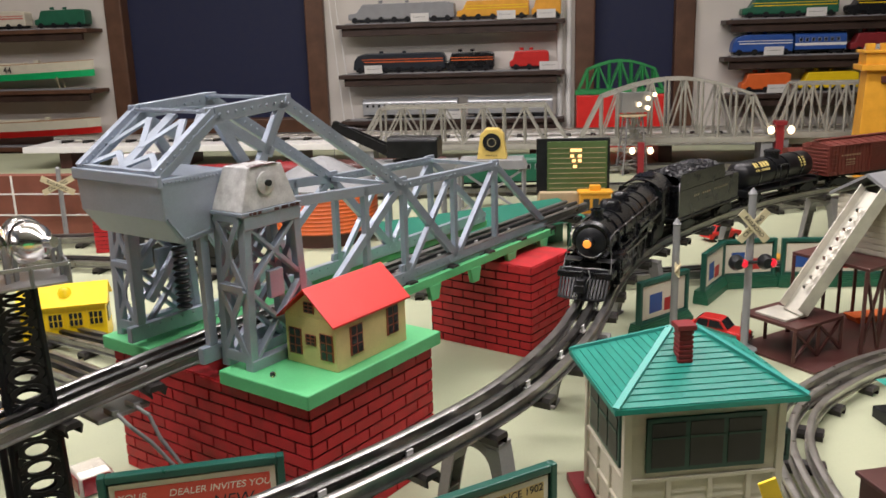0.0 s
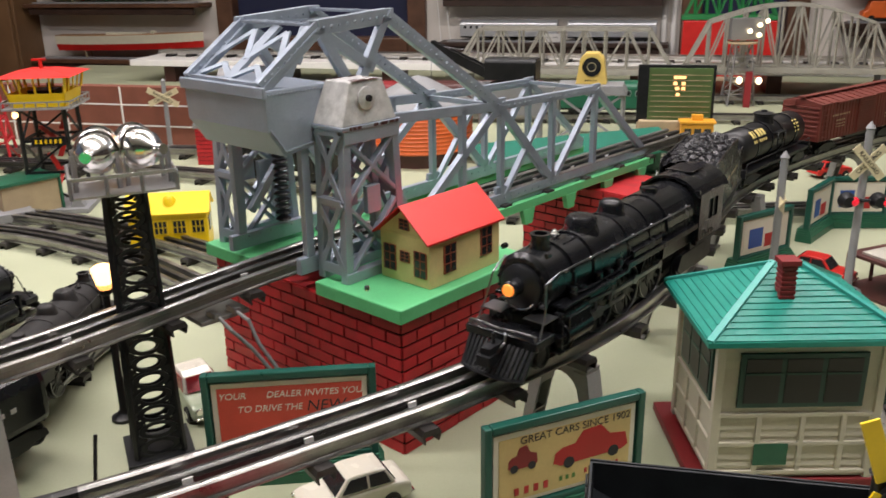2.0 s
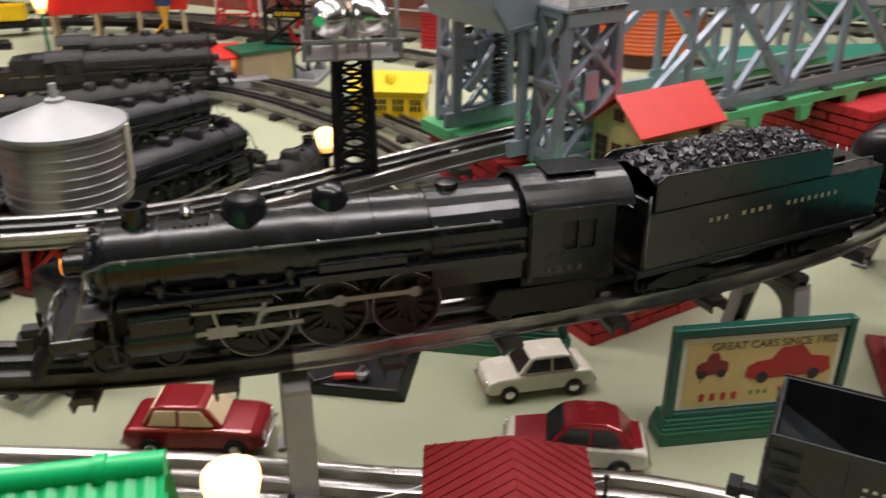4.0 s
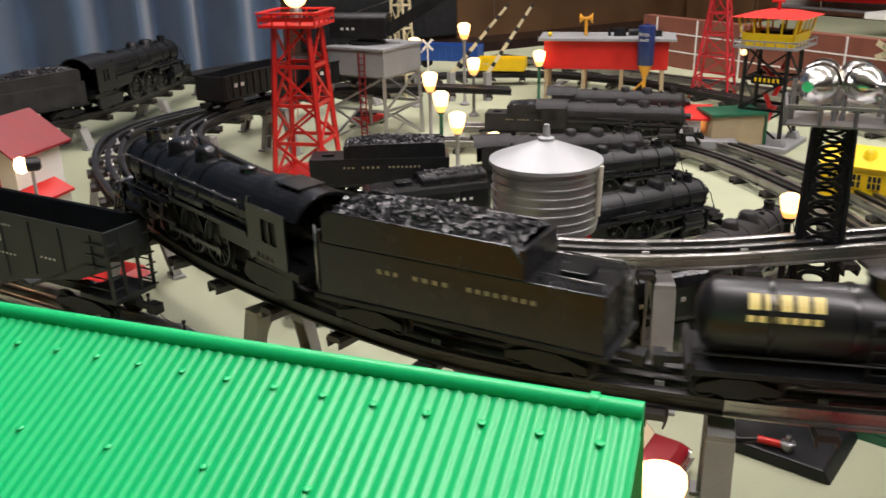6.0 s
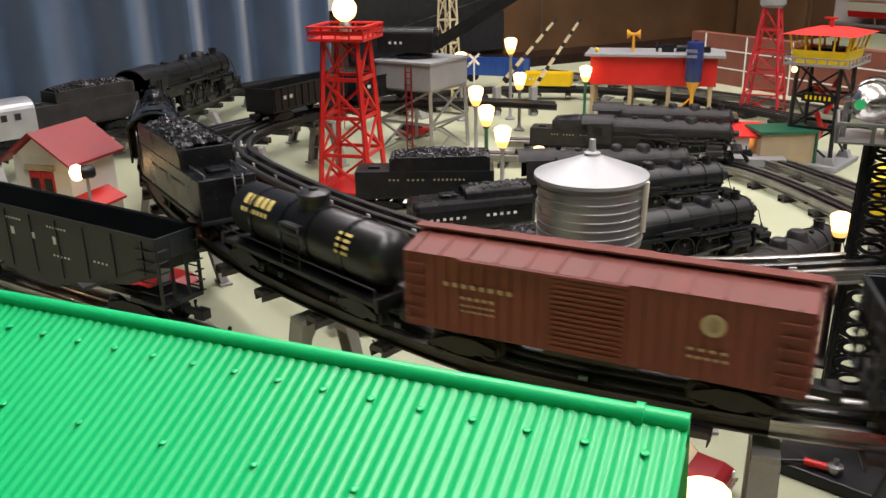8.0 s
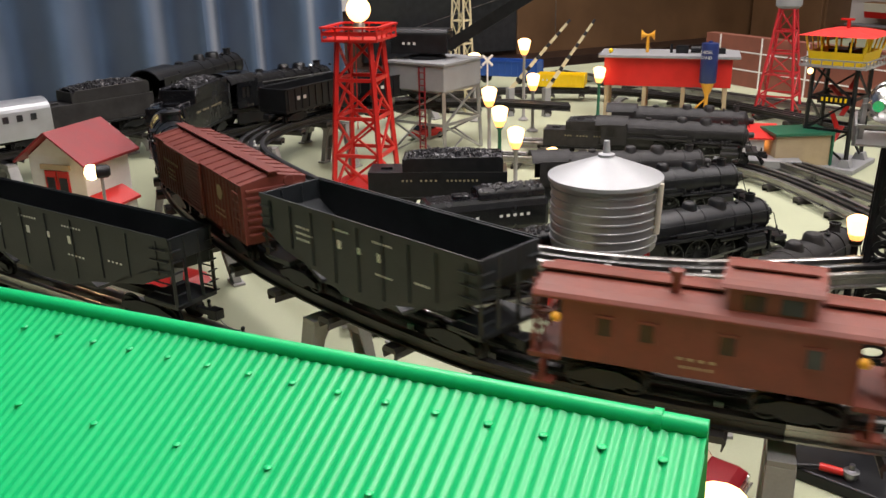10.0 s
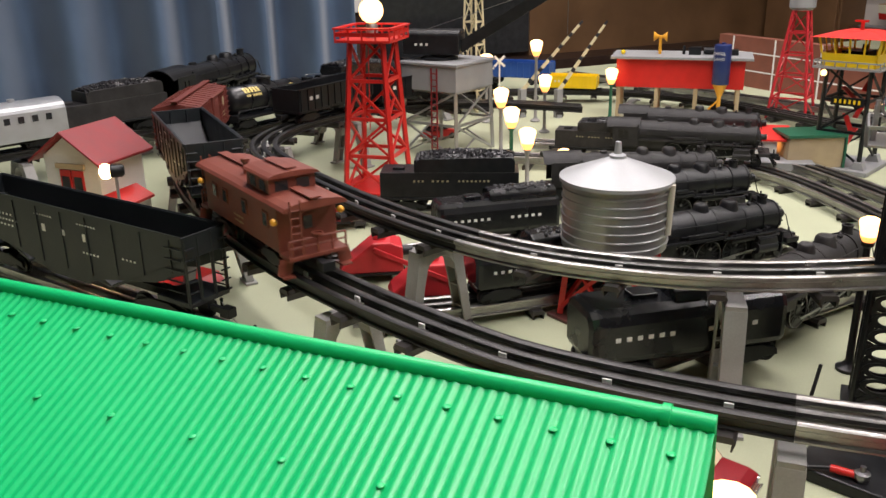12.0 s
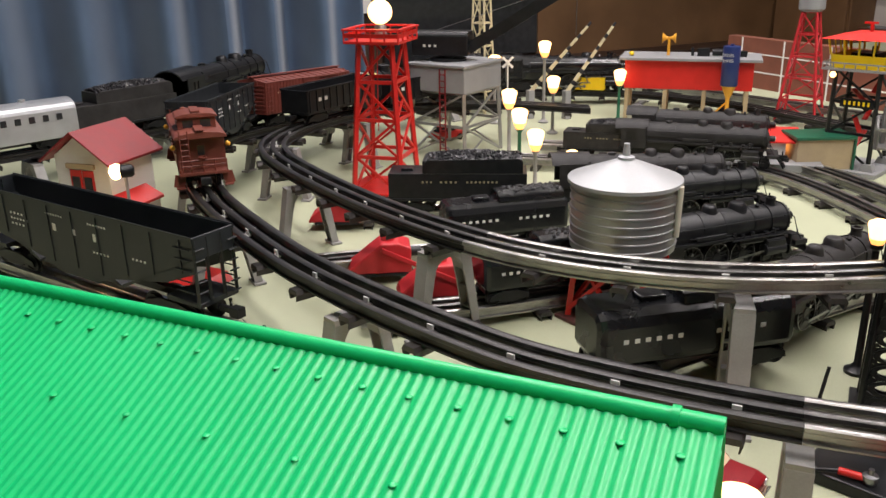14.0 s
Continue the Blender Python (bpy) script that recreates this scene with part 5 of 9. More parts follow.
engine = locomotive("steam_locomotive", "black steam locomotive with nickel handrails and amber headlight")
drivers = [(driver(engine, x, s), s, x) for s in (-1, 1) for x in (0.056, 0.0125, -0.031)]
rods = []
for s in (-1, 1):
    rod = part("side_rod", G().bar((-0.0435, 0, 0), (0.0435, 0, 0), 0.0030, 0.0016, (0, 1, 0)).cyl((-0.0435, -0.0012, 0), (-0.0435, 0.0012, 0), 0.0035, 12).cyl((0, -0.0012, 0), (0, 0.0012, 0), 0.0038, 12).cyl((0.0435, -0.0012, 0), (0.0435, 0.0012, 0), 0.0035, 12), "rod", engine, "bright steel coupling rod", 0, pose(0.0125, s * 0.0235, 0.0205))
    rods.append((rod, s))
    part("main_rod", G().bar((0.030, s * 0.0262, 0.0225), (0.094, s * 0.0262, 0.022), 0.0028, 0.0014, (0, 1, 0)).box(0.066, 0.082, *sorted((s * 0.0245, s * 0.028)), 0.019, 0.026), "rod", engine, "bright crosshead and piston rod")
    part("valve_gear", G().bar((0.05, s * 0.0275, 0.034), (0.09, s * 0.0275, 0.036), 0.002, 0.0012, (0, 1, 0)).bar((0.056, s * 0.0275, 0.022), (0.05, s * 0.0275, 0.038), 0.002, 0.0012, (0, 1, 0)).bar((0.075, s * 0.0275, 0.022), (0.078, s * 0.0275, 0.036), 0.0018, 0.0012, (0, 1, 0)), "rod", engine, "thin valve gear links")
coal_tender = tender("tender", "black coal tender heaped with coal, pale lettering bars")
tanker, boxer = tank_car(), box_car()
train_hopper = hopper_car("hopper_car", "black open hopper car, empty, with pale lettering bars")
cab_car = caboose()
# car, distance of its middle behind the pilot's tip, half distance between its trucks
TRAIN = [(engine, 0.178, 0.085), (coal_tender, 0.455, 0.066), (tanker, 0.705, 0.078), (boxer, 0.962, 0.086), (train_hopper, 1.232, 0.085), (cab_car, 1.474, 0.055)]


def car_pose(s, half):
    a, b = point_at(MAIN, s + half), point_at(MAIN, s - half)
    d = a - b
    c = (a + b) / 2
    return Matrix.Translation(c) @ Euler((0, -math.atan2(d.z, math.hypot(d.x, d.y)), math.atan2(d.y, d.x))).to_matrix().to_4x4()


def motions():
    times = [i * 0.2 for i in range(71)]
    for ob, back, half in TRAIN:
        walk(ob, [(t, car_pose(S0 + run_at(t) - back, half)) for t in times])
    beat = [i * 0.1 for i in range(141)]
    for w, s, x in drivers:
        walk(w, [(t, pose(x, s * 0.0145, 0.0205) @ Matrix.Rotation(run_at(t) / 0.0205, 4, "Y")) for t in beat])
    for rod, s in rods:
        rows = []
        for t in beat:
            a = run_at(t) / 0.0205
            rows.append((t, pose(0.0125 + 0.0105 * math.sin(a), s * 0.0228, 0.0205 + 0.0105 * math.cos(a))))
        walk(rod, rows)


# ---- near things ----
def signal_house():
    yaw = math.degrees(math.atan2(0.034, 0.139))
    t = thing("signal_house", flat(0.031, 0.581, yaw), "cream two-storey signal house with teal hipped roof", "toy house")
    X, Y, e = 0.143, 0.122, 0.125
    i = 0.013
    g = G().box(i, X - i, i, Y - i, 0.008, 0.118)
    wall = part("wall", g, "cream", t, "", 0.0006)
    part("plinth", G().box(i - 0.014, X - i + 0.014, i - 0.004, Y - i + 0.02, 0, 0.008), "maroonroof", t, "dark red base plate", 0.001)
    # clapboards and framed panels on the two sides that are seen
    cl = G()
    for k in range(17):
        z = 0.012 + k * 0.0062
        cl.prism([(i - 0.0012, z), (i, z), (i, z + 0.0058), (i - 0.0002, z + 0.0058)], i, X - i, None, "x")
        cl.prism([(i - 0.0012, z), (i, z), (i, z + 0.0058), (i - 0.0002, z + 0.0058)], i, Y - i, None, "y")
    pieces("clapboard", cl, "cream", wall)
    tr = G()
    for z in (0.012, 0.036, 0.060):
        tr.box(i - 0.001, X - i + 0.001, i - 0.0028, i - 0.0002, z, z + 0.003).box(i - 0.0028, i - 0.0002, i - 0.001, Y - i + 0.001, z, z + 0.003)
    for x in (i, i + 0.030, i + 0.062, i + 0.092, X - i - 0.004):
        tr.box(x, x + 0.004, i - 0.0027, i - 0.0002, 0.012, 0.062)
    for y in (i, i + 0.031, i + 0.062, Y - i - 0.004):
        tr.box(i - 0.0027, i - 0.0002, y, y + 0.004, 0.012, 0.062)
    for x, y in ((i, i), (X - i, i), (i, Y - i)):
        tr.box(x - 0.003, x + 0.003, y - 0.003, y + 0.003, 0.008, 0.118)
    part("trim", tr, "cream", wall, "", 0.0004)

    def win(a0, a1, z0, z1, n, axis):
        def bx(g, u0, u1, d0, d1, za, zb):
            return g.box(u0, u1, i - d1, i - d0, za, zb) if axis == "x" else g.box(i - d1, i - d0, u0, u1, za, zb)
        w = part("window", bx(G(), a0, a1, 0.0, 0.003, z0, z1), "windowgreen", t, "dark green framed window band", 0.0004)
        step = (a1 - a0 - 0.004) / n
        for k in range(n):
            u = a0 + 0.004 + k * step
            part("pane", bx(G(), u, u + step - 0.004, 0.0028, 0.0036, z0 + 0.004, z1 - 0.004), "smokepane", w)
            part("glazing_bar", bx(G(), u, u + step - 0.004, 0.0032, 0.0042, z0 + (z1 - z0) * 0.62, z0 + (z1 - z0) * 0.62 + 0.0016), "windowgreen", w)

    win(i + 0.014, X - i - 0.012, 0.068, 0.111, 3, "x")
    win(i + 0.008, Y - i - 0.012, 0.068, 0.110, 3, "y")
    part("window", G().box(i + 0.03, i + 0.055, i - 0.0032, i - 0.0002, 0.020, 0.038), "dkgreen", t)
    pk, rl = 0.161, 0.010
    cx, cy = X / 2, Y / 2
    roof = part("roof", G().add([(0, 0, e), (X, 0, e), (X, Y, e), (0, Y, e), (cx - rl, cy, pk), (cx + rl, cy, pk)], [(0, 1, 5, 4), (1, 2, 5), (2, 3, 4, 5), (3, 0, 4), (3, 2, 1, 0)]).box(-0.001, X + 0.001, -0.001, Y + 0.001, e - 0.004, e), "teal", t, "teal shingled hipped roof")
    # shingle courses
    n = 13
    for k in range(n):
        a, b = k / n, (k + 1) / n
        lo = lambda q, w: Vector(q).lerp(Vector(w), a)
        hi = lambda q, w: Vector(q).lerp(Vector(w), b)
        c = [(0, 0, e), (X, 0, e), (X, Y, e), (0, Y, e)]
        tops = [(cx - rl, cy, pk), (cx + rl, cy, pk), (cx + rl, cy, pk), (cx - rl, cy, pk)]
        g = G()
        for j in range(4):
            j2 = (j + 1) % 4
            p0, p1, q1, q0 = lo(c[j], tops[j]), lo(c[j2], tops[j2]), hi(c[j2], tops[j2]), hi(c[j], tops[j])
            up = Vector((0, 0, 0.0011))
            m_ = 16 if j in (0, 3) else 4
            for s_ in range(m_):
                f0, f1 = s_ / m_ + (0.5 / m_ if k % 2 else 0), (s_ + 0.93) / m_ + (0.5 / m_ if k % 2 else 0)
                f1 = min(1, f1)
                r_ = up * random.uniform(0.8, 1.15)
                g.add([p0.lerp(p1, f0) + r_, p0.lerp(p1, f1) + r_, q0.lerp(q1, f1) + up * 0.25, q0.lerp(q1, f0) + up * 0.25, p0.lerp(p1, f0), p0.lerp(p1, f1)], [(0, 1, 2, 3), (4, 5, 1, 0)])
        part("shingle_course", g, "teal", roof)
    g = G()
    for (x, y), tx in (((0, 0), cx - rl), ((X, 0), cx + rl), ((X, Y), cx + rl), ((0, Y), cx - rl)):
        g.bar((x, y, e + 0.001), (tx, cy, pk + 0.001), 0.005, 0.0022)
    part("hip_ridge", g, "tealtrim", roof, "paler teal ridge strips")
    cx0, cy0, pk0 = cx, cy, pk
    cx, cy, pk = cx - 0.011, cy - 0.003, pk - 0.004
    ch = G().box(cx - 0.003, cx + 0.007, cy - 0.027, cy - 0.017, pk - 0.014, pk + 0.013)
    for k in range(7):
        ch.box(cx - 0.0036, cx + 0.0076, cy - 0.0276, cy - 0.0164, pk - 0.013 + k * 0.0037, pk - 0.0105 + k * 0.0037)
    ch.box(cx - 0.0052, cx + 0.0092, cy - 0.0292, cy - 0.0148, pk + 0.0125, pk + 0.0165)
    pieces("chimney_course", ch, "maroonbrick", t, "dark red brick chimney", 0.0004)
    bal = G().box(X - i, X + 0.006, 0.03, Y - i, 0.058, 0.062)
    for k in range(5):
        y = 0.03 + k * 0.0195
        bal.box(X + 0.003, X + 0.006, y, y + 0.003, 0.062, 0.082)
    bal.box(X + 0.003, X + 0.006, 0.03, Y - i, 0.080, 0.083).box(X + 0.0035, X + 0.0055, 0.03, Y - i, 0.070, 0.072).box(X - i, X + 0.006, 0.03, 0.033, 0.080, 0.083)
    part("balcony", bal, "windowgreen", t, "dark green railed balcony", 0.0003)


M["windowgreen"] = mat("blackish_green_enamel", (0.006, 0.050, 0.036), 0.35)
M["maroonbrick"] = mat("maroon_brick_plastic", (0.20, 0.014, 0.016), 0.5)
signal_house()


def billboard(x, y, yaw, w, h, paper, label, lines, art=None, z0=0.022):
    t = thing("billboard", flat(x, y, yaw), label, "billboard", "billboards")
    b = G().box(-0.004, w + 0.004, -0.010, 0.012, 0, 0.008)
    for k in range(4):
        b.box(-0.004 + k * 0.0012, w + 0.004 - k * 0.0012, -0.010 + k * 0.0014, 0.012, 0.008 + k * 0.0026, 0.0106 + k * 0.0026)
    part("base", b, "dkgreen", t, "", 0.0006)
    fr = G().box(0, 0.0055, -0.004, 0.004, 0.008, h).box(w - 0.0055, w, -0.004, 0.004, 0.008, h).box(0.0055, w - 0.0055, -0.004, 0.004, h - 0.006, h).box(0.0055, w - 0.0055, -0.004, 0.004, z0 - 0.004, z0)
    part("frame_rim", fr, "signgreen", t, "", 0.0011)
    part("back_panel", G().box(0.0055, w - 0.0055, 0.001, 0.003, z0, h - 0.006), "dkgreen", t)
    pp = part("poster", G().box(0.007, w - 0.007, -0.0016, 0.0, z0 + 0.001, h - 0.008), "whitepaper", t)
    part("poster_field", G().box(0.011, w - 0.011, -0.0021, -0.0017, z0 + 0.004, h - 0.012), paper, pp)
    for words, size, mat_, px, pz, it in lines:
        o = text(words, size, mat_, pp, SIDE_R(w * px, -0.0023, z0 + (h - z0) * pz))
        o.data.shear = it
    if art:
        art(pp, w, h, z0)
    return t


M["signgreen"] = mat("dark_teal_green_frame", (0.010, 0.085, 0.062), 0.32, var=0.1)
M["whitepaper"] = mat("white_poster_paper", (0.70, 0.66, 0.56), 0.5, var=0.05)
M["inkblack"] = mat("black_ink", (0.015, 0.015, 0.02), 0.6)
M["inkred"] = mat("red_ink", (0.42, 0.02, 0.02), 0.6)
M["inkgreen"] = mat("green_ink", (0.10, 0.22, 0.05), 0.6)


def car_art(mat_, x0, x1, z0, z1):
    def art(pp, w, h, zb):
        L, H = (x1 - x0) * w, (z1 - z0) * (h - zb)
        bx, bz = x0 * w, zb + z0 * (h - zb)
        pts = [(0, 0.15), (0.02, 0.45), (0.12, 0.58), (0.28, 0.62), (0.38, 0.95), (0.62, 1.0), (0.75, 0.66), (0.96, 0.58), (1.0, 0.2), (0.92, 0.08), (0.1, 0.05)]
        part("picture", G().prism([(bx + a * L, bz + b * H) for a, b in pts], -0.0026, -0.0022), mat_, pp)
        for k in (0.2, 0.8):
            part("picture", G().lathe([(H * 0.17, 0), (H * 0.17, 0.0003)], 14, SIDE_R(bx + k * L, -0.0026, bz + 0.1 * H)), "inkblack", pp)
    return art


def red_art(pp, w, h, zb):
    car_art("inkblack", 0.18, 0.92, 0.0, 0.36)(pp, w, h, zb)
    bars(pp, "inkblack", 0.60 * w, 0.90 * w, 0.008, 6, SIDE_R(0, -0.0023, zb + 0.44 * (h - zb)))


def nash_art(pp, w, h, zb):
    car_art("inkred", 0.42, 0.90, 0.32, 0.72)(pp, w, h, zb)
    car_art("maroonroof", 0.14, 0.32, 0.42, 0.70)(pp, w, h, zb)
    bars(pp, "inkred", 0.18 * w, 0.42 * w, 0.008, 4, SIDE_R(0, -0.0023, zb + 0.16 * (h - zb)))
    bars(pp, "inkgreen", 0.46 * w, 0.58 * w, 0.005, 3, SIDE_R(0, -0.0023, zb + 0.18 * (h - zb)))
    bars(pp, "inkred", 0.62 * w, 0.86 * w, 0.005, 7, SIDE_R(0, -0.0023, zb + 0.20 * (h - zb)))


billboard(-0.329, 0.522, 19.5, 0.129, 0.092, "salmon", "dark green framed billboard with a red car poster",
          [("YOUR", 0.0074, "whitepaper", 0.17, 0.73, 0.2), ("DEALER INVITES YOU", 0.0074, "whitepaper", 0.64, 0.73, 0.2), ("TO DRIVE THE", 0.0074, "whitepaper", 0.38, 0.57, 0.2), ("NEW", 0.0125, "inkblack", 0.70, 0.57, 0.2)], red_art)
billboard(-0.113, 0.500, 37.0, 0.127, 0.087, "yellowpaper", "dark green framed billboard with a yellowed car poster",
          [("GREAT CARS SINCE 1902", 0.0080, "inkblack", 0.56, 0.76, 0.0)], nash_art)
for (x, y, yaw, w) in ((0.095, 1.07, 45, 0.10), (0.20, 1.22, 62, 0.09), (0.235, 1.30, 12, 0.09), (0.33, 1.315, 4, 0.17)):
    billboard(x, y, yaw, w, 0.075, "whitepaper", "green framed billboard with a small colour poster", [],
              lambda pp, w_, h_, zb: (part("picture", G().box(0.02, w_ * 0.45, -0.0026, -0.0022, zb + 0.008, h_ - 0.02), "brightblue", pp), part("picture", G().box(w_ * 0.5, w_ * 0.72, -0.0026, -0.0022, zb + 0.006, h_ - 0.03), "inkred", pp)))


def flood_tower():
    t = thing("floodlight_tower", flat(-0.395, 0.557, 38), "black lattice tower carrying chrome floodlights", "light tower")
    H, b, a = 0.222, 0.0178, 0.0128
    g = G()
    for sx in (-1, 1):
        for sy in (-1, 1):
            g.bar((sx * b, sy * b, 0.004), (sx * a, sy * a, H), 0.0042, 0.0042)
    pieces("corner_post", g, "dullblack", t, "", 0.0005)
    n = 15
    for face in range(4):
        rot_ = Matrix.Rotation(radians(90 * face), 4, "Z")
        g = G()
        z = 0.006
        for k in range(n):
            hgt = (H - 0.006) / n
            zc = z + hgt / 2
            w = b + (a - b) * zc / H
            off = w + 0.0008
            lean = Matrix.Translation((0, -off, zc)) @ Matrix.Rotation(radians(90), 4, "X")
            r = min(w * 0.78, hgt * 0.52)
            sx = w / r * 0.86
            m_ = rot_ @ lean @ Matrix.Diagonal((sx, hgt * 0.5 / r, 1, 1))
            g.lathe([(r, -0.0008), (r, 0.0008), (r * 0.66, 0.0008), (r * 0.66, -0.0008), (r, -0.0008)], 16, m_, False)
            for s in (-1, 1):
                for zz in (-1, 1):
                    g.add([(s * w * 0.45, -off - 0.0008, zc + zz * hgt * 0.5), (s * w, -off - 0.0008, zc + zz * hgt * 0.5), (s * w, -off - 0.0008, zc + zz * hgt * 0.12), (s * w * 0.80, -off - 0.0008, zc + zz * hgt * 0.28)], [(0, 1, 2, 3)], rot_)
            z += hgt
        part("lattice_face", g, "dullblack", t, "black sheet punched with round holes")
    part("base_plate", G().box(-0.026, 0.026, -0.026, 0.026, 0, 0.004), "dullblack", t, "", 0.001)
    pl = G().box(-0.036, 0.036, -0.026, 0.026, H, H + 0.0015)
    part("platform", pl, "galv", t)
    g = G()
    c = [(-0.036, -0.026), (0.036, -0.026), (0.036, 0.026), (-0.036, 0.026)]
    for (x0, y0), (x1, y1) in zip(c, c[1:] + c[:1]):
        g.bar((x0, y0, H + 0.0145), (x1, y1, H + 0.0145), 0.0016, 0.0028)
        for k in range(3):
            f_ = k / 3
            g.bar((x0 + (x1 - x0) * f_, y0 + (y1 - y0) * f_, H), (x0 + (x1 - x0) * f_, y0 + (y1 - y0) * f_, H + 0.015), 0.0016, 0.003)
    part("railing", g, "galv", t, "", 0.0003)
    for x, y, ya, ti in ((-0.017, -0.008, 160, -4), (0.019, -0.004, 215, -4), (-0.016, 0.016, 150, -4), (0.016, 0.016, 200, -4)):
        m_ = Matrix.Translation((x, y, H + 0.028)) @ Matrix.Rotation(radians(ya), 4, "Z") @ Matrix.Rotation(radians(90 - ti), 4, "X")
        lamp = part("floodlight", G().lathe([(0.0001, -0.019), (0.004, -0.019), (0.0045, -0.011), (0.008, -0.0085), (0.0125, -0.004), (0.0142, 0.001), (0.0142, 0.008), (0.0158, 0.0085), (0.0158, 0.0105), (0.0145, 0.011)], 26, m_), "chrome", t, "polished chrome floodlight drum")
        part("lens", G().lathe([(0.0142, 0.0105), (0.010, 0.012), (0.0001, 0.0125)], 22, m_), "bulbdim", lamp)
        pieces("bracket", G().bar((x - 0.015, y, H + 0.0015), (x - 0.015, y, H + 0.028), 0.004, 0.0015).bar((x + 0.015, y, H + 0.0015), (x + 0.015, y, H + 0.028), 0.004, 0.0015), "galv", lamp)


flood_tower()


def street_lamp(x, y, h, post="pier", r=0.0122, globe="bulb", glass=1.0):
    t = thing("street_lamp", flat(x, y), "toy street lamp with a glowing warm globe", "street lamp", "street lamps")
    part("post", G().lathe([(0.011, 0), (0.011, 0.003), (0.006, 0.006), (0.0034, 0.010), (0.0030, h - r * 2.2), (0.0055, h - r * 1.9), (0.0055, h - r * 1.5)], 14), post, t)
    # The globe's lower end is split off to carry the orange edge of the glow.
    part("collar", G().lathe([(r * 0.45, h - r * 1.75), (r * 0.78, h - r * 1.1), (r * 0.82, h - r * 0.9)], 12, None, False), "bulbrim", t, "lower end of the globe, orange edge of its glow")
    part("globe", G().lathe([(r * 0.80, h - r * 0.9), (r * 1.10, h + r * 0.45), (r * 1.04, h + r * 0.72), (r * 0.62, h + r * 0.98), (0.0001, h + r * 1.06)], 12), globe, t, "glowing frosted glass globe")


for a in ((-1.095, 0.655, 0.086, "pier"), (-1.262, 0.705, 0.120, "pier"), (-1.165, 0.668, 0.106, "dkgreen"), (-1.44, 0.910, 0.104, "pier"), (-1.545, 0.955, 0.160, "pier"), (-1.590, 0.860, 0.133, "pier"), (-1.475, 1.10, 0.098, "dkgreen")):
    street_lamp(*a)
street_lamp(-1.010, 0.665, 0.072, "pier", 0.0095)
street_lamp(-0.192, 0.181, 0.166, "dullblack", 0.0095)
# tall black lamp beside the floodlight tower
street_lamp(-0.451, 0.594, 0.135, "dullblack", 0.0085)


# ---- green-roofed freight shed close to the eye ----
def green_shed():
    A, B = Vector((-0.121, 0.097, 0.267)), Vector((-0.301, -0.051, 0.267))
    yaw = math.degrees(math.atan2(B.y - A.y, B.x - A.x))
    t = thing("freight_shed", pose(A.x, A.y, 0, 0, 0, yaw), "freight shed under a bright green corrugated plastic roof", "shed")
    L = (B - A).length + 0.22
    z = 0.2655
    for s, w, drop in ((1, 0.098, 0.043), (-1, 0.035, 0.10)):
        g = G()
        n = int(L / 0.0033)
        v, f = [], []
        m_ = n * 8
        for i in range(m_ + 1):
            x = i * L / m_
            bump_ = 0.00025 + 0.00025 * math.cos(i * math.pi / 4)
            for q in range(2):
                v.append((x, s * (0.002 + q * w), z - 0.001 - drop * q + bump_))
            for q in range(2):
                v.append((x, s * (0.002 + q * w), z - 0.005 - drop * q))
        for i in range(m_):
            o, p = i * 4, i * 4 + 4
            f += [(o, p, p + 1, o + 1), (o + 2, o + 3, p + 3, p + 2), (o + 1, p + 1, p + 3, o + 3)]
        g.add(v, f, None, True)
        slope = part("roof_slope", g, "greenroof", t, "bright green corrugated roof sheet")
        if s == 1:
            g = G()
            for k in range(36):
                for q, off in ((0.0075, 0), (0.030, 0.5), (0.056, 0.25), (0.08, 0.7)):
                    if q > 0.02 and k % 2:
                        continue
                    g.ball((0.008 + (k + off) * 0.0135, 0.002 + q, z - 0.0004 - drop * q / w), 0.0011, 10, 0.28)
            pieces("nail_head", g, "greenroof", slope)
    g = G().cyl((0, 0, z), (L, 0, z), 0.0024, 16).cyl((0.010, 0, z), (0.012, 0, z), 0.0030, 16)
    part("ridge_roll", g, "greenroof", t, "rounded green ridge roll")
    part("wall", G().prism([(-0.028, 0.01), (0.085, 0.01), (0.085, 0.222), (0, 0.258), (-0.028, 0.175)], 0.012, L - 0.01, None, "x"), "amber", t, "orange-yellow plastic wall")
    part("base", G().box(0.0, L, -0.035, 0.095, 0, 0.012), "dkgreen", t)


green_shed()


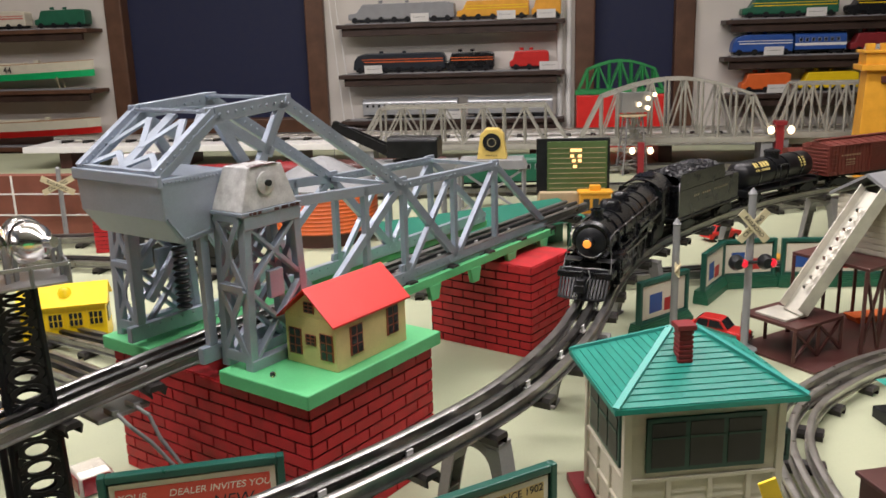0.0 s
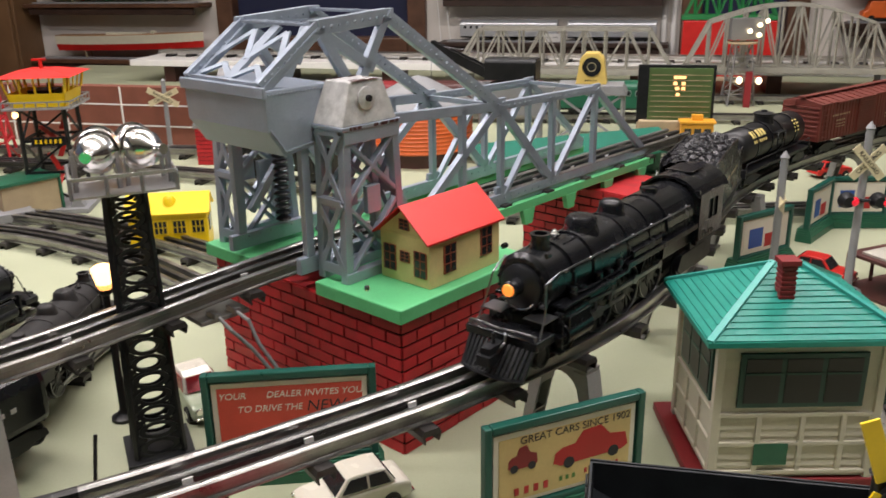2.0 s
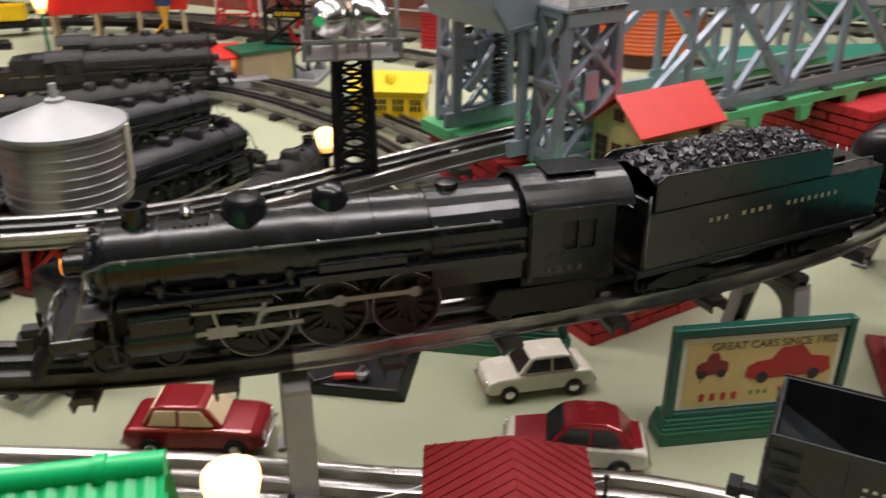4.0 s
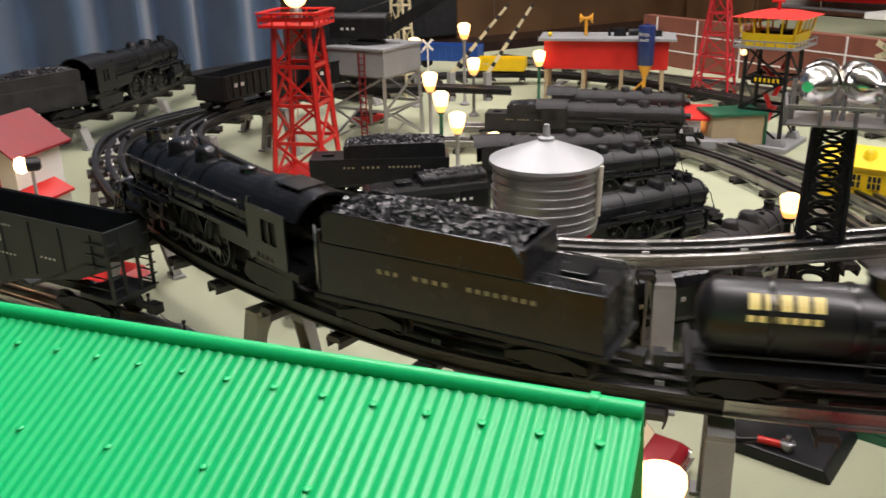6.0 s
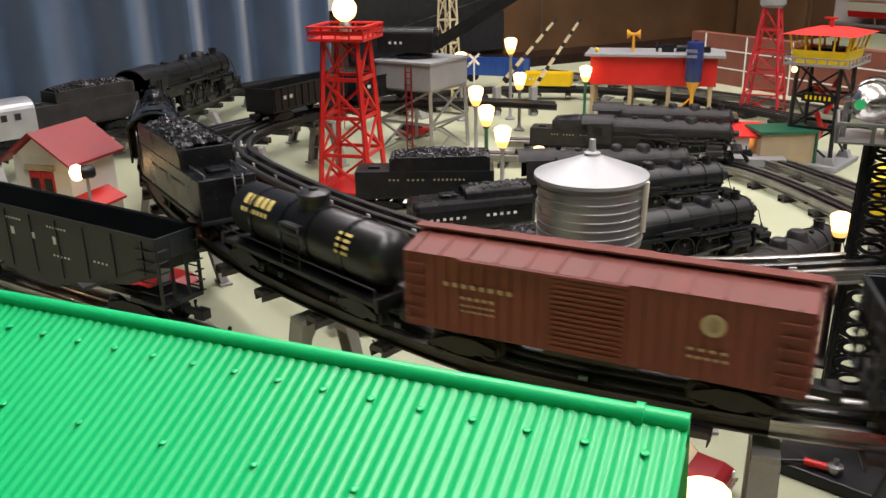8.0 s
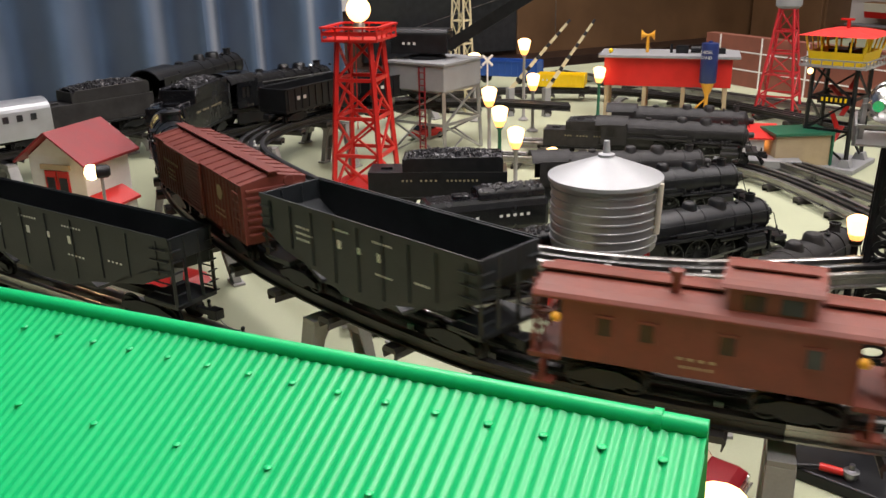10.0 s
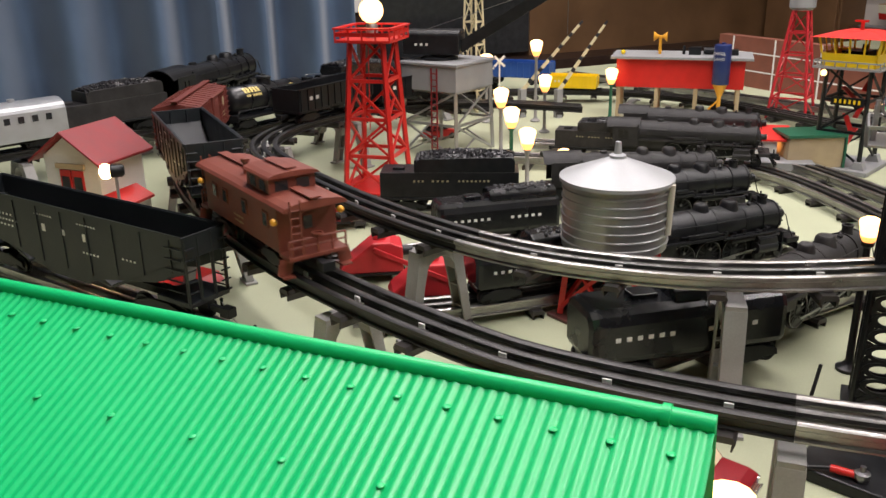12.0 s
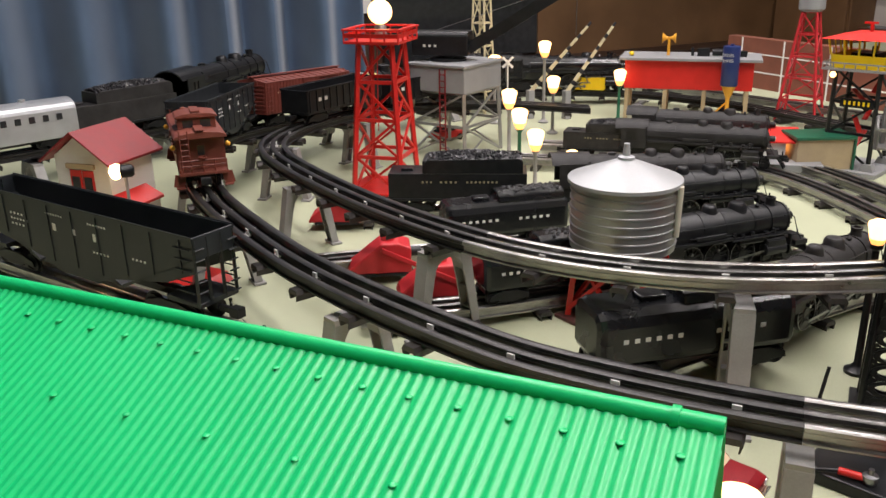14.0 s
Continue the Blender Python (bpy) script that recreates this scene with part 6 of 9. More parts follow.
def toy_car(x, y, yaw, body, roof, label, L=0.083, glass="glassdark", style=0):
    t = thing("toy_car", flat(x, y, yaw), label, "toy car", "toy cars")
    k = L / 0.083
    W, zb = 0.0165 * k, 0.006 * k
    prof = [(-0.0415, 0.008), (-0.0405, 0.0175), (-0.036, 0.0195), (-0.024, 0.0205), (0.012, 0.0205), (0.034, 0.0190), (0.0405, 0.0165), (0.0415, 0.009), (0.038, 0.006), (-0.038, 0.006)]
    part("body", G().prism([(a * k, b * k) for a, b in prof], -W, W), body, t, "", 0.0022 * k)
    cabp = [(-0.029, 0.0203), (-0.022, 0.0318), (-0.016, 0.0330), (0.004, 0.0330), (0.008, 0.0318), (0.018, 0.0203)]
    if style == 1:
        cabp = [(-0.033, 0.0203), (-0.024, 0.0310), (-0.016, 0.0340), (0.000, 0.0340), (0.008, 0.0315), (0.016, 0.0203)]
    g = G()
    n = len(cabp)
    v = [(a * k, -(W - 0.0012) + (b - 0.0203) * 0.25 * k, b * k) for a, b in cabp] + [(a * k, (W - 0.0012) - (b - 0.0203) * 0.25 * k, b * k) for a, b in cabp]
    g.add(v, [list(range(n)), list(range(2 * n - 1, n - 1, -1))] + [(i, i + n, (i + 1) % n + n, (i + 1) % n) for i in range(n)])
    cab_ = part("cabin", g, roof, t, "", 0.0012 * k)
    for s in (-1, 1):
        g = G()
        for a0, a1, b0, b1 in ((-0.0245, -0.0085, -0.0205, -0.0085), (-0.0065, 0.0130, -0.0065, 0.0055)):
            y0, y1 = s * (W - 0.0008 - 0.0005), s * (W - 0.0008 - 0.0027)
            q = [(a0 * k, y0, 0.0222 * k), (a1 * k, y0, 0.0222 * k), (b1 * k, y1 - s * 0.0002, 0.0308 * k), (b0 * k, y1 - s * 0.0002, 0.0308 * k)]
            g.add(q + [(p[0], p[1] + s * 0.0007, p[2]) for p in q], [(0, 1, 2, 3), (7, 6, 5, 4), (0, 4, 5, 1), (1, 5, 6, 2), (2, 6, 7, 3), (3, 7, 4, 0)])
        part("side_window", g, glass, cab_)
    g = G()
    for a0, a1 in ((0.0170, 0.0090), (-0.0285, -0.0228)):
        d = 0.0007 if a0 > 0 else -0.0007
        q = [(a0 * k + d, -W * 0.78, 0.0215 * k), (a0 * k + d, W * 0.78, 0.0215 * k), (a1 * k + d, W * 0.66, 0.0312 * k), (a1 * k + d, -W * 0.66, 0.0312 * k)]
        g.add(q + [(p[0] - 3 * d, p[1], p[2]) for p in q], [(0, 1, 2, 3), (7, 6, 5, 4), (0, 4, 5, 1), (1, 5, 6, 2), (2, 6, 7, 3), (3, 7, 4, 0)])
    part("windscreen", g, glass, cab_)
    for xx in (-0.0245, 0.0245):
        for s in (-1, 1):
            w = part("wheel", G().lathe([(0.0001, 0), (0.0068 * k, 0), (0.0068 * k, 0.0045 * k), (0.0045 * k, 0.0048 * k), (0.0001, 0.0046 * k)], 16, Matrix.Translation((xx * k, s * (W - 0.003 * k), 0.0068 * k)) @ Matrix.Rotation(radians(-90 * s), 4, "X")), "tyre", t)
            part("hubcap", G().lathe([(0.0036 * k, 0.0047 * k), (0.002 * k, 0.0056 * k), (0.0001, 0.0056 * k)], 12, Matrix.Translation((xx * k, s * (W - 0.003 * k), 0.0068 * k)) @ Matrix.Rotation(radians(-90 * s), 4, "X")), "chrome", w)
    for e, m_ in ((1, "chrome"), (-1, "chrome")):
        part("bumper", G().box(*sorted((e * 0.0412 * k, e * 0.0432 * k)), -W * 0.98, W * 0.98, 0.0075 * k, 0.010 * k), m_, t, "", 0.0006)
    for s in (-1, 1):
        part("headlight", G().lathe([(0.003 * k, 0), (0.0024 * k, 0.0012), (0.0001, 0.0014)], 12, Matrix.Translation((0.0405 * k, s * W * 0.72, 0.0145 * k)) @ Matrix.Rotation(radians(90), 4, "Y")), "chrome", t)
    return t


toy_car(-0.213, 0.517, 221, "carwhite", "carwhite", "small ivory white toy saloon car")
toy_car(-0.385, 0.347, 27, "carred", "carred", "metallic dark red toy car with pale windows", 0.094, "palewin")
tc = toy_car(-0.157, 0.452, 203, "carwhite", "carred", "red and white two-tone toy saloon car", 0.092, "glassdark", 1)
part("bonnet", G().prism([(-0.042, 0.0225), (-0.03, 0.0245), (-0.028, 0.0225)], -0.014, 0.014).prism([(0.018, 0.0225), (0.020, 0.0245), (0.040, 0.0215), (0.040, 0.0205)], -0.014, 0.014), "carred", tc, "", 0.0008)
toy_car(-0.400, 0.631, -42, "palegreen", "carwhite", "pale green toy car with a white roof", 0.088, "carred", 1)
toy_car(0.194, 1.070, -30, "red", "red", "bright red toy car parked by the billboards", 0.08)



def black_pad():
    t = thing("contact_pad", flat(-0.338, 0.470, 20), "black control pad with a red-tipped wire", "control pad")
    part("body", G().prism([(-0.042, 0), (0.042, 0), (0.036, 0.010), (-0.036, 0.010)], -0.036, 0.036), "dullblack", t, "", 0.0015)
    part("terminal", G().lathe([(0.004, 0.010), (0.004, 0.013), (0.0055, 0.0135), (0.0055, 0.017), (0.002, 0.018), (0.002, 0.022), (0.0001, 0.022)], 14, pose(0.008, -0.026, 0)), "rod", t, "brass terminal screw")
    part("plug", G().cyl((-0.012, -0.030, 0.014), (0.004, -0.027, 0.014), 0.0028, 12), "red", t, "red wire sleeve")
    part("wire", G().tube([(-0.012, -0.030, 0.014), (-0.025, -0.036, 0.012), (-0.034, -0.032, 0.018), (-0.038, -0.018, 0.040), (-0.036, -0.006, 0.078)], 0.0014, 8), "dullblack", t)


black_pad()
hopper_car("hopper_car", "black open hopper car, empty, on the table track", pose(0.078, 0.435, 0.0215, 0, 0, 2))
nw = hopper_car("hopper_car", "black open hopper car with pale lettering bars beside a hut", pose(-0.9454, 0.0064, 0.0215, 0, 0, 29.8) @ Matrix.Diagonal((1.62, 0.86, 1.26, 1)))


def red_ramp():
    t = thing("loading_ramp", flat(-1.02, 0.060, 33), "low red ramp with a pale edge beside the hopper car", "ramp")
    part("plate", G().prism([(-0.11, 0), (0.11, 0), (0.10, 0.010), (-0.10, 0.010)], -0.035, 0.035), "red", t, "", 0.001)
    part("edge", G().box(-0.11, 0.11, -0.039, -0.0355, 0, 0.007), "white", t, "pale painted edge")


red_ramp()


def semaphore(x, y):
    t = thing("crossing_signal", flat(x, y, 10), "black crossing signal with yellow arms", "signal")
    part("post", G().lathe([(0.014, 0), (0.014, 0.003), (0.0045, 0.008), (0.0042, 0.155), (0.006, 0.158), (0.0001, 0.162)], 12), "dullblack", t)
    for a, z0, z1 in ((-20, 0.004, 0.036), (26, -0.034, -0.004)):
        part("arm", G().box(-0.0042, 0.0042, -0.0065, -0.005, z0, z1, Matrix.Translation((0, 0, 0.154)) @ Matrix.Rotation(radians(a), 4, "Y")), "yellow", t, "yellow painted arm", 0.0003)
    part("hub", G().lathe([(0.009, -0.008), (0.010, 0.0), (0.006, 0.006), (0.0001, 0.007)], 16, Matrix.Translation((0.007, -0.007, 0.148)) @ Matrix.Rotation(radians(90), 4, "X")), "dullblack", t)


semaphore(0.092, 0.383)


def small_hut():
    t = thing("watch_hut", flat(-0.150, 0.332, 118) @ Matrix.Diagonal((1.3, 1.4, 1.0, 1)), "small hut with a ribbed maroon roof", "hut")
    part("wall", G().box(-0.035, 0.035, -0.024, 0.024, 0, 0.052), "cream", t, "", 0.0006)
    g = G()
    for s in (-1, 1):
        g.add([(-0.046, s * 0.034, 0.048), (0.046, s * 0.034, 0.048), (0.020, 0, 0.082), (-0.020, 0, 0.082), (-0.046, s * 0.034, 0.046), (0.046, s * 0.034, 0.046)], [(0, 1, 2, 3), (4, 5, 1, 0)])
    g.add([(-0.046, -0.034, 0.048), (-0.046, 0.034, 0.048), (-0.020, 0, 0.082)], [(0, 1, 2)]).add([(0.046, -0.034, 0.048), (0.046, 0.034, 0.048), (0.020, 0, 0.082)], [(0, 1, 2)])
    part("roof", g, "maroonroof", t)
    r = G()
    for k in range(15):
        x = -0.042 + k * 0.006
        f_ = max(0.0, (abs(x) - 0.020) / 0.026)
        for s in (-1, 1):
            r.bar((x, s * 0.034, 0.0485), (x, s * 0.034 * f_, 0.082 - 0.034 * f_), 0.0012, 0.0008)
    part("roof_rib", r, "maroonroof", t)


small_hut()


def chain_fence(pts):
    t = thing("chain_fence", Matrix.Identity(4), "thin bead chain strung between small dark posts", "fence")
    for p in pts:
        part("post", G().cyl((p[0], p[1], 0), (p[0], p[1], 0.036), 0.0014, 8).ball((p[0], p[1], 0.037), 0.002, 8), "dullblack", t)
    for a, b in zip(pts, pts[1:]):
        g = G()
        n = 14
        q = [(a[0] + (b[0] - a[0]) * i / n, a[1] + (b[1] - a[1]) * i / n, 0.035 - 0.010 * math.sin(math.pi * i / n)) for i in range(n + 1)]
        g.tube(q, 0.0006, 5)
        part("chain", g, "galv", t)


chain_fence([(-0.80, 0.115), (-0.72, 0.128), (-0.56, 0.180), (-0.40, 0.240), (-0.27, 0.300), (-0.20, 0.365), (-0.12, 0.40)])


# switch machine and wire by the brick pier
def switch_box():
    t = thing("track_connector", pose(-0.355, 0.600, 0.105, 0, 0, 58), "tin track connector clip with grey wires", "connector")
    part("plate", G().box(-0.022, 0.022, -0.016, 0.016, 0, 0.004), "galv", t, "", 0.0008)
    part("clip", G().box(-0.012, -0.006, -0.020, -0.006, 0.004, 0.009).box(0.006, 0.012, -0.020, -0.006, 0.004, 0.009), "galv", t, "", 0.0008)
    part("wire", G().tube([(0.008, -0.018, 0.006), (0.012, -0.030, 0.0), (0.016, -0.036, -0.02), (0.032, -0.046, -0.055), (0.05, -0.05, -0.09), (0.055, -0.052, -0.105)], 0.0016, 8), "palegrey", t, "grey insulated wire")
    part("wire", G().tube([(-0.008, -0.018, 0.006), (-0.004, -0.030, -0.004), (0.008, -0.036, -0.02), (0.028, -0.044, -0.055)], 0.0016, 8), "palegrey", t)


switch_box()


def crossing_post(x, y, h, lamps):
    t = thing("crossing_signal", flat(x, y, 8), "grey post with railroad crossing sign and signal lamps" if lamps else "grey tin signal post with a pale crossing sign", "crossing signal", "crossing signals")
    part("post", G().lathe([(0.016, 0), (0.016, 0.004), (0.006, 0.008), (0.0048, 0.012), (0.0045, h - 0.006), (0.0055, h - 0.005), (0.0001, h + 0.003)], 10), "palegrey", t)
    zc = h - 0.042 if lamps else h - 0.055
    for a in (48, -48):
        m_ = Matrix.Translation((0, -0.007, zc)) @ Matrix.Rotation(radians(a if lamps else a * 0.8), 4, "Y") @ (Matrix.Identity(4) if lamps else Matrix.Rotation(radians(70), 4, "Z"))
        sg = part("sign_board", G().box(-0.024, 0.024, -0.001 - (a > 0) * 0.0016, 0.0005 - (a > 0) * 0.0016, -0.0048, 0.0048), "signcream", t, "", 0.0003, m_)
        if lamps:
            text("RAILROAD" if a > 0 else "CROSSING", 0.0068, "inkblack", sg, SIDE_R(0, -0.0028 if a > 0 else -0.0012, 0))
    if lamps:
        zl = h - 0.086
        part("lamp_bar", G().cyl((-0.019, -0.006, zl), (0.019, -0.006, zl), 0.002), "dullblack", t)
        for s in (-1, 1):
            hd = part("lamp_head", G().lathe([(0.004, -0.008), (0.0095, 0.0), (0.0095, 0.003), (0.006, 0.012)], 16, Matrix.Translation((s * 0.017, -0.004, zl)) @ Matrix.Rotation(radians(90), 4, "X")), "dullblack", t, "black round signal head")
            part("lens", G().ball((s * 0.017 + 0.006, -0.012, zl), 0.0055, 12), "redlens", hd, "red glass lens")
    return t


M["signcream"] = mat("cream_sign_enamel", (0.62, 0.55, 0.35), 0.5)
crossing_post(0.134, 1.033, 0.164, False)
crossing_post(0.219, 1.033, 0.200, True)


M["chutemetal"] = mat("pale_silver_sheet", (0.60, 0.58, 0.50), 0.4, 0.35, var=0.15, scale=60)


def coal_loader():
    t = thing("coal_loader", flat(0.266, 0.985, 38), "dark brown trestle coal loader with silver conveyor chute", "loader")
    def deck(name, x0, x1, y0, y1, z):
        part(name, G().box(x0, x1, y0, y1, z, z + 0.004), "dkbrown", t, "", 0.0006)
        g = G()
        nx = max(2, int((x1 - x0) / 0.03))
        for k in range(nx + 1):
            x = x0 + (x1 - x0) * k / nx
            for y in (y0 + 0.003, y1 - 0.003):
                g.bar((x, y, 0.003), (x, y, z), 0.004)
            if k < nx:
                x2 = x0 + (x1 - x0) * (k + 1) / nx
                g.bar((x, y0 + 0.003, 0.004), (x2, y0 + 0.003, z), 0.003).bar((x2, y0 + 0.003, 0.004), (x, y0 + 0.003, z), 0.003)
        pieces("lattice_bar", g, "dkbrown", t)
    deck("lower_deck", 0, 0.086, 0, 0.080, 0.042)
    deck("upper_deck", 0.089, 0.22, -0.025, 0.080, 0.104)
    part("base", G().box(-0.004, 0.224, -0.029, 0.084, 0, 0.003), "dkbrown", t)
    g = G()
    p0, p1 = Vector((0.036, 0.034, 0.050)), Vector((0.140, 0.010, 0.186))
    g.bar(p0, p1, 0.032, 0.003, (0, 0, 1))
    for s in (-1, 1):
        d = (p1 - p0).normalized().cross(Vector((0, 0, 1))).normalized() * 0.016 * s
        g.bar(p0 + d + Vector((0, 0, 0.004)), p1 + d + Vector((0, 0, 0.004)), 0.0015, 0.018)
    g.box(0.008, 0.050, 0.022, 0.066, 0.046, 0.049)
    part("chute", g, "chutemetal", t, "pale silver sheet-metal conveyor chute", 0.0004)
    g = G()
    for k in range(9):
        q = p0.lerp(p1, 0.2 + k * 0.08) + Vector((0, 0, 0.004))
        g.bar(q - Vector((0.01, 0, 0)), q + Vector((0.01, 0, 0)), 0.004, 0.004)
    part("bucket", g, "chrome", t)
    part("cabin", G().box(0.145, 0.225, -0.02, 0.06, 0.108, 0.180), "cream", t, "", 0.0006)
    part("cabin_roof", G().prism([(-0.028, 0.177), (0.02, 0.205), (0.068, 0.177), (0.068, 0.181), (0.02, 0.209), (-0.028, 0.181)], 0.137, 0.235, None, "x"), "palegrey", t)
    cl = G()
    for k in range(9):
        cl.box(0.145, 0.225, -0.0212, -0.020, 0.110 + k * 0.0075, 0.1155 + k * 0.0075).box(0.1438, 0.145, -0.02, 0.06, 0.110 + k * 0.0075, 0.1155 + k * 0.0075)
    part("clapboard", cl, "cream", t)


coal_loader()


def right_edge():
    t = thing("accessory_stand", flat(0.338, 0.812, 15), "small stand with teal roof on a black base", "stand")
    part("base", G().box(-0.02, 0.07, -0.03, 0.05, 0, 0.012), "dullblack", t, "", 0.001)
    part("post", G().box(0.0, 0.05, -0.01, 0.03, 0.012, 0.04), "dullblack", t)
    part("roof", G().add([(-0.02, -0.03, 0.040), (0.07, -0.03, 0.040), (0.07, 0.05, 0.040), (-0.02, 0.05, 0.040), (0.025, 0.01, 0.062)], [(0, 1, 4), (1, 2, 4), (2, 3, 4), (3, 0, 4), (3, 2, 1, 0)]), "teal", t)
    t = thing("toy_box", flat(0.252, 0.650, 18), "small maroon box with a painted lid", "box")
    part("body", G().box(-0.01, 0.06, -0.03, 0.03, 0, 0.03), "dkbrown", t, "", 0.001)
    part("lid", G().box(-0.013, 0.063, -0.033, 0.033, 0.03, 0.034), "dkbrown", t, "", 0.0008)
    t = thing("toy_bench", flat(0.412, 1.155, 20), "orange log dump bin lying on the track side", "bin")
    part("body", G().prism([(-0.03, 0.0), (0.03, 0.0), (0.04, 0.012), (-0.04, 0.012)], -0.012, 0.012), "orange", t, "", 0.0008)


right_edge()


# ---- the engine yard ----
def water_tank():
    t = thing("water_tank", flat(-0.643, 0.475, 10), "silver ribbed water tank on a red trestle", "water tank")
    R, z0, z1 = 0.0515, 0.083, 0.1515
    prof = [(R, z0)]
    n = 8
    for k in range(n):
        z = z0 + (z1 - z0) * k / n
        d = (z1 - z0) / n
        prof += [(R, z + 0.0005), (R, z + d * 0.62), (R + 0.0012, z + d * 0.70), (R + 0.0012, z + d * 0.90), (R, z + d * 0.98)]
    part("tank", G().lathe(prof, 48), "galv", t, "silver sheet tank with raised hoops")
    part("roof", G().lathe([(R + 0.004, z1 - 0.003), (R + 0.004, z1 + 0.0005), (0.008, z1 + 0.0185), (0.008, z1 + 0.021), (0.0038, z1 + 0.0225), (0.0028, z1 + 0.034), (0.0001, z1 + 0.0345)], 48), "tankroof", t, "shallow conical roof with a small finial")
    g = G()
    for sx in (-1, 1):
        for sy in (-1, 1):
            g.bar((sx * 0.036, sy * 0.036, 0.004), (sx * 0.030, sy * 0.030, z0), 0.006)
    pieces("leg", g, "red", t, "", 0.0005)
    g = G()
    for a, b in (((-1, -1), (1, -1)), ((1, -1), (1, 1)), ((1, 1), (-1, 1)), ((-1, 1), (-1, -1))):
        g.bar((a[0] * 0.036, a[1] * 0.036, 0.010), (b[0] * 0.031, b[1] * 0.031, z0 - 0.008), 0.004).bar((b[0] * 0.036, b[1] * 0.036, 0.010), (a[0] * 0.031, a[1] * 0.031, z0 - 0.008), 0.004)
        g.bar((a[0] * 0.033, a[1] * 0.033, z0 - 0.004), (b[0] * 0.033, b[1] * 0.033, z0 - 0.004), 0.005)
    pieces("cross_brace", g, "red", t)
    part("base", G().box(-0.046, 0.046, -0.046, 0.046, 0, 0.004), "dkbrown", t, "", 0.001)
    part("spout", G().cyl((0.050, 0.02, 0.10), (0.052, 0.02, 0.15), 0.003), "cream", t)


water_tank()


def scaled(x, y, z, yaw, k):
    return pose(x, y, z, 0, 0, yaw) @ Matrix.Diagonal((k, k, k, 1))


def parked_engine(x, y, yaw, k, body, label, n=3, z=0.0215):
    e = locomotive("steam_locomotive", label, 1.0, body, False, m=scaled(x, y, z, yaw, k))
    tagged(e, group="parked locomotives")
    for s in (-1, 1):
        for xx in (0.056, 0.0125, -0.031):
            driver(e, xx, s)
        part("side_rod", G().bar((-0.031, s * 0.0228, 0.012), (0.056, s * 0.0228, 0.012), 0.003, 0.0015, (0, 1, 0)).bar((0.0125, s * 0.026, 0.012), (0.094, s * 0.026, 0.022), 0.0026, 0.0014, (0, 1, 0)), "rod", e, "dull steel rods")
    return e


parked_engine(-0.526, 0.606, 104, 0.80, "dusty", "dusty dark steam locomotive with steel rods on a siding")
parked_engine(-0.675, 0.610, 85, 0.80, "dullblack", "black steam locomotive parked on a siding")
parked_engine(-0.817, 0.694, 78, 0.82, "dullblack", "black steam locomotive with bright bell on a siding")
parked_engine(-0.921, 0.727, 66, 0.80, "dusty", "dusty black steam locomotive in the engine yard")
parked_engine(-1.045, 0.933, 46, 0.78, "dusty", "dusty black steam locomotive in the engine yard")
parked_engine(-1.126, 1.017, 46, 0.78, "dusty", "dusty black steam locomotive in the engine yard")


def sleek_tender(x, y, yaw, label, k=1.0, body="black"):
    """A rounded tender with a raised coal bunker and letter bars."""
    t = thing("tender", scaled(x, y, 0.0215, yaw, k), label, "tender", "parked tenders")
    L, W = 0.078, 0.025
    sec = [(-W, 0.016), (W, 0.016), (W, 0.046), (W - 0.003, 0.053), (W - 0.009, 0.057), (-W + 0.009, 0.057), (-W + 0.003, 0.053), (-W, 0.046)]
    b = part("body", G().prism(sec, -L, L, None, "x"), body, t, "", 0.006)
    hump = [(-W + 0.006, 0.055), (W - 0.006, 0.055), (W - 0.008, 0.064), (0.008, 0.068), (-0.008, 0.068), (-W + 0.008, 0.064)]
    part("bunker", G().prism(hump, -0.012, L - 0.004, None, "x"), body, t, "", 0.002)
    part("hatch", G().box(-0.040, -0.020, -0.008, 0.008, 0.057, 0.061), body, t, "", 0.001)
    rnd = random.Random(int(x * 1000))
    g = G()
    for _ in range(150):
        q = rnd.uniform(0.0012, 0.0024)
        g.ball((rnd.uniform(0.0, L - 0.01), rnd.uniform(-0.012, 0.012), 0.067), q, 5)
    tagged(part("coal_load", g, "coal", t), "rough black coal load", kind="stuff")
    for sm in (SIDE_R(0, -W - 0.0001, 0.036), SIDE_L(0, W + 0.0001, 0.036)):
        bars(b, "letterwhite", -0.060, -0.010, 0.0046, 6, sm)
        bars(b, "letterwhite", 0.012, 0.056, 0.0046, 5, sm)
    part("underframe", G().box(-L + 0.004, L - 0.004, -0.012, 0.012, 0.010, 0.016), "dullblack", t)
    for xx in (-0.05, 0.05):
        truck(t, xx, 0.034, 0.007, "truck", 3)
    coupler(t, -L, -1)
    return t


M["letterwhite"] = mat("white_lettering", (0.62, 0.62, 0.58), 0.5)
sleek_tender(-0.508, 0.440, 78, "glossy black streamlined tender with white lettering bars", 1.16)
sleek_tender(-0.703, 0.423, 82, "black streamlined tender with white lettering bars", 0.95)
sleek_tender(-0.862, 0.465, 78, "glossy black streamlined tender with white lettering bars", 0.98)
tender("tender", "black square tender with white lettering bars", scaled(-1.010, 0.478, 0.0215, 60, 0.90), "dullblack", False)
tender("tender", "black square tender with white lettering bars", scaled(-1.150, 0.835, 0.0215, 46, 0.72), "dusty", False)


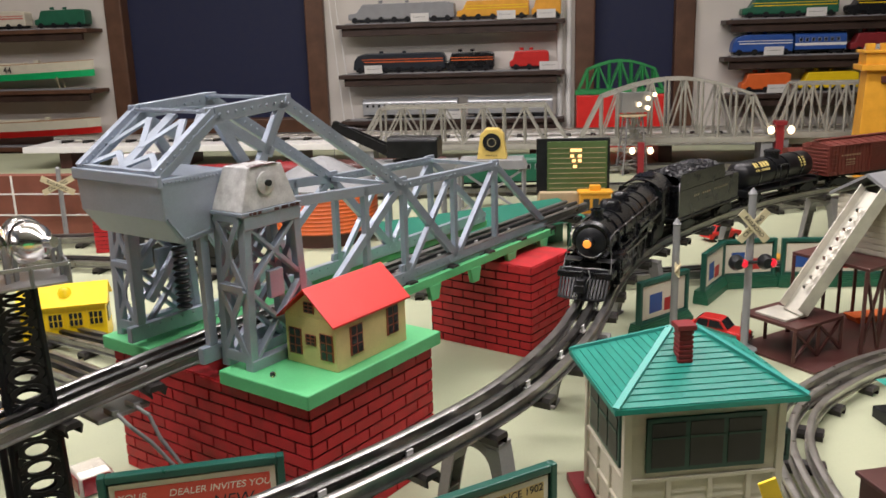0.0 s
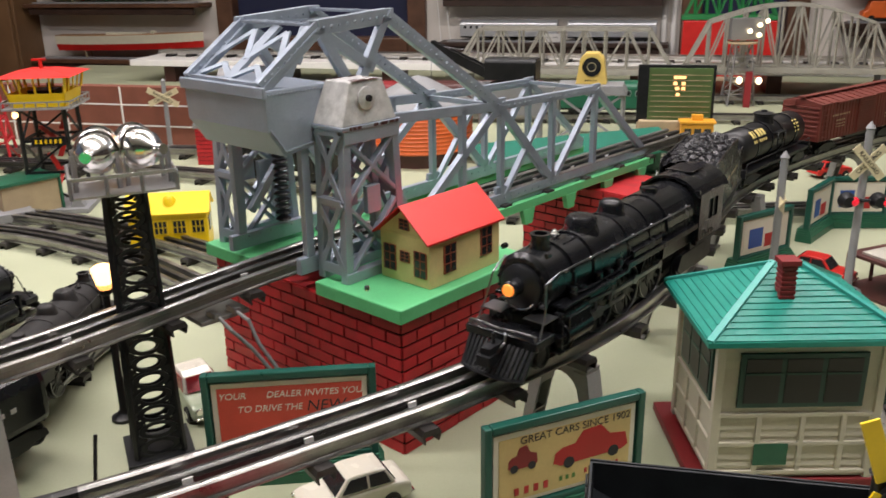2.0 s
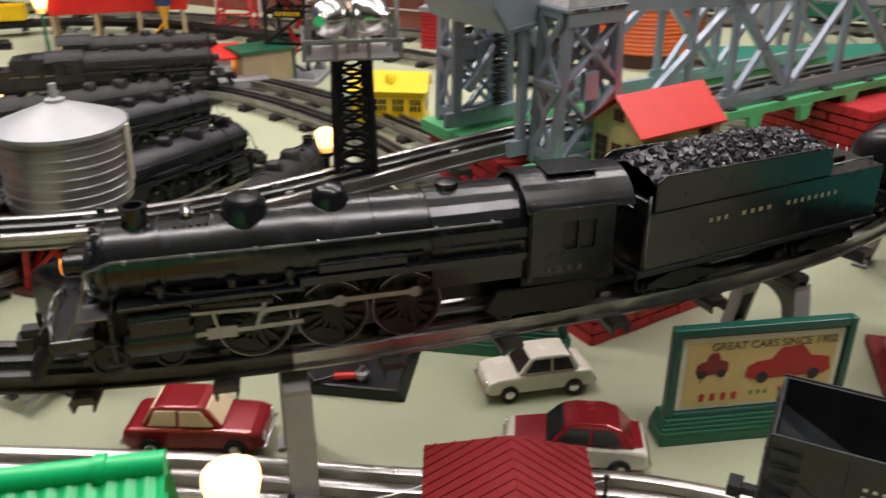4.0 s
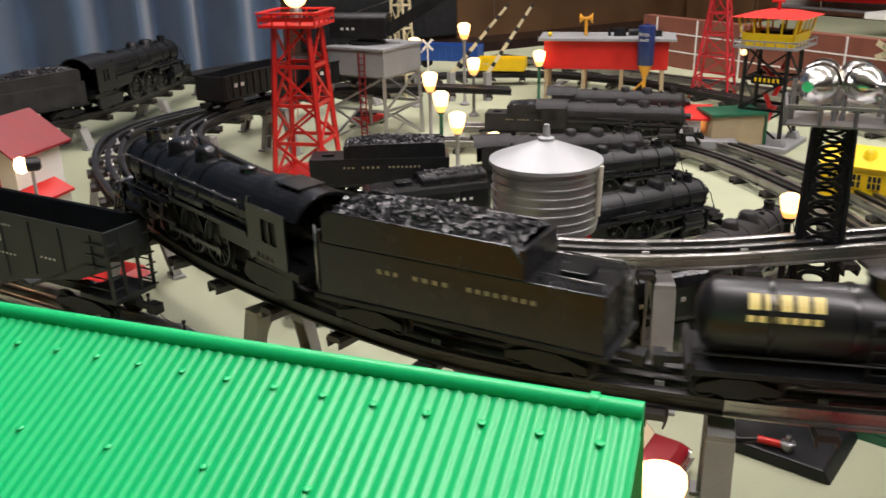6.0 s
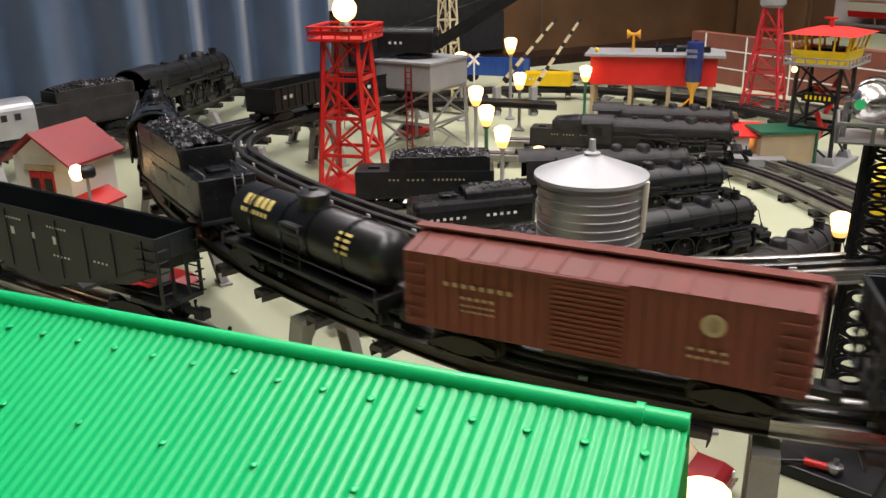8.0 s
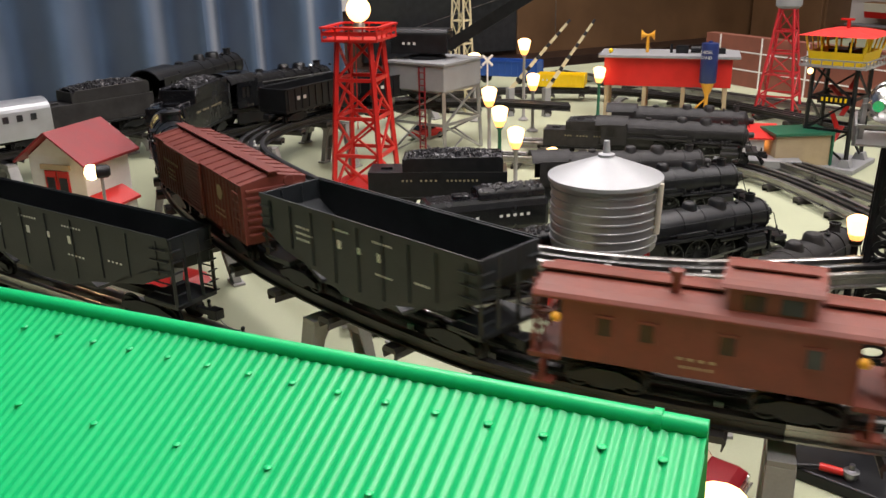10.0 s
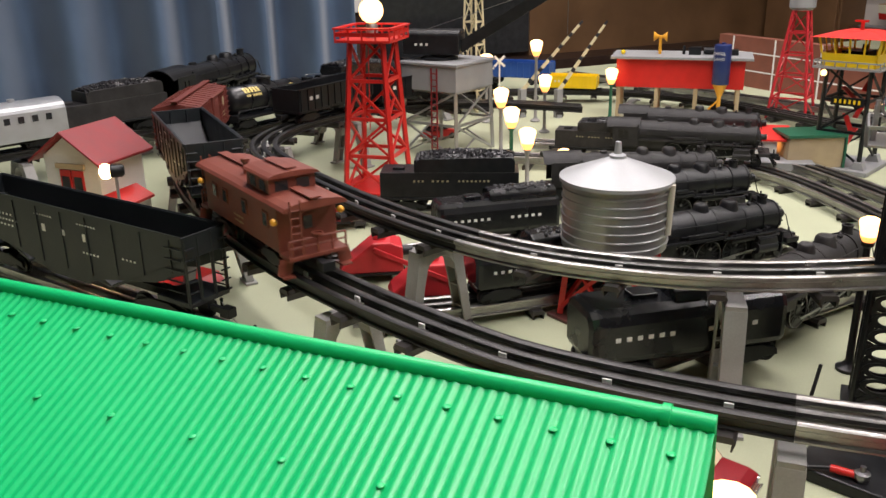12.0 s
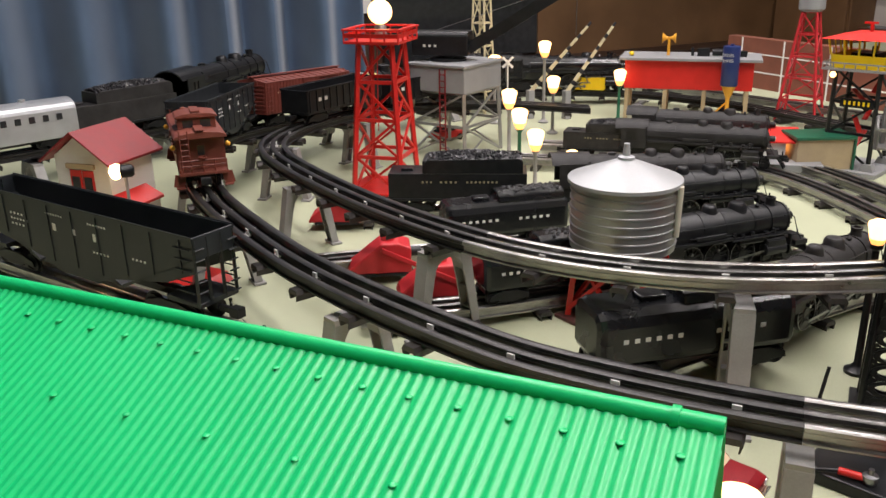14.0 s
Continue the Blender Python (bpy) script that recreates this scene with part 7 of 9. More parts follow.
def bumper(x, y, yaw):
    t = thing("track_bumper", pose(x, y, 0.012, 0, 0, yaw), "red cast track bumper with a rounded lamp", "bumper", "track bumpers")
    part("body", G().prism([(-0.040, 0.0), (0.034, 0.0), (0.034, 0.030), (0.020, 0.036), (0.0, 0.036), (-0.036, 0.008)], -0.019, 0.019), "bumperred", t, "", 0.002)
    part("lamp", G().lathe([(0.008, 0), (0.008, 0.004), (0.006, 0.009), (0.0001, 0.0115)], 16, pose(0.008, 0, 0.035)), "bumperred", t)
    for s in (-1, 1):
        part("strut", G().bar((0.0, s * 0.0205, 0.030), (0.040, s * 0.0205, 0.010), 0.005, 0.003, (0, 1, 0)), "bumperred", t, "", 0.0005)
    part("buffer", G().cyl((0.034, 0, 0.020), (0.046, 0, 0.020), 0.006, 14).box(-0.03, 0.03, -0.021, 0.021, -0.002, 0.001), "dullblack", t)


M["bumperred"] = mat("cherry_red_plastic", (0.50, 0.022, 0.030), 0.4, var=0.12)
bumper(-0.868, 0.305, 70)
bumper(-0.776, 0.328, 72)
bumper(-1.075, 0.325, 62)


def lattice_tower(name, label, x, y, yaw, b, a, H, tiers, material, plat=True, bar=0.006, z0=0.0):
    t = thing(name, flat(x, y, yaw), label, "tower")
    g = G()
    for sx in (-1, 1):
        for sy in (-1, 1):
            g.bar((sx * b, sy * b, z0), (sx * a, sy * a, H), bar, bar)
    pieces("corner_post", g, material, t, "", 0.0004)
    for f_ in range(4):
        r = Matrix.Rotation(radians(90 * f_), 4, "Z")
        g = G()
        for k in range(tiers):
            za, zb = z0 + (H - z0) * k / tiers, z0 + (H - z0) * (k + 1) / tiers
            wa, wb = b + (a - b) * k / tiers, b + (a - b) * (k + 1) / tiers
            P_ = lambda x_, w_, z_: r @ Vector((x_ * w_, -w_, z_))
            g.bar(P_(-1, wb, zb), P_(1, wb, zb), bar * 0.6, bar * 0.8)
            g.bar(P_(-1, wa, za), P_(1, wb, zb), bar * 0.5, bar * 0.6) if k % 2 else g.bar(P_(1, wa, za), P_(-1, wb, zb), bar * 0.5, bar * 0.6)
            if bar > 0.0055 and k < tiers - 1:
                g.bar(P_(0, (wa + wb) / 2, (za + zb) / 2), P_(1 if k % 2 else -1, wa, za), bar * 0.4, bar * 0.5)
        part("lattice_face", g, material, t)
    return t


def beacon():
    t = lattice_tower("beacon_tower", "bright red lattice tower with a glowing round beacon", -1.232, 0.4615, 47, 0.040, 0.0265, 0.230, 4, "red", True, 0.0066)
    part("base", G().box(-0.054, 0.054, -0.054, 0.054, 0, 0.004), "red", t, "", 0.001)
    pl = part("platform", G().box(-0.044, 0.044, -0.044, 0.044, 0.230, 0.234), "red", t, "", 0.0006)
    g = G()
    c = [(-0.043, -0.043), (0.043, -0.043), (0.043, 0.043), (-0.043, 0.043)]
    for (x0, y0), (x1, y1) in zip(c, c[1:] + c[:1]):
        g.bar((x0, y0, 0.2505), (x1, y1, 0.2505), 0.0075, 0.0025).bar((x0, y0, 0.242), (x1, y1, 0.242), 0.0015, 0.006)
        for k in range(4):
            q = (x0 + (x1 - x0) * k / 4, y0 + (y1 - y0) * k / 4)
            g.bar((*q, 0.234), (*q, 0.2505), 0.002)
    part("railing", g, "red", pl)
    part("lamp_socket", G().lathe([(0.009, 0.234), (0.009, 0.252), (0.006, 0.257)], 16), "galv", t)
    part("beacon_globe", G().ball((0, 0, 0.2735), 0.0185, 20), "bulb", t, "glowing round beacon bulb")
    part("ladder", G().bar((-0.004, -0.036, 0.10), (-0.004, -0.028, 0.230), 0.001).bar((0.004, -0.036, 0.10), (0.004, -0.028, 0.230), 0.001), "red", t)


beacon()


def grey_tank():
    t = lattice_tower("coal_bunker", "grey tin bunker on a lattice trestle with red ladder", -1.405, 0.675, 28, 0.060, 0.056, 0.118, 2, "galv", True, 0.006)
    part("bin", G().box(-0.060, 0.060, -0.060, 0.060, 0.118, 0.166), "palegrey", t, "", 0.0015)
    part("rim", G().box(-0.063, 0.063, -0.063, 0.063, 0.163, 0.168), "palegrey", t, "", 0.001)
    g = G().bar((0.010, -0.066, 0.0), (0.010, -0.064, 0.16), 0.002).bar((0.022, -0.066, 0.0), (0.022, -0.064, 0.16), 0.002)
    for k in range(14):
        g.bar((0.010, -0.066, 0.008 + k * 0.011), (0.022, -0.066, 0.008 + k * 0.011), 0.0016)
    part("ladder", g, "maroonroof", t, "thin red ladder", 0)


grey_tank()


def crane(x, y, z, yaw, boom, label, body="dullblack", k=1.0):
    t = thing("crane", scaled(x, y, z, yaw, k), label, "crane")
    part("base", G().lathe([(0.034, 0), (0.034, 0.004), (0.018, 0.006), (0.018, 0.010)], 20), "dullblack", t)
    part("cab", G().box(-0.062, 0.042, -0.026, 0.026, 0.010, 0.046).prism([(-0.026, 0.046), (0.026, 0.046), (0.018, 0.052), (-0.018, 0.052)], -0.062, 0.042, None, "x"), body, t, "", 0.002)
    bars(t, "letterwhite", -0.04, -0.01, 0.006, 3, SIDE_R(0, -0.0262, 0.028))
    g = G()
    ex, ez = boom
    for s in (-1, 1):
        g.bar((0.040, s * 0.014, 0.022), (ex, s * 0.006, ez), 0.004, 0.020)
    for i in range(8):
        f0, f1 = i / 8, (i + 1) / 8
        p = lambda f_, s: (0.040 + (ex - 0.040) * f_, s * (0.012 - 0.008 * f_), 0.018 + (ez - 0.018) * f_)
        g.bar(p(f0, -1), p(f1, 1), 0.002, 0.002)
    part("boom", g, body, t, "long tapering boom")
    part("hook_line", G().tube([(ex, 0, ez), (ex, 0, ez - 0.09)], 0.0006, 5).tube([(-0.03, 0, 0.05), (ex, 0, ez)], 0.0006, 5), "rod", t)


crane(-1.415, 0.665, 0.168, 50, (0.23, 0.135), "black toy crane standing on the grey bunker")


def hut():
    t = thing("gateman_hut", scaled(-1.307, 0.050, 0, -46, 1.02) @ Matrix.Diagonal((1, 1, 1.14, 1)), "white clapboard hut with maroon roof and red doors", "hut")
    w = part("wall", G().box(-0.045, 0.045, -0.045, 0.045, 0, 0.082).prism([(-0.045, 0.082), (0.045, 0.082), (0, 0.110)], -0.045, 0.045, None, "x"), "white", t)
    g = G()
    for k in range(17):
        z = 0.002 + k * 0.0048
        g.prism([(0.045, z), (0.0462, z), (0.0452, z + 0.0044), (0.045, z + 0.0044)], -0.045, 0.045, None, "y").prism([(0.045, z), (0.0462, z), (0.0452, z + 0.0044), (0.045, z + 0.0044)], -0.045, 0.045, None, "x")
    pieces("clapboard", g, "white", w)
    for s in (-1, 1):
        y0, y1 = sorted((0, s * 0.060))
        zz = lambda y: 0.112 - abs(y) * 0.62
        part("roof", G().prism([(y0, zz(y0)), (y1, zz(y1)), (y1, zz(y1) + 0.003), (y0, zz(y0) + 0.003)], -0.055, 0.060, None, "x"), "maroonroof", t, "dark red sheet roof", 0.0004)
    for s in (-1, 1):
        d = part("door", G().box(0.0464, 0.048, *sorted((s * 0.001, s * 0.020)), 0.004, 0.066), "red", t, "red panelled door", 0.0003)
        part("pane", G().box(0.0478, 0.0486, *sorted((s * 0.004, s * 0.017)), 0.028, 0.058), "glassdark", d)
    part("lintel", G().box(0.0462, 0.050, -0.024, 0.024, 0.068, 0.074), "tan", t)
    part("coal_bin", G().box(-0.02, 0.040, 0.0465, 0.072, 0, 0.022), "white", t)
    part("bin_lid", G().prism([(0.0465, 0.034), (0.076, 0.021), (0.076, 0.024), (0.0465, 0.037)], -0.024, 0.044, None, "x"), "red", t, "sloping red bin lid")
    t = thing("spotlight", flat(-1.190, 0.066, -100), "small lit spotlight on a thin post", "spotlight")
    part("post", G().lathe([(0.008, 0), (0.008, 0.003), (0.0022, 0.005), (0.0022, 0.080)], 10), "pier", t)
    m_ = Matrix.Translation((0, 0, 0.088)) @ Matrix.Rotation(radians(90), 4, "Y")
    part("head", G().lathe([(0.006, -0.012), (0.009, -0.008), (0.009, 0.010), (0.007, 0.010)], 16, m_), "dullblack", t)
    part("lens", G().lathe([(0.0092, 0.006), (0.0110, 0.012), (0.0085, 0.018), (0.0001, 0.021)], 16, m_), "spotbulb", t, "glowing spotlight lens")


hut()

BACK = smooth_path([(-1.40, -0.42, 0.06), (-1.49, -0.2, 0.06), (-1.571, 0.019, 0.06), (-1.657, 0.203, 0.06), (-1.80, 0.35, 0.06), (-1.958, 0.469, 0.06), (-2.03, 0.62, 0.06), (-2.06, 0.8, 0.06)])
track("curtain_track", BACK, "three-rail track on low piers beside the curtain", "black_rail", "black_rail")
for s in (0.15, 0.40, 0.65, 0.9, 1.15):
    p = point_at(BACK, s)
    pier(p.x, p.y, math.degrees(heading(BACK, s)), p.z - 0.0218)


def on(pts, s, k=1.0):
    p = point_at(pts, s)
    return pose(p.x, p.y, p.z, 0, 0, math.degrees(heading(pts, s))) @ Matrix.Diagonal((k, k, k, 1))


big = locomotive("steam_locomotive", "large black steam locomotive parked beside the curtain", 1.0, "dullblack", False, m=on(BACK, near_s(BACK, -1.775, 0.325), 1.12))
for s in (-1, 1):
    for xx in (0.056, 0.0125, -0.031):
        driver(big, xx, s)
tender("tender", "long dusty black tender parked beside the curtain", on(BACK, near_s(BACK, -1.615, 0.105), 0.98), "dusty", False, letters=False)


def passenger(name, m, label, material="aluminium", L=0.15, stripe=None):
    t = thing(name, m, label, "passenger car", "passenger cars")
    W = 0.029
    arc = [(W * math.cos(a), 0.062 + 0.016 * math.sin(a)) for a in np.linspace(math.pi, 0, 11)]
    b = part("body", G().prism([(-W, 0.016)] + arc + [(W, 0.016)], -L, L, None, "x"), material, t, "", 0.0015)
    n = max(4, int(L / 0.0125))
    for s in (-1, 1):
        for k in range(n):
            x = -L + 0.014 + k * (2 * L - 0.028) / n
            w = part("window", G().box(x, x + 0.012, *sorted((s * W, s * (W + 0.0006))), 0.045, 0.058), "aluminium", b)
            part("pane", G().box(x + 0.0012, x + 0.0108, *sorted((s * W, s * (W + 0.001))), 0.0462, 0.0568), "glassdark", w)
        if stripe:
            part("stripe", G().box(-L, L, *sorted((s * W, s * (W + 0.0004))), 0.030, 0.040), stripe, b)
    part("vent", G().lathe([(0.006, 0), (0.006, 0.005), (0.0001, 0.006)], 12, pose(L * 0.4, 0, 0.077)), material, t)
    part("underframe", G().box(-L, L, -0.02, 0.02, 0.011, 0.016), "dullblack", t)
    for x in (-L * 0.66, L * 0.66):
        truck(t, x)
    return t


passenger("passenger_car", on(BACK, near_s(BACK, -1.495, -0.165) + 0.075), "silver streamlined passenger car parked beside the curtain", L=0.125)


def gondola(m, label, material="dullblack"):
    t = thing("gondola_car", m, label, "gondola car", "gondola cars")
    L, W = 0.095, 0.0275
    g = G().box(-L, L, -W, W, 0.018, 0.022)
    for s in (-1, 1):
        g.box(-L, L, *sorted((s * W, s * (W - 0.0018))), 0.022, 0.056).box(*sorted((s * L, s * (L - 0.0018))), -W, W, 0.022, 0.056)
    b = part("body", g, material, t, "", 0.0004)
    r = G()
    for s in (-1, 1):
        for k in range(12):
            x = -L + 0.005 + k * 0.0167
            r.box(x, x + 0.003, *sorted((s * W, s * (W + 0.0016))), 0.022, 0.055)
        r.box(-L, L, *sorted((s * W, s * (W + 0.002))), 0.0545, 0.057)
    part("side_rib", r, material, t)
    for s, sm in ((-1, SIDE_R(0, -W - 0.0018, 0.04)), (1, SIDE_L(0, W + 0.0018, 0.04))):
        bars(b, "letterwhite", -0.07, -0.04, 0.008, 2, sm)
    freight_ends(t, L, 0.065)


gondola(on(INNER, near_s(INNER, -1.355, 0.425)), "black ribbed gondola car on the curve track")
gondola(on(INNER, near_s(INNER, -1.445, 0.625)), "black ribbed gondola car on the curve track")


# ---- far yard, towards the dark wall unit ----
def diesel_shed():
    yaw = math.degrees(math.atan2(0.195, 0.185))
    t = thing("diesel_station", flat(-1.49, 1.118, yaw), "long red fuelling station with a grey flat roof", "station")
    part("wall", G().box(0.004, 0.265, 0.0, 0.09, 0.068, 0.128), "red", t, "", 0.0008)
    rf = part("roof", G().box(-0.008, 0.280, -0.012, 0.10, 0.128, 0.134), "palegrey", t, "", 0.001)
    g = G()
    for x in (0.01, 0.09, 0.17, 0.255):
        for y in (0.006, 0.084):
            g.box(x - 0.004, x + 0.004, y - 0.004, y + 0.004, 0, 0.068)
    pieces("post", g, "tan", t)
    hn = part("horn_mast", G().cyl((0.09, 0.04, 0.134), (0.09, 0.04, 0.158), 0.0035), "amber", t)
    part("horn", G().lathe([(0.0025, 0), (0.004, 0.006), (0.011, 0.014)], 16, Matrix.Translation((0.09, 0.04, 0.170)) @ Matrix.Rotation(radians(90), 4, "Y")).lathe([(0.0025, 0), (0.004, 0.006), (0.011, 0.014)], 16, Matrix.Translation((0.09, 0.04, 0.170)) @ Matrix.Rotation(radians(-90), 4, "Y")).cyl((0.09, 0.04, 0.155), (0.09, 0.04, 0.172), 0.003), "amber", t, "yellow double loudspeaker horn")
    part("tank_unit", G().box(0.15, 0.175, 0.03, 0.05, 0.134, 0.150).cyl((0.18, 0.04, 0.142), (0.22, 0.04, 0.142), 0.007).box(0.225, 0.25, 0.03, 0.05, 0.134, 0.145).cyl((0.14, 0.04, 0.134), (0.14, 0.04, 0.152), 0.003), "dullblack", t, "black roof machinery")
    part("barrel", G().lathe([(0.010, 0), (0.011, 0.012), (0.010, 0.026)], 14, pose(0.19, -0.03, 0)), "tan", t)
    part("warning_lamp", G().ball((0.015, 0.02, 0.139), 0.005, 10), "yellow", t)
    t = thing("sand_tower", flat(-1.325, 1.262), "navy blue sanding tower on a yellow post", "tower")
    part("tank", G().lathe([(0.0165, 0.082), (0.0172, 0.083), (0.0172, 0.160), (0.0165, 0.162), (0.004, 0.163), (0.004, 0.166)], 24), "blue", t)
    text("DIESEL", 0.0085, "letterwhite", t, Matrix.Translation((0.008, -0.0158, 0.145)) @ Matrix.Rotation(radians(28), 4, "Z") @ Matrix.Rotation(radians(90), 4, "X"))
    text("SAND", 0.0085, "letterwhite", t, Matrix.Translation((0.008, -0.0158, 0.134)) @ Matrix.Rotation(radians(28), 4, "Z") @ Matrix.Rotation(radians(90), 4, "X"))
    part("post", G().lathe([(0.012, 0), (0.012, 0.004), (0.004, 0.006), (0.004, 0.055), (0.014, 0.080), (0.0165, 0.082)], 18), "amber", t, "yellow post and hopper cone")
    part("spout", G().tube([(0, 0, 0.05), (-0.02, -0.02, 0.02)], 0.002), "amber", t)


diesel_shed()


def gates():
    for bx, by, tx, ty in ((-1.60, 0.955, -1.545, 1.070), (-1.555, 1.020, -1.512, 1.110)):
        t = thing("crossing_gate", Matrix.Identity(4), "raised crossing gate striped in cream and black", "crossing gate", "crossing gates")
        p, q = Vector((bx, by, 0.058)), Vector((tx, ty, 0.204))
        n = 12
        for k in range(n):
            part("stripe", G().bar(p.lerp(q, (k + (0.35 if k % 2 else 0)) / n), p.lerp(q, (k + (1 if k % 2 else 1.35)) / n), 0.0025, 0.0085 - 0.004 * k / n), "inkblack" if k % 2 else "signcream", t)
        part("post", G().box(bx - 0.007, bx + 0.007, by - 0.007, by + 0.007, 0, 0.062), "palegrey", t)
    t = thing("crossbuck", flat(-1.63, 0.915, 60), "white crossbuck sign on a thin post", "sign")
    part("post", G().cyl((0, 0, 0), (0, 0, 0.118), 0.0018), "white", t)
    for a in (45, -45):
        part("sign_board", G().box(-0.016, 0.016, -0.003, -0.0015, -0.0025, 0.0025, Matrix.Translation((0, -(a > 0) * 0.0018, 0.122)) @ Matrix.Rotation(radians(a), 4, "Y")), "white", t)


gates()


def control_tower():
    t = lattice_tower("control_tower", "black lattice control tower with yellow cabin and red roof", -0.952, 1.190, 20, 0.036, 0.034, 0.166, 3, "dullblack", True, 0.0055, 0.014)
    part("base", G().box(-0.055, 0.055, -0.055, 0.055, 0, 0.008), "palegrey", t, "pale grey base plate", 0.001)
    for sx in (-1, 1):
        for sy in (-1, 1):
            part("footing", G().prism([(-0.011, 0.008), (0.011, 0.008), (0.006, 0.020), (-0.006, 0.020)], sy * 0.036 - 0.008, sy * 0.036 + 0.008, pose(sx * 0.036, 0, 0)), "palegrey", t)
    part("deck", G().box(-0.052, 0.052, -0.052, 0.052, 0.166, 0.169), "palegrey", t)
    g = G()
    c = [(-0.051, -0.051), (0.051, -0.051), (0.051, 0.051), (-0.051, 0.051)]
    for (x0, y0), (x1, y1) in zip(c, c[1:] + c[:1]):
        g.bar((x0, y0, 0.178), (x1, y1, 0.178), 0.0015, 0.0022)
        for k in range(6):
            q = (x0 + (x1 - x0) * k / 6, y0 + (y1 - y0) * k / 6)
            g.bar((*q, 0.169), (*q, 0.178), 0.0015)
    part("railing", g, "palegrey", t)
    def ring(z0, z1, w0, w1, th=0.002):
        g = G()
        for r_ in range(4):
            g.add([(-w0, -w0, z0), (w0, -w0, z0), (w1, -w1, z1), (-w1, -w1, z1), (-w0, -w0 + th, z0), (w0, -w0 + th, z0), (w1, -w1 + th, z1), (-w1, -w1 + th, z1)], [(0, 1, 2, 3), (7, 6, 5, 4), (0, 4, 5, 1), (1, 5, 6, 2), (2, 6, 7, 3), (3, 7, 4, 0)], Matrix.Rotation(radians(90 * r_), 4, "Z"))
        return g
    cabn = part("cabin", ring(0.169, 0.190, 0.040, 0.0435), "yellow", t, "yellow flared cabin wall")
    g = G()
    for r_ in range(4):
        for k in range(5):
            f_ = -1 + 2 * k / 4
            m_ = Matrix.Rotation(radians(90 * r_), 4, "Z")
            g.bar(m_ @ Vector((f_ * 0.0435, -0.0425, 0.190)), m_ @ Vector((f_ * 0.048, -0.047, 0.215)), 0.003, 0.002)
    part("mullion", g, "yellow", cabn)
    part("console", G().box(-0.02, 0.02, -0.02, 0.02, 0.169, 0.192).cyl((0.012, -0.012, 0.192), (0.012, -0.012, 0.203), 0.004), "dullblack", t)
    part("roof", G().add([(-0.058, -0.058, 0.215), (0.058, -0.058, 0.215), (0.058, 0.058, 0.215), (-0.058, 0.058, 0.215), (-0.02, -0.02, 0.224), (0.02, -0.02, 0.224), (0.02, 0.02, 0.224), (-0.02, 0.02, 0.224)], [(0, 1, 5, 4), (1, 2, 6, 5), (2, 3, 7, 6), (3, 0, 4, 7), (4, 5, 6, 7), (3, 2, 1, 0)]), "redroof", t, "flat red hipped roof")
    part("roof_vent", G().cyl((0, 0, 0.222), (0, 0, 0.236), 0.003).box(-0.012, 0.008, -0.003, 0.003, 0.236, 0.239), "red", t)
    sg = part("sign_board", G().box(-0.020, 0.032, -0.040, -0.038, 0.108, 0.122), "dullblack", t)
    bars(sg, "yellow", -0.014, 0.030, 0.009, 6, SIDE_R(0, -0.0402, 0.115))
    part("lamp", G().ball((-0.036, -0.042, 0.158), 0.005, 10), "bulb", t)
    g = G()
    for k in range(6):
        g.bar((0.0 + k * 0.004, -0.012, 0.02 + k * 0.022), (0.0 + (k + 1) * 0.004 * (1 if k % 2 else -1), 0.012, 0.042 + k * 0.022), 0.008, 0.002)
    pieces("stair", g, "red", t, "red folded stair inside the legs")


control_tower()


def yellow_depot():
    t = thing("yellow_depot", flat(-0.700, 0.995, 22), "bright yellow plastic shed with windows", "toy house")
    L, D, h = 0.105, 0.05, 0.056
    w = part("wall", G().box(0, L, 0, D, 0, h).prism([(0, h), (D, h), (D / 2, h + 0.018)], 0, L, None, "x"), "yellow", t, "", 0.0005)
    for s in (0, 1):
        y0, y1 = (-0.005, D / 2) if s == 0 else (D / 2, D + 0.005)
        zz = lambda y: h + 0.0195 * (1 - abs(y - D / 2) / (D / 2))
        part("roof", G().prism([(y0, zz(y0)), (y1, zz(y1)), (y1, zz(y1) + 0.002), (y0, zz(y0) + 0.002)], -0.004, L + 0.004, None, "x"), "yellow", t)
    part("roof_vent", G().lathe([(0.010, 0.058), (0.008, 0.072), (0.004, 0.076)], 12, pose(0.055, 0.014, 0)), "yellow", t)
    for k in range(4):
        x = 0.008 + k * 0.025
        wi = part("window", G().box(x, x + 0.018, -0.0012, -0.0002, 0.024, 0.044), "yellow", t)
        g = G()
        for i_ in range(3):
            for j_ in range(2):
                g.box(x + 0.0012 + i_ * 0.0057, x + 0.0055 + i_ * 0.0057, -0.0016, -0.0008, 0.0255 + j_ * 0.0092, 0.0335 + j_ * 0.0092)
        part("pane", g, "glassdark", wi)
        part("pilaster", G().box(x - 0.004, x - 0.002, -0.001, -0.0001, 0, h), "yellow", w)
    part("window", G().box(L - 0.0001, L + 0.0012, 0.012, 0.038, 0.024, 0.044), "glassdark", t)


yellow_depot()


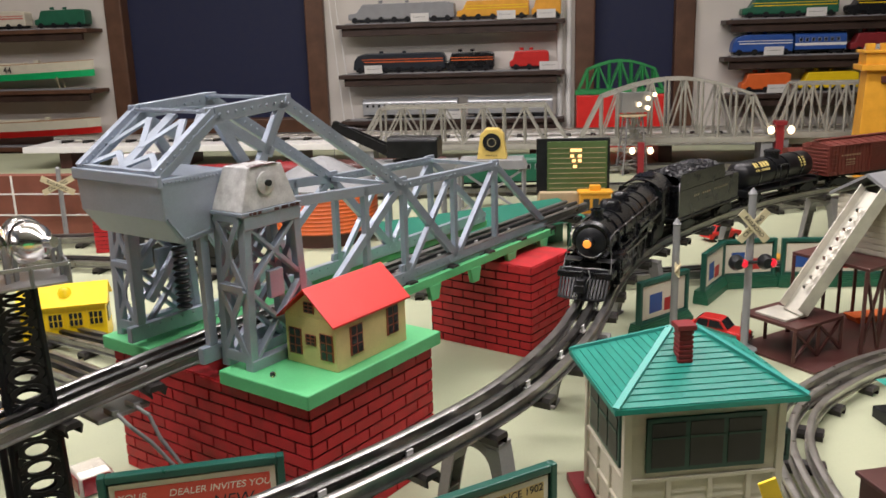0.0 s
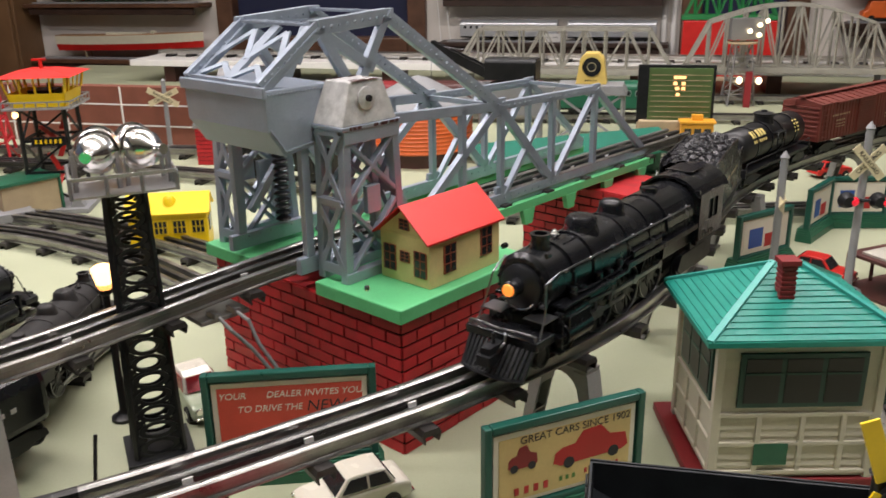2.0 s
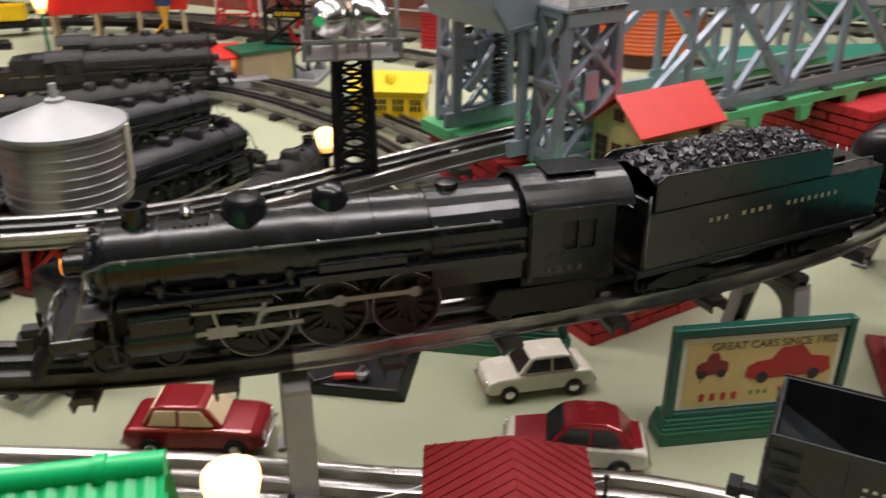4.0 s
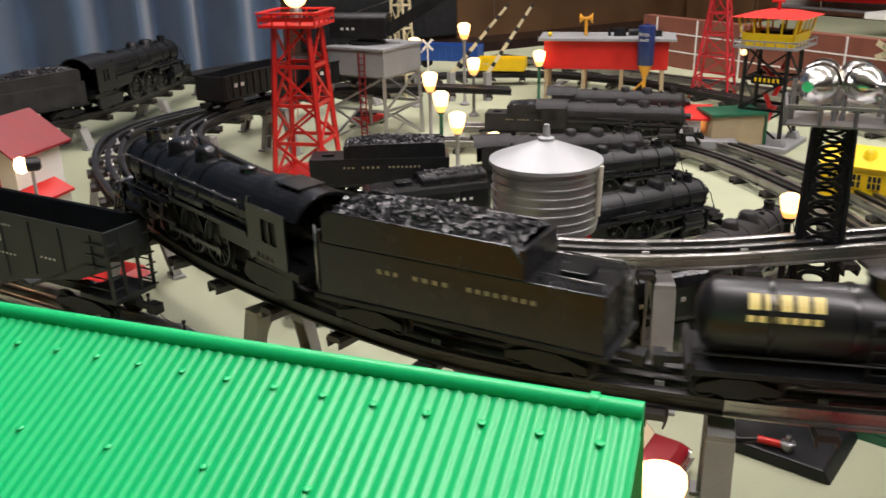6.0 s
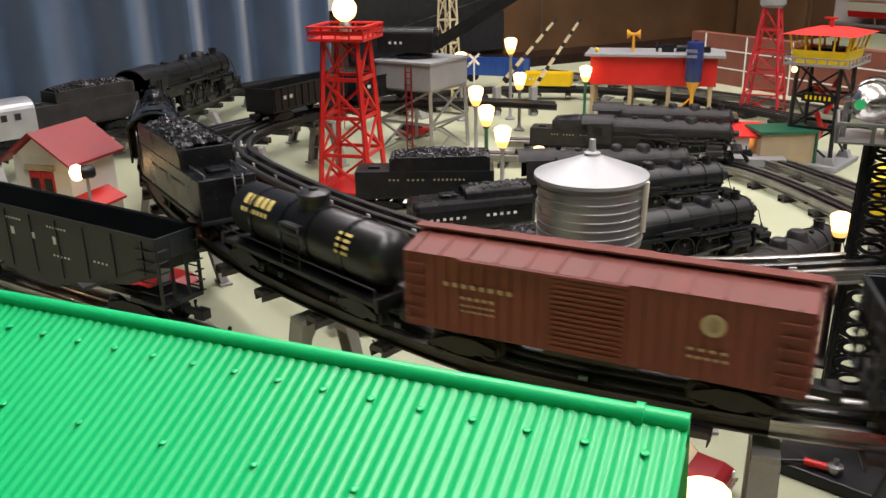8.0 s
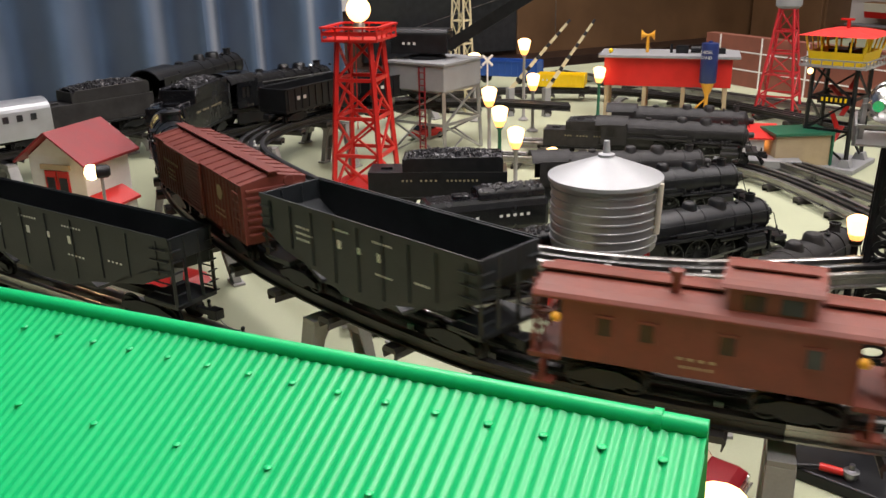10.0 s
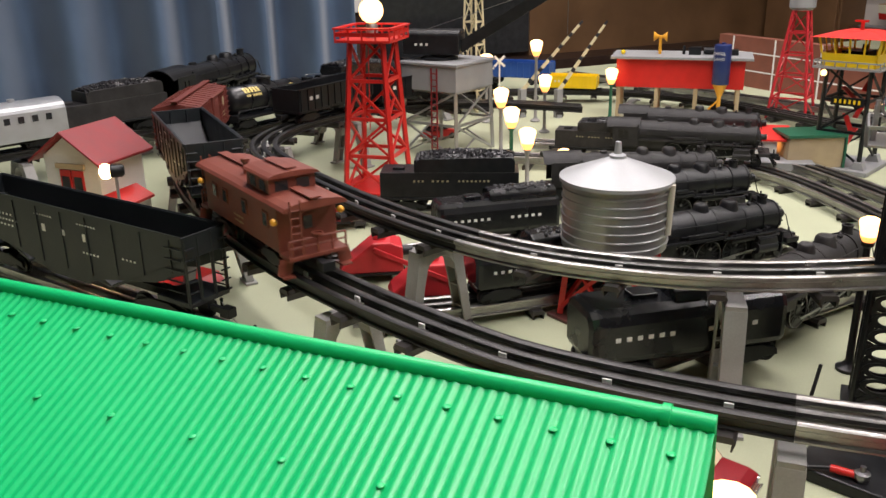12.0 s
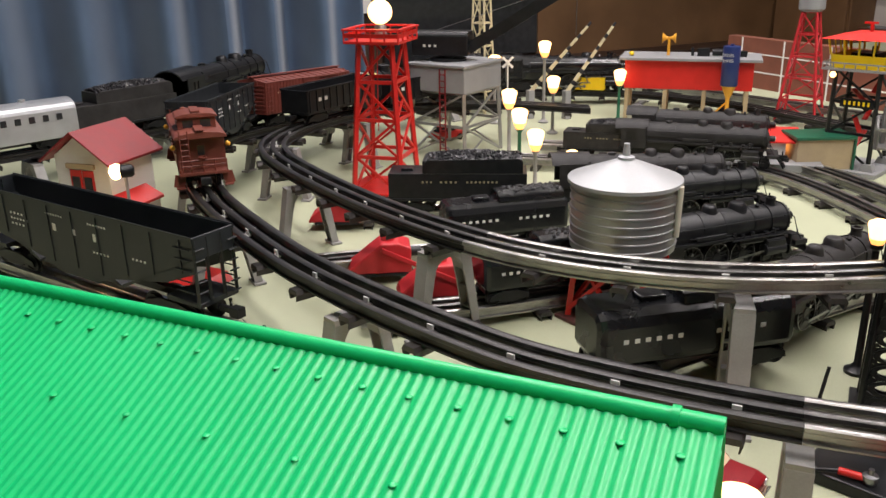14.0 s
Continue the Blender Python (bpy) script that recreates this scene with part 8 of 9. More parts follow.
def platform_shed():
    t = thing("lit_platform_shed", flat(-1.03, 1.035, 50), "white lit shed with a red sloping roof on a grey platform", "shed")
    part("platform", G().box(-0.05, 0.11, -0.045, 0.045, 0, 0.022), "palegrey", t, "", 0.001)
    part("wall", G().box(-0.03, 0.055, -0.005, 0.045, 0.022, 0.05), "white", t)
    part("window", G().box(0.0552, 0.0565, 0.006, 0.034, 0.030, 0.046), "bulbdim", t, "glowing lit window")
    part("roof", G().prism([(-0.014, 0.050), (0.060, 0.060), (0.060, 0.063), (-0.014, 0.053)], -0.05, 0.08, None, "x"), "redroof", t, "red flat roof")
    t = thing("cardboard_backing", flat(-0.985, 1.105, 65), "tan cardboard box edged in green", "box")
    part("body", G().box(-0.02, 0.07, -0.03, 0.03, 0, 0.058), "tan", t)
    part("edge", G().box(-0.024, 0.074, -0.034, 0.034, 0.058, 0.063).box(0.0705, 0.074, -0.034, 0.034, 0, 0.058), "dkgreen", t, "", 0.0005)


platform_shed()
lattice_tower("radio_tower", "tall red lattice tower standing behind the yard", -1.30, 1.445, 30, 0.040, 0.014, 0.222, 5, "bumperred", True, 0.0045)
wt = thing("tower_tank", flat(-1.30, 1.445), "small grey tank on top of the red tower", "tank")
part("tank", G().lathe([(0.020, 0.222), (0.026, 0.228), (0.026, 0.255), (0.0001, 0.27)], 20), "palegrey", wt)
lattice_tower("radio_tower", "slim cream lattice tower behind the bunker", -1.72, 0.90, 30, 0.022, 0.012, 0.30, 6, "signcream", True, 0.004)
toy_car(-1.33, 0.955, 30, "brightblue", "brightblue", "small bright blue toy car in the yard", 0.07)
toy_car(-1.50, 0.70, 100, "red", "red", "small red toy car under the bunker", 0.075)
gondola(pose(-1.90, 1.12, 0.0215, 0, 0, 40), "blue open toy gondola car far off", "brightblue")
gondola(pose(-1.70, 1.16, 0.0215, 0, 0, 46) @ Matrix.Diagonal((0.6, 0.8, 0.75, 1)), "yellow open toy gondola car far off", "yellow")
M["toygreen"] = mat("green_toy_paint", (0.015, 0.20, 0.05), 0.5)


M["creamboat"] = mat("cream_boat_enamel", (0.66, 0.63, 0.48), 0.4, var=0.06)
M["navyblack"] = mat("dark_slate_enamel", (0.015, 0.02, 0.028), 0.3)
M["yellowcase"] = mat("pale_yellow_case", (0.70, 0.52, 0.14), 0.4)
M["bulbwhite"] = mat("white_hot_bulb", (1, 0.9, 0.75), 0.3, glow=3.0, emit=(1.0, 0.74, 0.44))
M["brickbrown"] = mat("brick_brown_board", (0.20, 0.065, 0.040), 0.6, var=0.15)

# ---- far side of the table ----
def truss_bridge(name, label, x0, x1, y, z0, z1, material, arch=False, yaw=0.0, w=0.085, n=8):
    t = thing(name, pose(x0, y, 0, 0, 0, yaw), label, "bridge", "truss bridges")
    L = x1 - x0
    part("deck", G().box(-0.01, L + 0.01, 0, w, z0 - 0.012, z0), material, t, "", 0.0008)
    sl = L * 0.11
    top = lambda x: (z0 + (z1 - z0) * (0.72 + 0.28 * math.sin(math.pi * (x - sl) / (L - 2 * sl)))) if arch else z1
    for yy in (0.004, w - 0.004):
        g = G()
        b = 0.0075
        g.bar((0, yy, z0), (sl, yy, top(sl)), b, b).bar((L, yy, z0), (L - sl, yy, top(L - sl)), b, b).bar((0, yy, z0), (L, yy, z0), b, b)
        for k in range(n):
            xa, xb = sl + (L - 2 * sl) * k / n, sl + (L - 2 * sl) * (k + 1) / n
            g.bar((xa, yy, top(xa)), (xb, yy, top(xb)), b, b)
            g.bar((xa, yy, z0), (xa, yy, top(xa)), b * 0.7, b * 0.7)
            g.bar((xa, yy, z0), (xb, yy, top(xb)), b * 0.6, b * 0.6) if k % 2 == 0 else g.bar((xa, yy, top(xa)), (xb, yy, z0), b * 0.6, b * 0.6)
        g.bar((L - sl, yy, z0), (L - sl, yy, top(L - sl)), b * 0.7, b * 0.7)
        pieces("truss_member", g, material, t)
    g = G()
    for k in range(n + 1):
        x = sl + (L - 2 * sl) * k / n
        g.bar((x, 0.004, top(x)), (x, w - 0.004, top(x)), 0.005, 0.003)
        if k < n:
            xb = sl + (L - 2 * sl) * (k + 1) / n
            g.bar((x, 0.004, top(x)), (xb, w - 0.004, top(xb)), 0.003, 0.002)
    pieces("top_brace", g, material, t)
    for x in (0.01, L - 0.03):
        part("abutment", G().box(x, x + 0.03, 0.005, w - 0.005, 0, z0 - 0.012), "palegrey", t)
    return t


truss_bridge("truss_bridge", "grey-silver girder truss bridge on the far line", -0.56, 0.035, 2.40, 0.082, 0.190, "trussgrey")
truss_bridge("arch_bridge", "long khaki-grey arched truss bridge on the far line", 0.068, 0.590, 2.45, 0.088, 0.252, "trussgrey", True, n=9)
truss_bridge("truss_bridge", "grey-green girder truss bridge on the far line", 0.605, 1.06, 2.50, 0.092, 0.228, "trussgrey")
ledge = thing("raised_line", Matrix.Identity(4), "long white-topped raised line behind the bridges", "embankment")
part("board", G().box(-1.7, 1.6, 2.56, 2.80, 0.055, 0.075), "white", ledge, "", 0.002)
for k in range(9):
    part("support", G().box(-1.6 + k * 0.38, -1.56 + k * 0.38, 2.60, 2.76, 0, 0.055), "dkbrown", ledge)
raised = smooth_path([(-1.65, 2.68, 0.097), (-0.6, 2.67, 0.097), (0.5, 2.68, 0.097), (1.55, 2.68, 0.097)])
track("raised_track", raised, "three-rail track on the white raised line", "steel")

# small shelf engines and cars
def shelf_loco(x0, x1, y, z, label, body, stripe=None, stream=False):
    L = x1 - x0
    t = thing("shelf_locomotive", pose(x0, y, z), label, "model train", "shelf models")
    h = 0.075
    if stream:
        pr = [(0, 0.012), (0.004, 0.045), (0.018, 0.066), (0.05, 0.075), (L * 0.96, 0.075), (L, 0.06), (L, 0.012)]
    else:
        pr = [(0, 0.012), (0, 0.034), (L * 0.08, 0.038), (L * 0.14, 0.070), (L * 0.9, 0.072), (L, 0.066), (L, 0.012)]
    b = part("body", G().prism(pr, -0.028, 0.028), body, t, "", 0.004)
    if stripe:
        part("stripe", G().box(L * 0.12, L * 0.98, -0.0292, -0.0282, 0.040, 0.0435).box(L * 0.10, L * 0.98, -0.0292, -0.0282, 0.050, 0.0525), stripe, b, "bright painted side stripes")
    part("running_gear", G().box(L * 0.03, L * 0.97, -0.024, 0.024, 0.004, 0.012), "dullblack", t)
    n = max(3, int(L / 0.05))
    for k in range(n):
        part("wheel", G().lathe([(0.0001, -0.003), (0.011, -0.003), (0.011, 0.003), (0.0001, 0.003)], 14, Matrix.Translation((L * (k + 0.5) / n, -0.026, 0.011)) @ Matrix.Rotation(radians(90), 4, "X")), "dullblack", t)
    part("roof_detail", G().cyl((L * 0.3, 0, h - 0.002), (L * 0.3, 0, h + 0.008), 0.009).cyl((L * 0.55, 0, h - 0.002), (L * 0.55, 0, h + 0.007), 0.008), body, t)
    return t


def shelf(x0, x1, z, material="dkwood", d=0.11):
    s = thing("wall_shelf", pose(x0, WALL - d, z), "dark stained wooden wall shelf holding models", "shelf", "wall shelves")
    part("board", G().box(0, x1 - x0, 0, d - 0.002, -0.016, 0), material, s, "", 0.0015)
    part("front_batten", G().box(0.02, x1 - x0 - 0.03, 0.012, 0.03, -0.045, -0.016), "dkwood", s, "", 0.0015)
    part("rail_strip", G().box(0.03, x1 - x0 - 0.03, 0.03, 0.08, 0.0, 0.005), "palegrey", s)
    return s


def card(x, z, w=0.07):
    t = thing("label_card", pose(x, WALL - 0.105, z, 12), "small white printed label card on the shelf", "label card", "label cards")
    part("card", G().box(0, w, 0, 0.001, 0.004, 0.036), "white", t)
    bars(t, "dullblack", w * 0.15, w * 0.85, 0.003, 8, Matrix.Translation((0, -0.0004, 0.022)) @ Matrix.Rotation(radians(90), 4, "X"))


K = 1.03
for zz in (0.436, 0.245, 0.065):
    shelf(-0.845, 0.035, zz)
for zz in (0.411, 0.277, 0.140):
    shelf(0.62, 1.45, zz)
for zz in (0.455, 0.214, -0.02):
    shelf(-2.7, -1.86, zz, "shelfwood", 0.13)
SY = WALL - 0.055
shelf_loco(-0.425, -0.235, SY, 0.25, "dark tender with orange stripes on the shelf", "black", "orange")
shelf_loco(-0.175, -0.025, SY, 0.25, "small red motor trolley on the shelf", "red")
passenger("passenger_car", pose(-0.57, SY, 0.07), "silver railcar with windows on the wall shelf", L=0.19)
passenger("passenger_car", pose(-0.175, SY, 0.07), "silver railcar with windows on the wall shelf", L=0.165)
shelf_loco(-0.80, -0.385, SY, 0.441, "grey electric locomotive model on the top shelf", "palegrey")
shelf_loco(-0.375, -0.10, SY, 0.441, "yellow diesel locomotive model on the top shelf", "amber", "yellow")
shelf_loco(-0.09, 0.02, SY, 0.441, "yellow diesel car model on the top shelf", "amber")
shelf_loco(0.65, 0.87, SY, 0.282, "blue and white diesel locomotive on the shelf", "brightblue", "white", True)
passenger("passenger_car", pose(0.965, SY, 0.282), "blue and white passenger car on the shelf", "brightblue", 0.09, "white")
shelf_loco(1.07, 1.25, SY, 0.282, "dark red boxcar model on the shelf", "maroonroof")
shelf_loco(0.69, 0.87, SY, 0.145, "orange and black switcher on the shelf", "orange")
shelf_loco(0.90, 1.11, SY, 0.145, "yellow and black diesel switcher on the shelf", "yellow")
shelf_loco(0.68, 1.02, SY, 0.416, "dark green electric engine with yellow trim", "dkgreen", "yellow")
shelf_loco(1.05, 1.35, SY, 0.416, "dark engine model with yellow trim on the shelf", "dullblack", "yellow")
for x, z in ((-0.74, 0.245), (-0.55, 0.436), (-0.22, 0.436), (-0.07, 0.436), (-0.06, 0.245), (0.76, 0.277), (0.90, 0.411), (1.11, 0.277), (0.78, 0.140), (-0.43, 0.065), (-2.0, -0.02)):
    card(x, z)
shelf_loco(-2.5, -2.14, SY - 0.01, 0.46, "cream and red trolley car model on the shelf", "cream", "red")
shelf_loco(-2.10, -1.88, SY - 0.01, 0.46, "dark green boxcar model on the shelf", "dkgreen")


def boat(x, z, L, hull, deck, label, number=None):
    t = thing("model_boat", pose(x, WALL - 0.07, z), label, "model boat", "model boats")
    def hullmesh(za, zb, k0, k1):
        n, v, f = 14, [], []
        for i in range(n + 1):
            s = i / n
            w = 0.045 * (1 - (max(0, s - 0.45) / 0.55) ** 2.2) ** 0.6 * min(1, 0.75 + s)
            rise = 0.018 * s * s
            for sd in (-1, 1):
                v += [(s * L, sd * max(0.001, w) * k0, za + rise * (1 if za > 0.03 else 0.8)), (s * L, sd * max(0.001, w) * k1, zb + rise)]
        for i in range(n):
            o, p = i * 4, i * 4 + 4
            f += [(o, p, p + 1, o + 1), (o + 2, o + 3, p + 3, p + 2), (o + 1, p + 1, p + 3, o + 3), (o, o + 2, p + 2, p)]
        f += [(0, 1, 3, 2), (n * 4, n * 4 + 2, n * 4 + 3, n * 4 + 1)]
        return G().add(v, f, None, False)
    part("keel", hullmesh(0.035, 0.062, 0.55, 0.85), hull, t)
    top = part("topside", hullmesh(0.062, 0.098, 0.85, 1.0), "creamboat", t)
    part("deck", hullmesh(0.098, 0.101, 0.97, 0.94), deck, t)
    part("fitting", G().box(L * 0.35, L * 0.6, -0.02, 0.02, 0.10, 0.112).box(L * 0.65, L * 0.68, -0.01, 0.01, 0.105, 0.12), "creamboat", t, "", 0.002)
    for xx in (L * 0.2, L * 0.8):
        part("stand", G().bar((xx, -0.02, 0), (xx - 0.012, -0.02, 0.06), 0.004).bar((xx, 0.02, 0), (xx - 0.012, 0.02, 0.06), 0.004), "gold", t)
    if number:
        text(number, 0.036, "inkblack", top, SIDE_R(L * 0.52, -0.046, 0.083))


boat(-2.62, 0.214, 0.74, "greenroof", "coatwood", "cream model boat with green hull on a stand", "44")
boat(-2.58, -0.02, 0.70, "red", "coatwood", "cream model motorboat with red hull on a stand")
shelf_loco(-0.79, -0.425, SY, 0.25, "streamlined dark steam engine with orange stripes", "navyblack", "orange", True)

rb = thing("red_crate", pose(0.07, 2.96, 0), "red box standing on the far table edge", "box")
part("body", G().box(0, 0.29, 0, 0.08, 0, 0.176), "red", rb, "", 0.002)
gb = truss_bridge("toy_truss_bridge", "small green toy truss bridge on a red box", 0.075, 0.355, 2.965, 0.19, 0.288, "toygreen", True, w=0.07, n=6)
for c in [c for c in gb.children if c.name.startswith("abutment")]:
    bpy.data.objects.remove(c)
# cords and pipes on the wall
pp = thing("wall_pipe", pose(0.052, WALL - 0.02, 0), "white painted pipes running up the wall", "pipe")
part("pipe", G().cyl((0, 0, -0.3), (0, 0, CEILING), 0.011, 10), "white", pp)
part("pipe", G().cyl((-0.035, 0, -0.3), (-0.035, 0, CEILING), 0.011, 10), "white", pp)
cd = thing("blind_cord", pose(-0.90, WALL - 0.05, 0), "pair of white blind cords hanging loose", "cord")
part("cord", G().tube([(0.0, 0, 1.2), (0.02, 0, 0.5), (0.06, -0.02, 0.05)], 0.0022), "white", cd)
part("cord", G().tube([(0.02, 0, 1.2), (0.045, 0, 0.5), (0.10, -0.02, 0.05)], 0.0022), "white", cd)


def yellow_tower():
    t = thing("yellow_tower", flat(0.757, 2.30, -6), "tall yellow tin tower with a stepped top", "tower")
    part("shaft", G().add([(0, 0, 0), (0.13, 0, 0), (0.13, 0.09, 0), (0, 0.09, 0), (0.012, 0.01, 0.27), (0.118, 0.01, 0.27), (0.118, 0.08, 0.27), (0.012, 0.08, 0.27)], [(0, 1, 5, 4), (1, 2, 6, 5), (2, 3, 7, 6), (3, 0, 4, 7), (4, 5, 6, 7), (3, 2, 1, 0)]), "amber", t, "", 0.002)
    part("cornice", G().box(-0.004, 0.134, -0.006, 0.096, 0.270, 0.284).box(0.006, 0.124, 0.004, 0.086, 0.284, 0.312).box(0.0, 0.13, -0.002, 0.092, 0.312, 0.320), "amber", t, "", 0.0015)
    g = G()
    for k in range(4):
        g.box(0.004 + k * 0.034, 0.024 + k * 0.034, 0.0, 0.02, 0.320, 0.336)
    part("battlement", g, "amber", t, "", 0.001)
    part("window", G().box(0.045, 0.085, -0.0005, 0.012, 0.24, 0.256), "dkbrown", t)


yellow_tower()


def far_lights():
    t = lattice_tower("floodlight_tower", "small silver lattice tower with a lit floodlight bank", 0.205, 2.40, 12, 0.034, 0.020, 0.158, 5, "galv", True, 0.004)
    part("platform", G().lathe([(0.038, 0.158), (0.038, 0.162)], 20), "tan", t)
    part("lamp_bank", G().box(-0.034, 0.045, -0.012, 0.012, 0.168, 0.222), "galv", t, "", 0.001)
    for x, z in ((0.036, 0.18), (0.036, 0.205), (0.012, 0.19), (0.054, 0.215)):
        part("bulb", G().ball((x, -0.018, z), 0.0062, 12), "bulbwhite", t, "bright white bulb")
    t = thing("signal_lamp_post", flat(0.605, 2.45), "red signal post with two white globes", "signal")
    part("post", G().box(-0.010, 0.010, -0.01, 0.01, 0, 0.128).box(-0.016, 0.016, -0.016, 0.016, 0.122, 0.134), "maroonroof", t, "", 0.001)
    for s in (-1, 1):
        part("globe", G().ball((s * 0.026, -0.014, 0.110), 0.0095, 14, 1.2), "bulbwhite", t, "glowing white globe")
    t = thing("signal_lamp_post", flat(0.225, 2.36), "red signal post with two white globes", "signal")
    part("post", G().box(-0.008, 0.008, -0.01, 0.01, 0, 0.09), "maroonroof", t)
    for s in (-1, 1):
        part("globe", G().ball((s * 0.024, -0.014, 0.070), 0.008, 14, 1.2), "bulbwhite", t, "glowing white globe")


far_lights()


def clock_station():
    t = thing("clock_station", flat(-0.225, 1.86, 0), "grey tin pedestal carrying a yellow clock", "station")
    part("top", G().prism([(0.0, 0.098), (0.158, 0.098), (0.148, 0.118), (0.010, 0.118)], 0, 0.08), "palegrey", t, "", 0.001)
    g = G()
    for x in (0.008, 0.150):
        for y in (0.008, 0.072):
            g.bar((x, y, 0), (x, y, 0.098), 0.006)
    g.bar((0.008, 0.008, 0.0), (0.150, 0.008, 0.098), 0.005).bar((0.150, 0.008, 0.0), (0.008, 0.008, 0.098), 0.005)
    part("lattice_leg", g, "palegrey", t)
    ck = part("clock_case", G().prism([(0.048, 0.118), (0.114, 0.118), (0.106, 0.172), (0.094, 0.184), (0.068, 0.184), (0.056, 0.172)], 0.02, 0.06), "yellowcase", t, "yellow clock case", 0.002)
    part("dial", G().lathe([(0.020, 0), (0.020, 0.002), (0.0001, 0.0025)], 24, SIDE_R(0.081, 0.0195, 0.155)), "dullblack", ck, "round black dial")
    part("dial_ring", G().lathe([(0.010, 0.0026), (0.008, 0.0026), (0.008, 0.0032), (0.010, 0.0032), (0.010, 0.0026)], 20, SIDE_R(0.081, 0.0195, 0.155)), "gold", ck)
    bars(ck, "dullblack", 0.068, 0.095, 0.004, 5, SIDE_R(0, 0.0195, 0.126))


clock_station()


def scoreboard():
    t = thing("arrival_board", flat(-0.035, 1.80, 3), "green arrivals board with lit cells on a tan base", "sign board")
    part("base", G().prism([(-0.012, 0), (0.10, 0), (0.09, 0.06), (-0.004, 0.06)], -0.02, 0.05), "tan", t, "", 0.001)
    part("backboard", G().box(-0.010, 0.142, 0.004, 0.012, 0.055, 0.170), "dullblack", t, "", 0.001)
    f_ = part("board", G().box(0.012, 0.136, 0.0, 0.004, 0.060, 0.164), "olive", t, "", 0.0005)
    g = G()
    for k in range(9):
        g.box(0.016, 0.132, -0.0008, 0.0, 0.066 + k * 0.0105, 0.067 + k * 0.0105)
    part("grid_line", g, "tan", f_)
    g = G()
    for x, z in ((0.060, 0.146), (0.068, 0.146), (0.076, 0.146), (0.060, 0.134), (0.076, 0.134), (0.064, 0.124), (0.076, 0.124), (0.066, 0.112)):
        g.box(x, x + 0.007, -0.0014, -0.0004, z - 0.003, z + 0.003)
    pieces("lit_cell", g, "bulbdim", f_, "small lit cell")
    t = thing("amber_booth", flat(0.045, 1.755, 5), "small amber yellow ticket booth", "booth")
    part("wall", G().box(0, 0.062, 0, 0.03, 0, 0.062), "amber", t, "", 0.0006)
    part("roof", G().box(-0.004, 0.066, -0.004, 0.034, 0.062, 0.067).box(0.02, 0.042, 0.008, 0.022, 0.067, 0.078), "amber", t, "", 0.001)
    for k in range(3):
        part("window", G().box(0.006 + k * 0.019, 0.019 + k * 0.019, -0.001, 0.0002, 0.028, 0.052), "glassdark", t)


scoreboard()


def orange_tank():
    t = thing("orange_tank", flat(-0.46, 1.63), "big ribbed orange water tank with grey roof", "water tank")
    prof = []
    for k in range(11):
        z = 0.028 + k * 0.0075
        prof += [(0.105, z), (0.107, z + 0.003), (0.105, z + 0.006)]
    part("tank", G().lathe(prof, 48), "orange", t, "orange corrugated tank wall")
    part("roof", G().lathe([(0.112, 0.108), (0.112, 0.112), (0.020, 0.160), (0.0001, 0.165)], 12, None, False), "palegrey", t, "low grey faceted roof")
    part("cradle", G().lathe([(0.09, 0), (0.09, 0.03)], 24), "dkbrown", t)
    t = thing("bunker_stand", flat(-0.36, 1.60, 4), "grey sheet-metal bin on legs", "bin")
    part("bin", G().prism([(0, 0.150), (0.17, 0.150), (0.14, 0.095), (0.03, 0.095)], 0, 0.07), "palegrey", t, "", 0.001)
    g = G()
    for x in (0.03, 0.14):
        for y in (0.004, 0.066):
            g.bar((x, y, 0), (x, y, 0.1), 0.006)
    pieces("leg", g, "palegrey", t)


orange_tank()
crane(-0.285, 1.635, 0.150, 176, (0.16, 0.075), "black crane with red trim on a grey bin", "dullblack", 0.95)


def teal_ramp():
    p, q = Vector((-0.265, 1.342, 0)), Vector((0.05, 1.56, 0))
    yaw = math.degrees(math.atan2(q.y - p.y, q.x - p.x))
    t = thing("platform_roof", flat(p.x, p.y, yaw), "long low platform with a dull teal roof", "platform")
    L = (q - p).length
    part("roof", G().prism([(0, 0.05), (0.09, 0.072), (0.09, 0.078), (0, 0.056)], 0, L, None, "x"), "dkteal", t, "", 0.001)
    g = G()
    for k in range(7):
        g.box(0.01 + k * 0.058, 0.016 + k * 0.058, 0.02, 0.026, 0, 0.055)
    part("post", g, "dkgreen", t)
    part("wall", G().box(0.01, L - 0.01, 0.06, 0.064, 0.0, 0.065), "dkgreen", t)


teal_ramp()


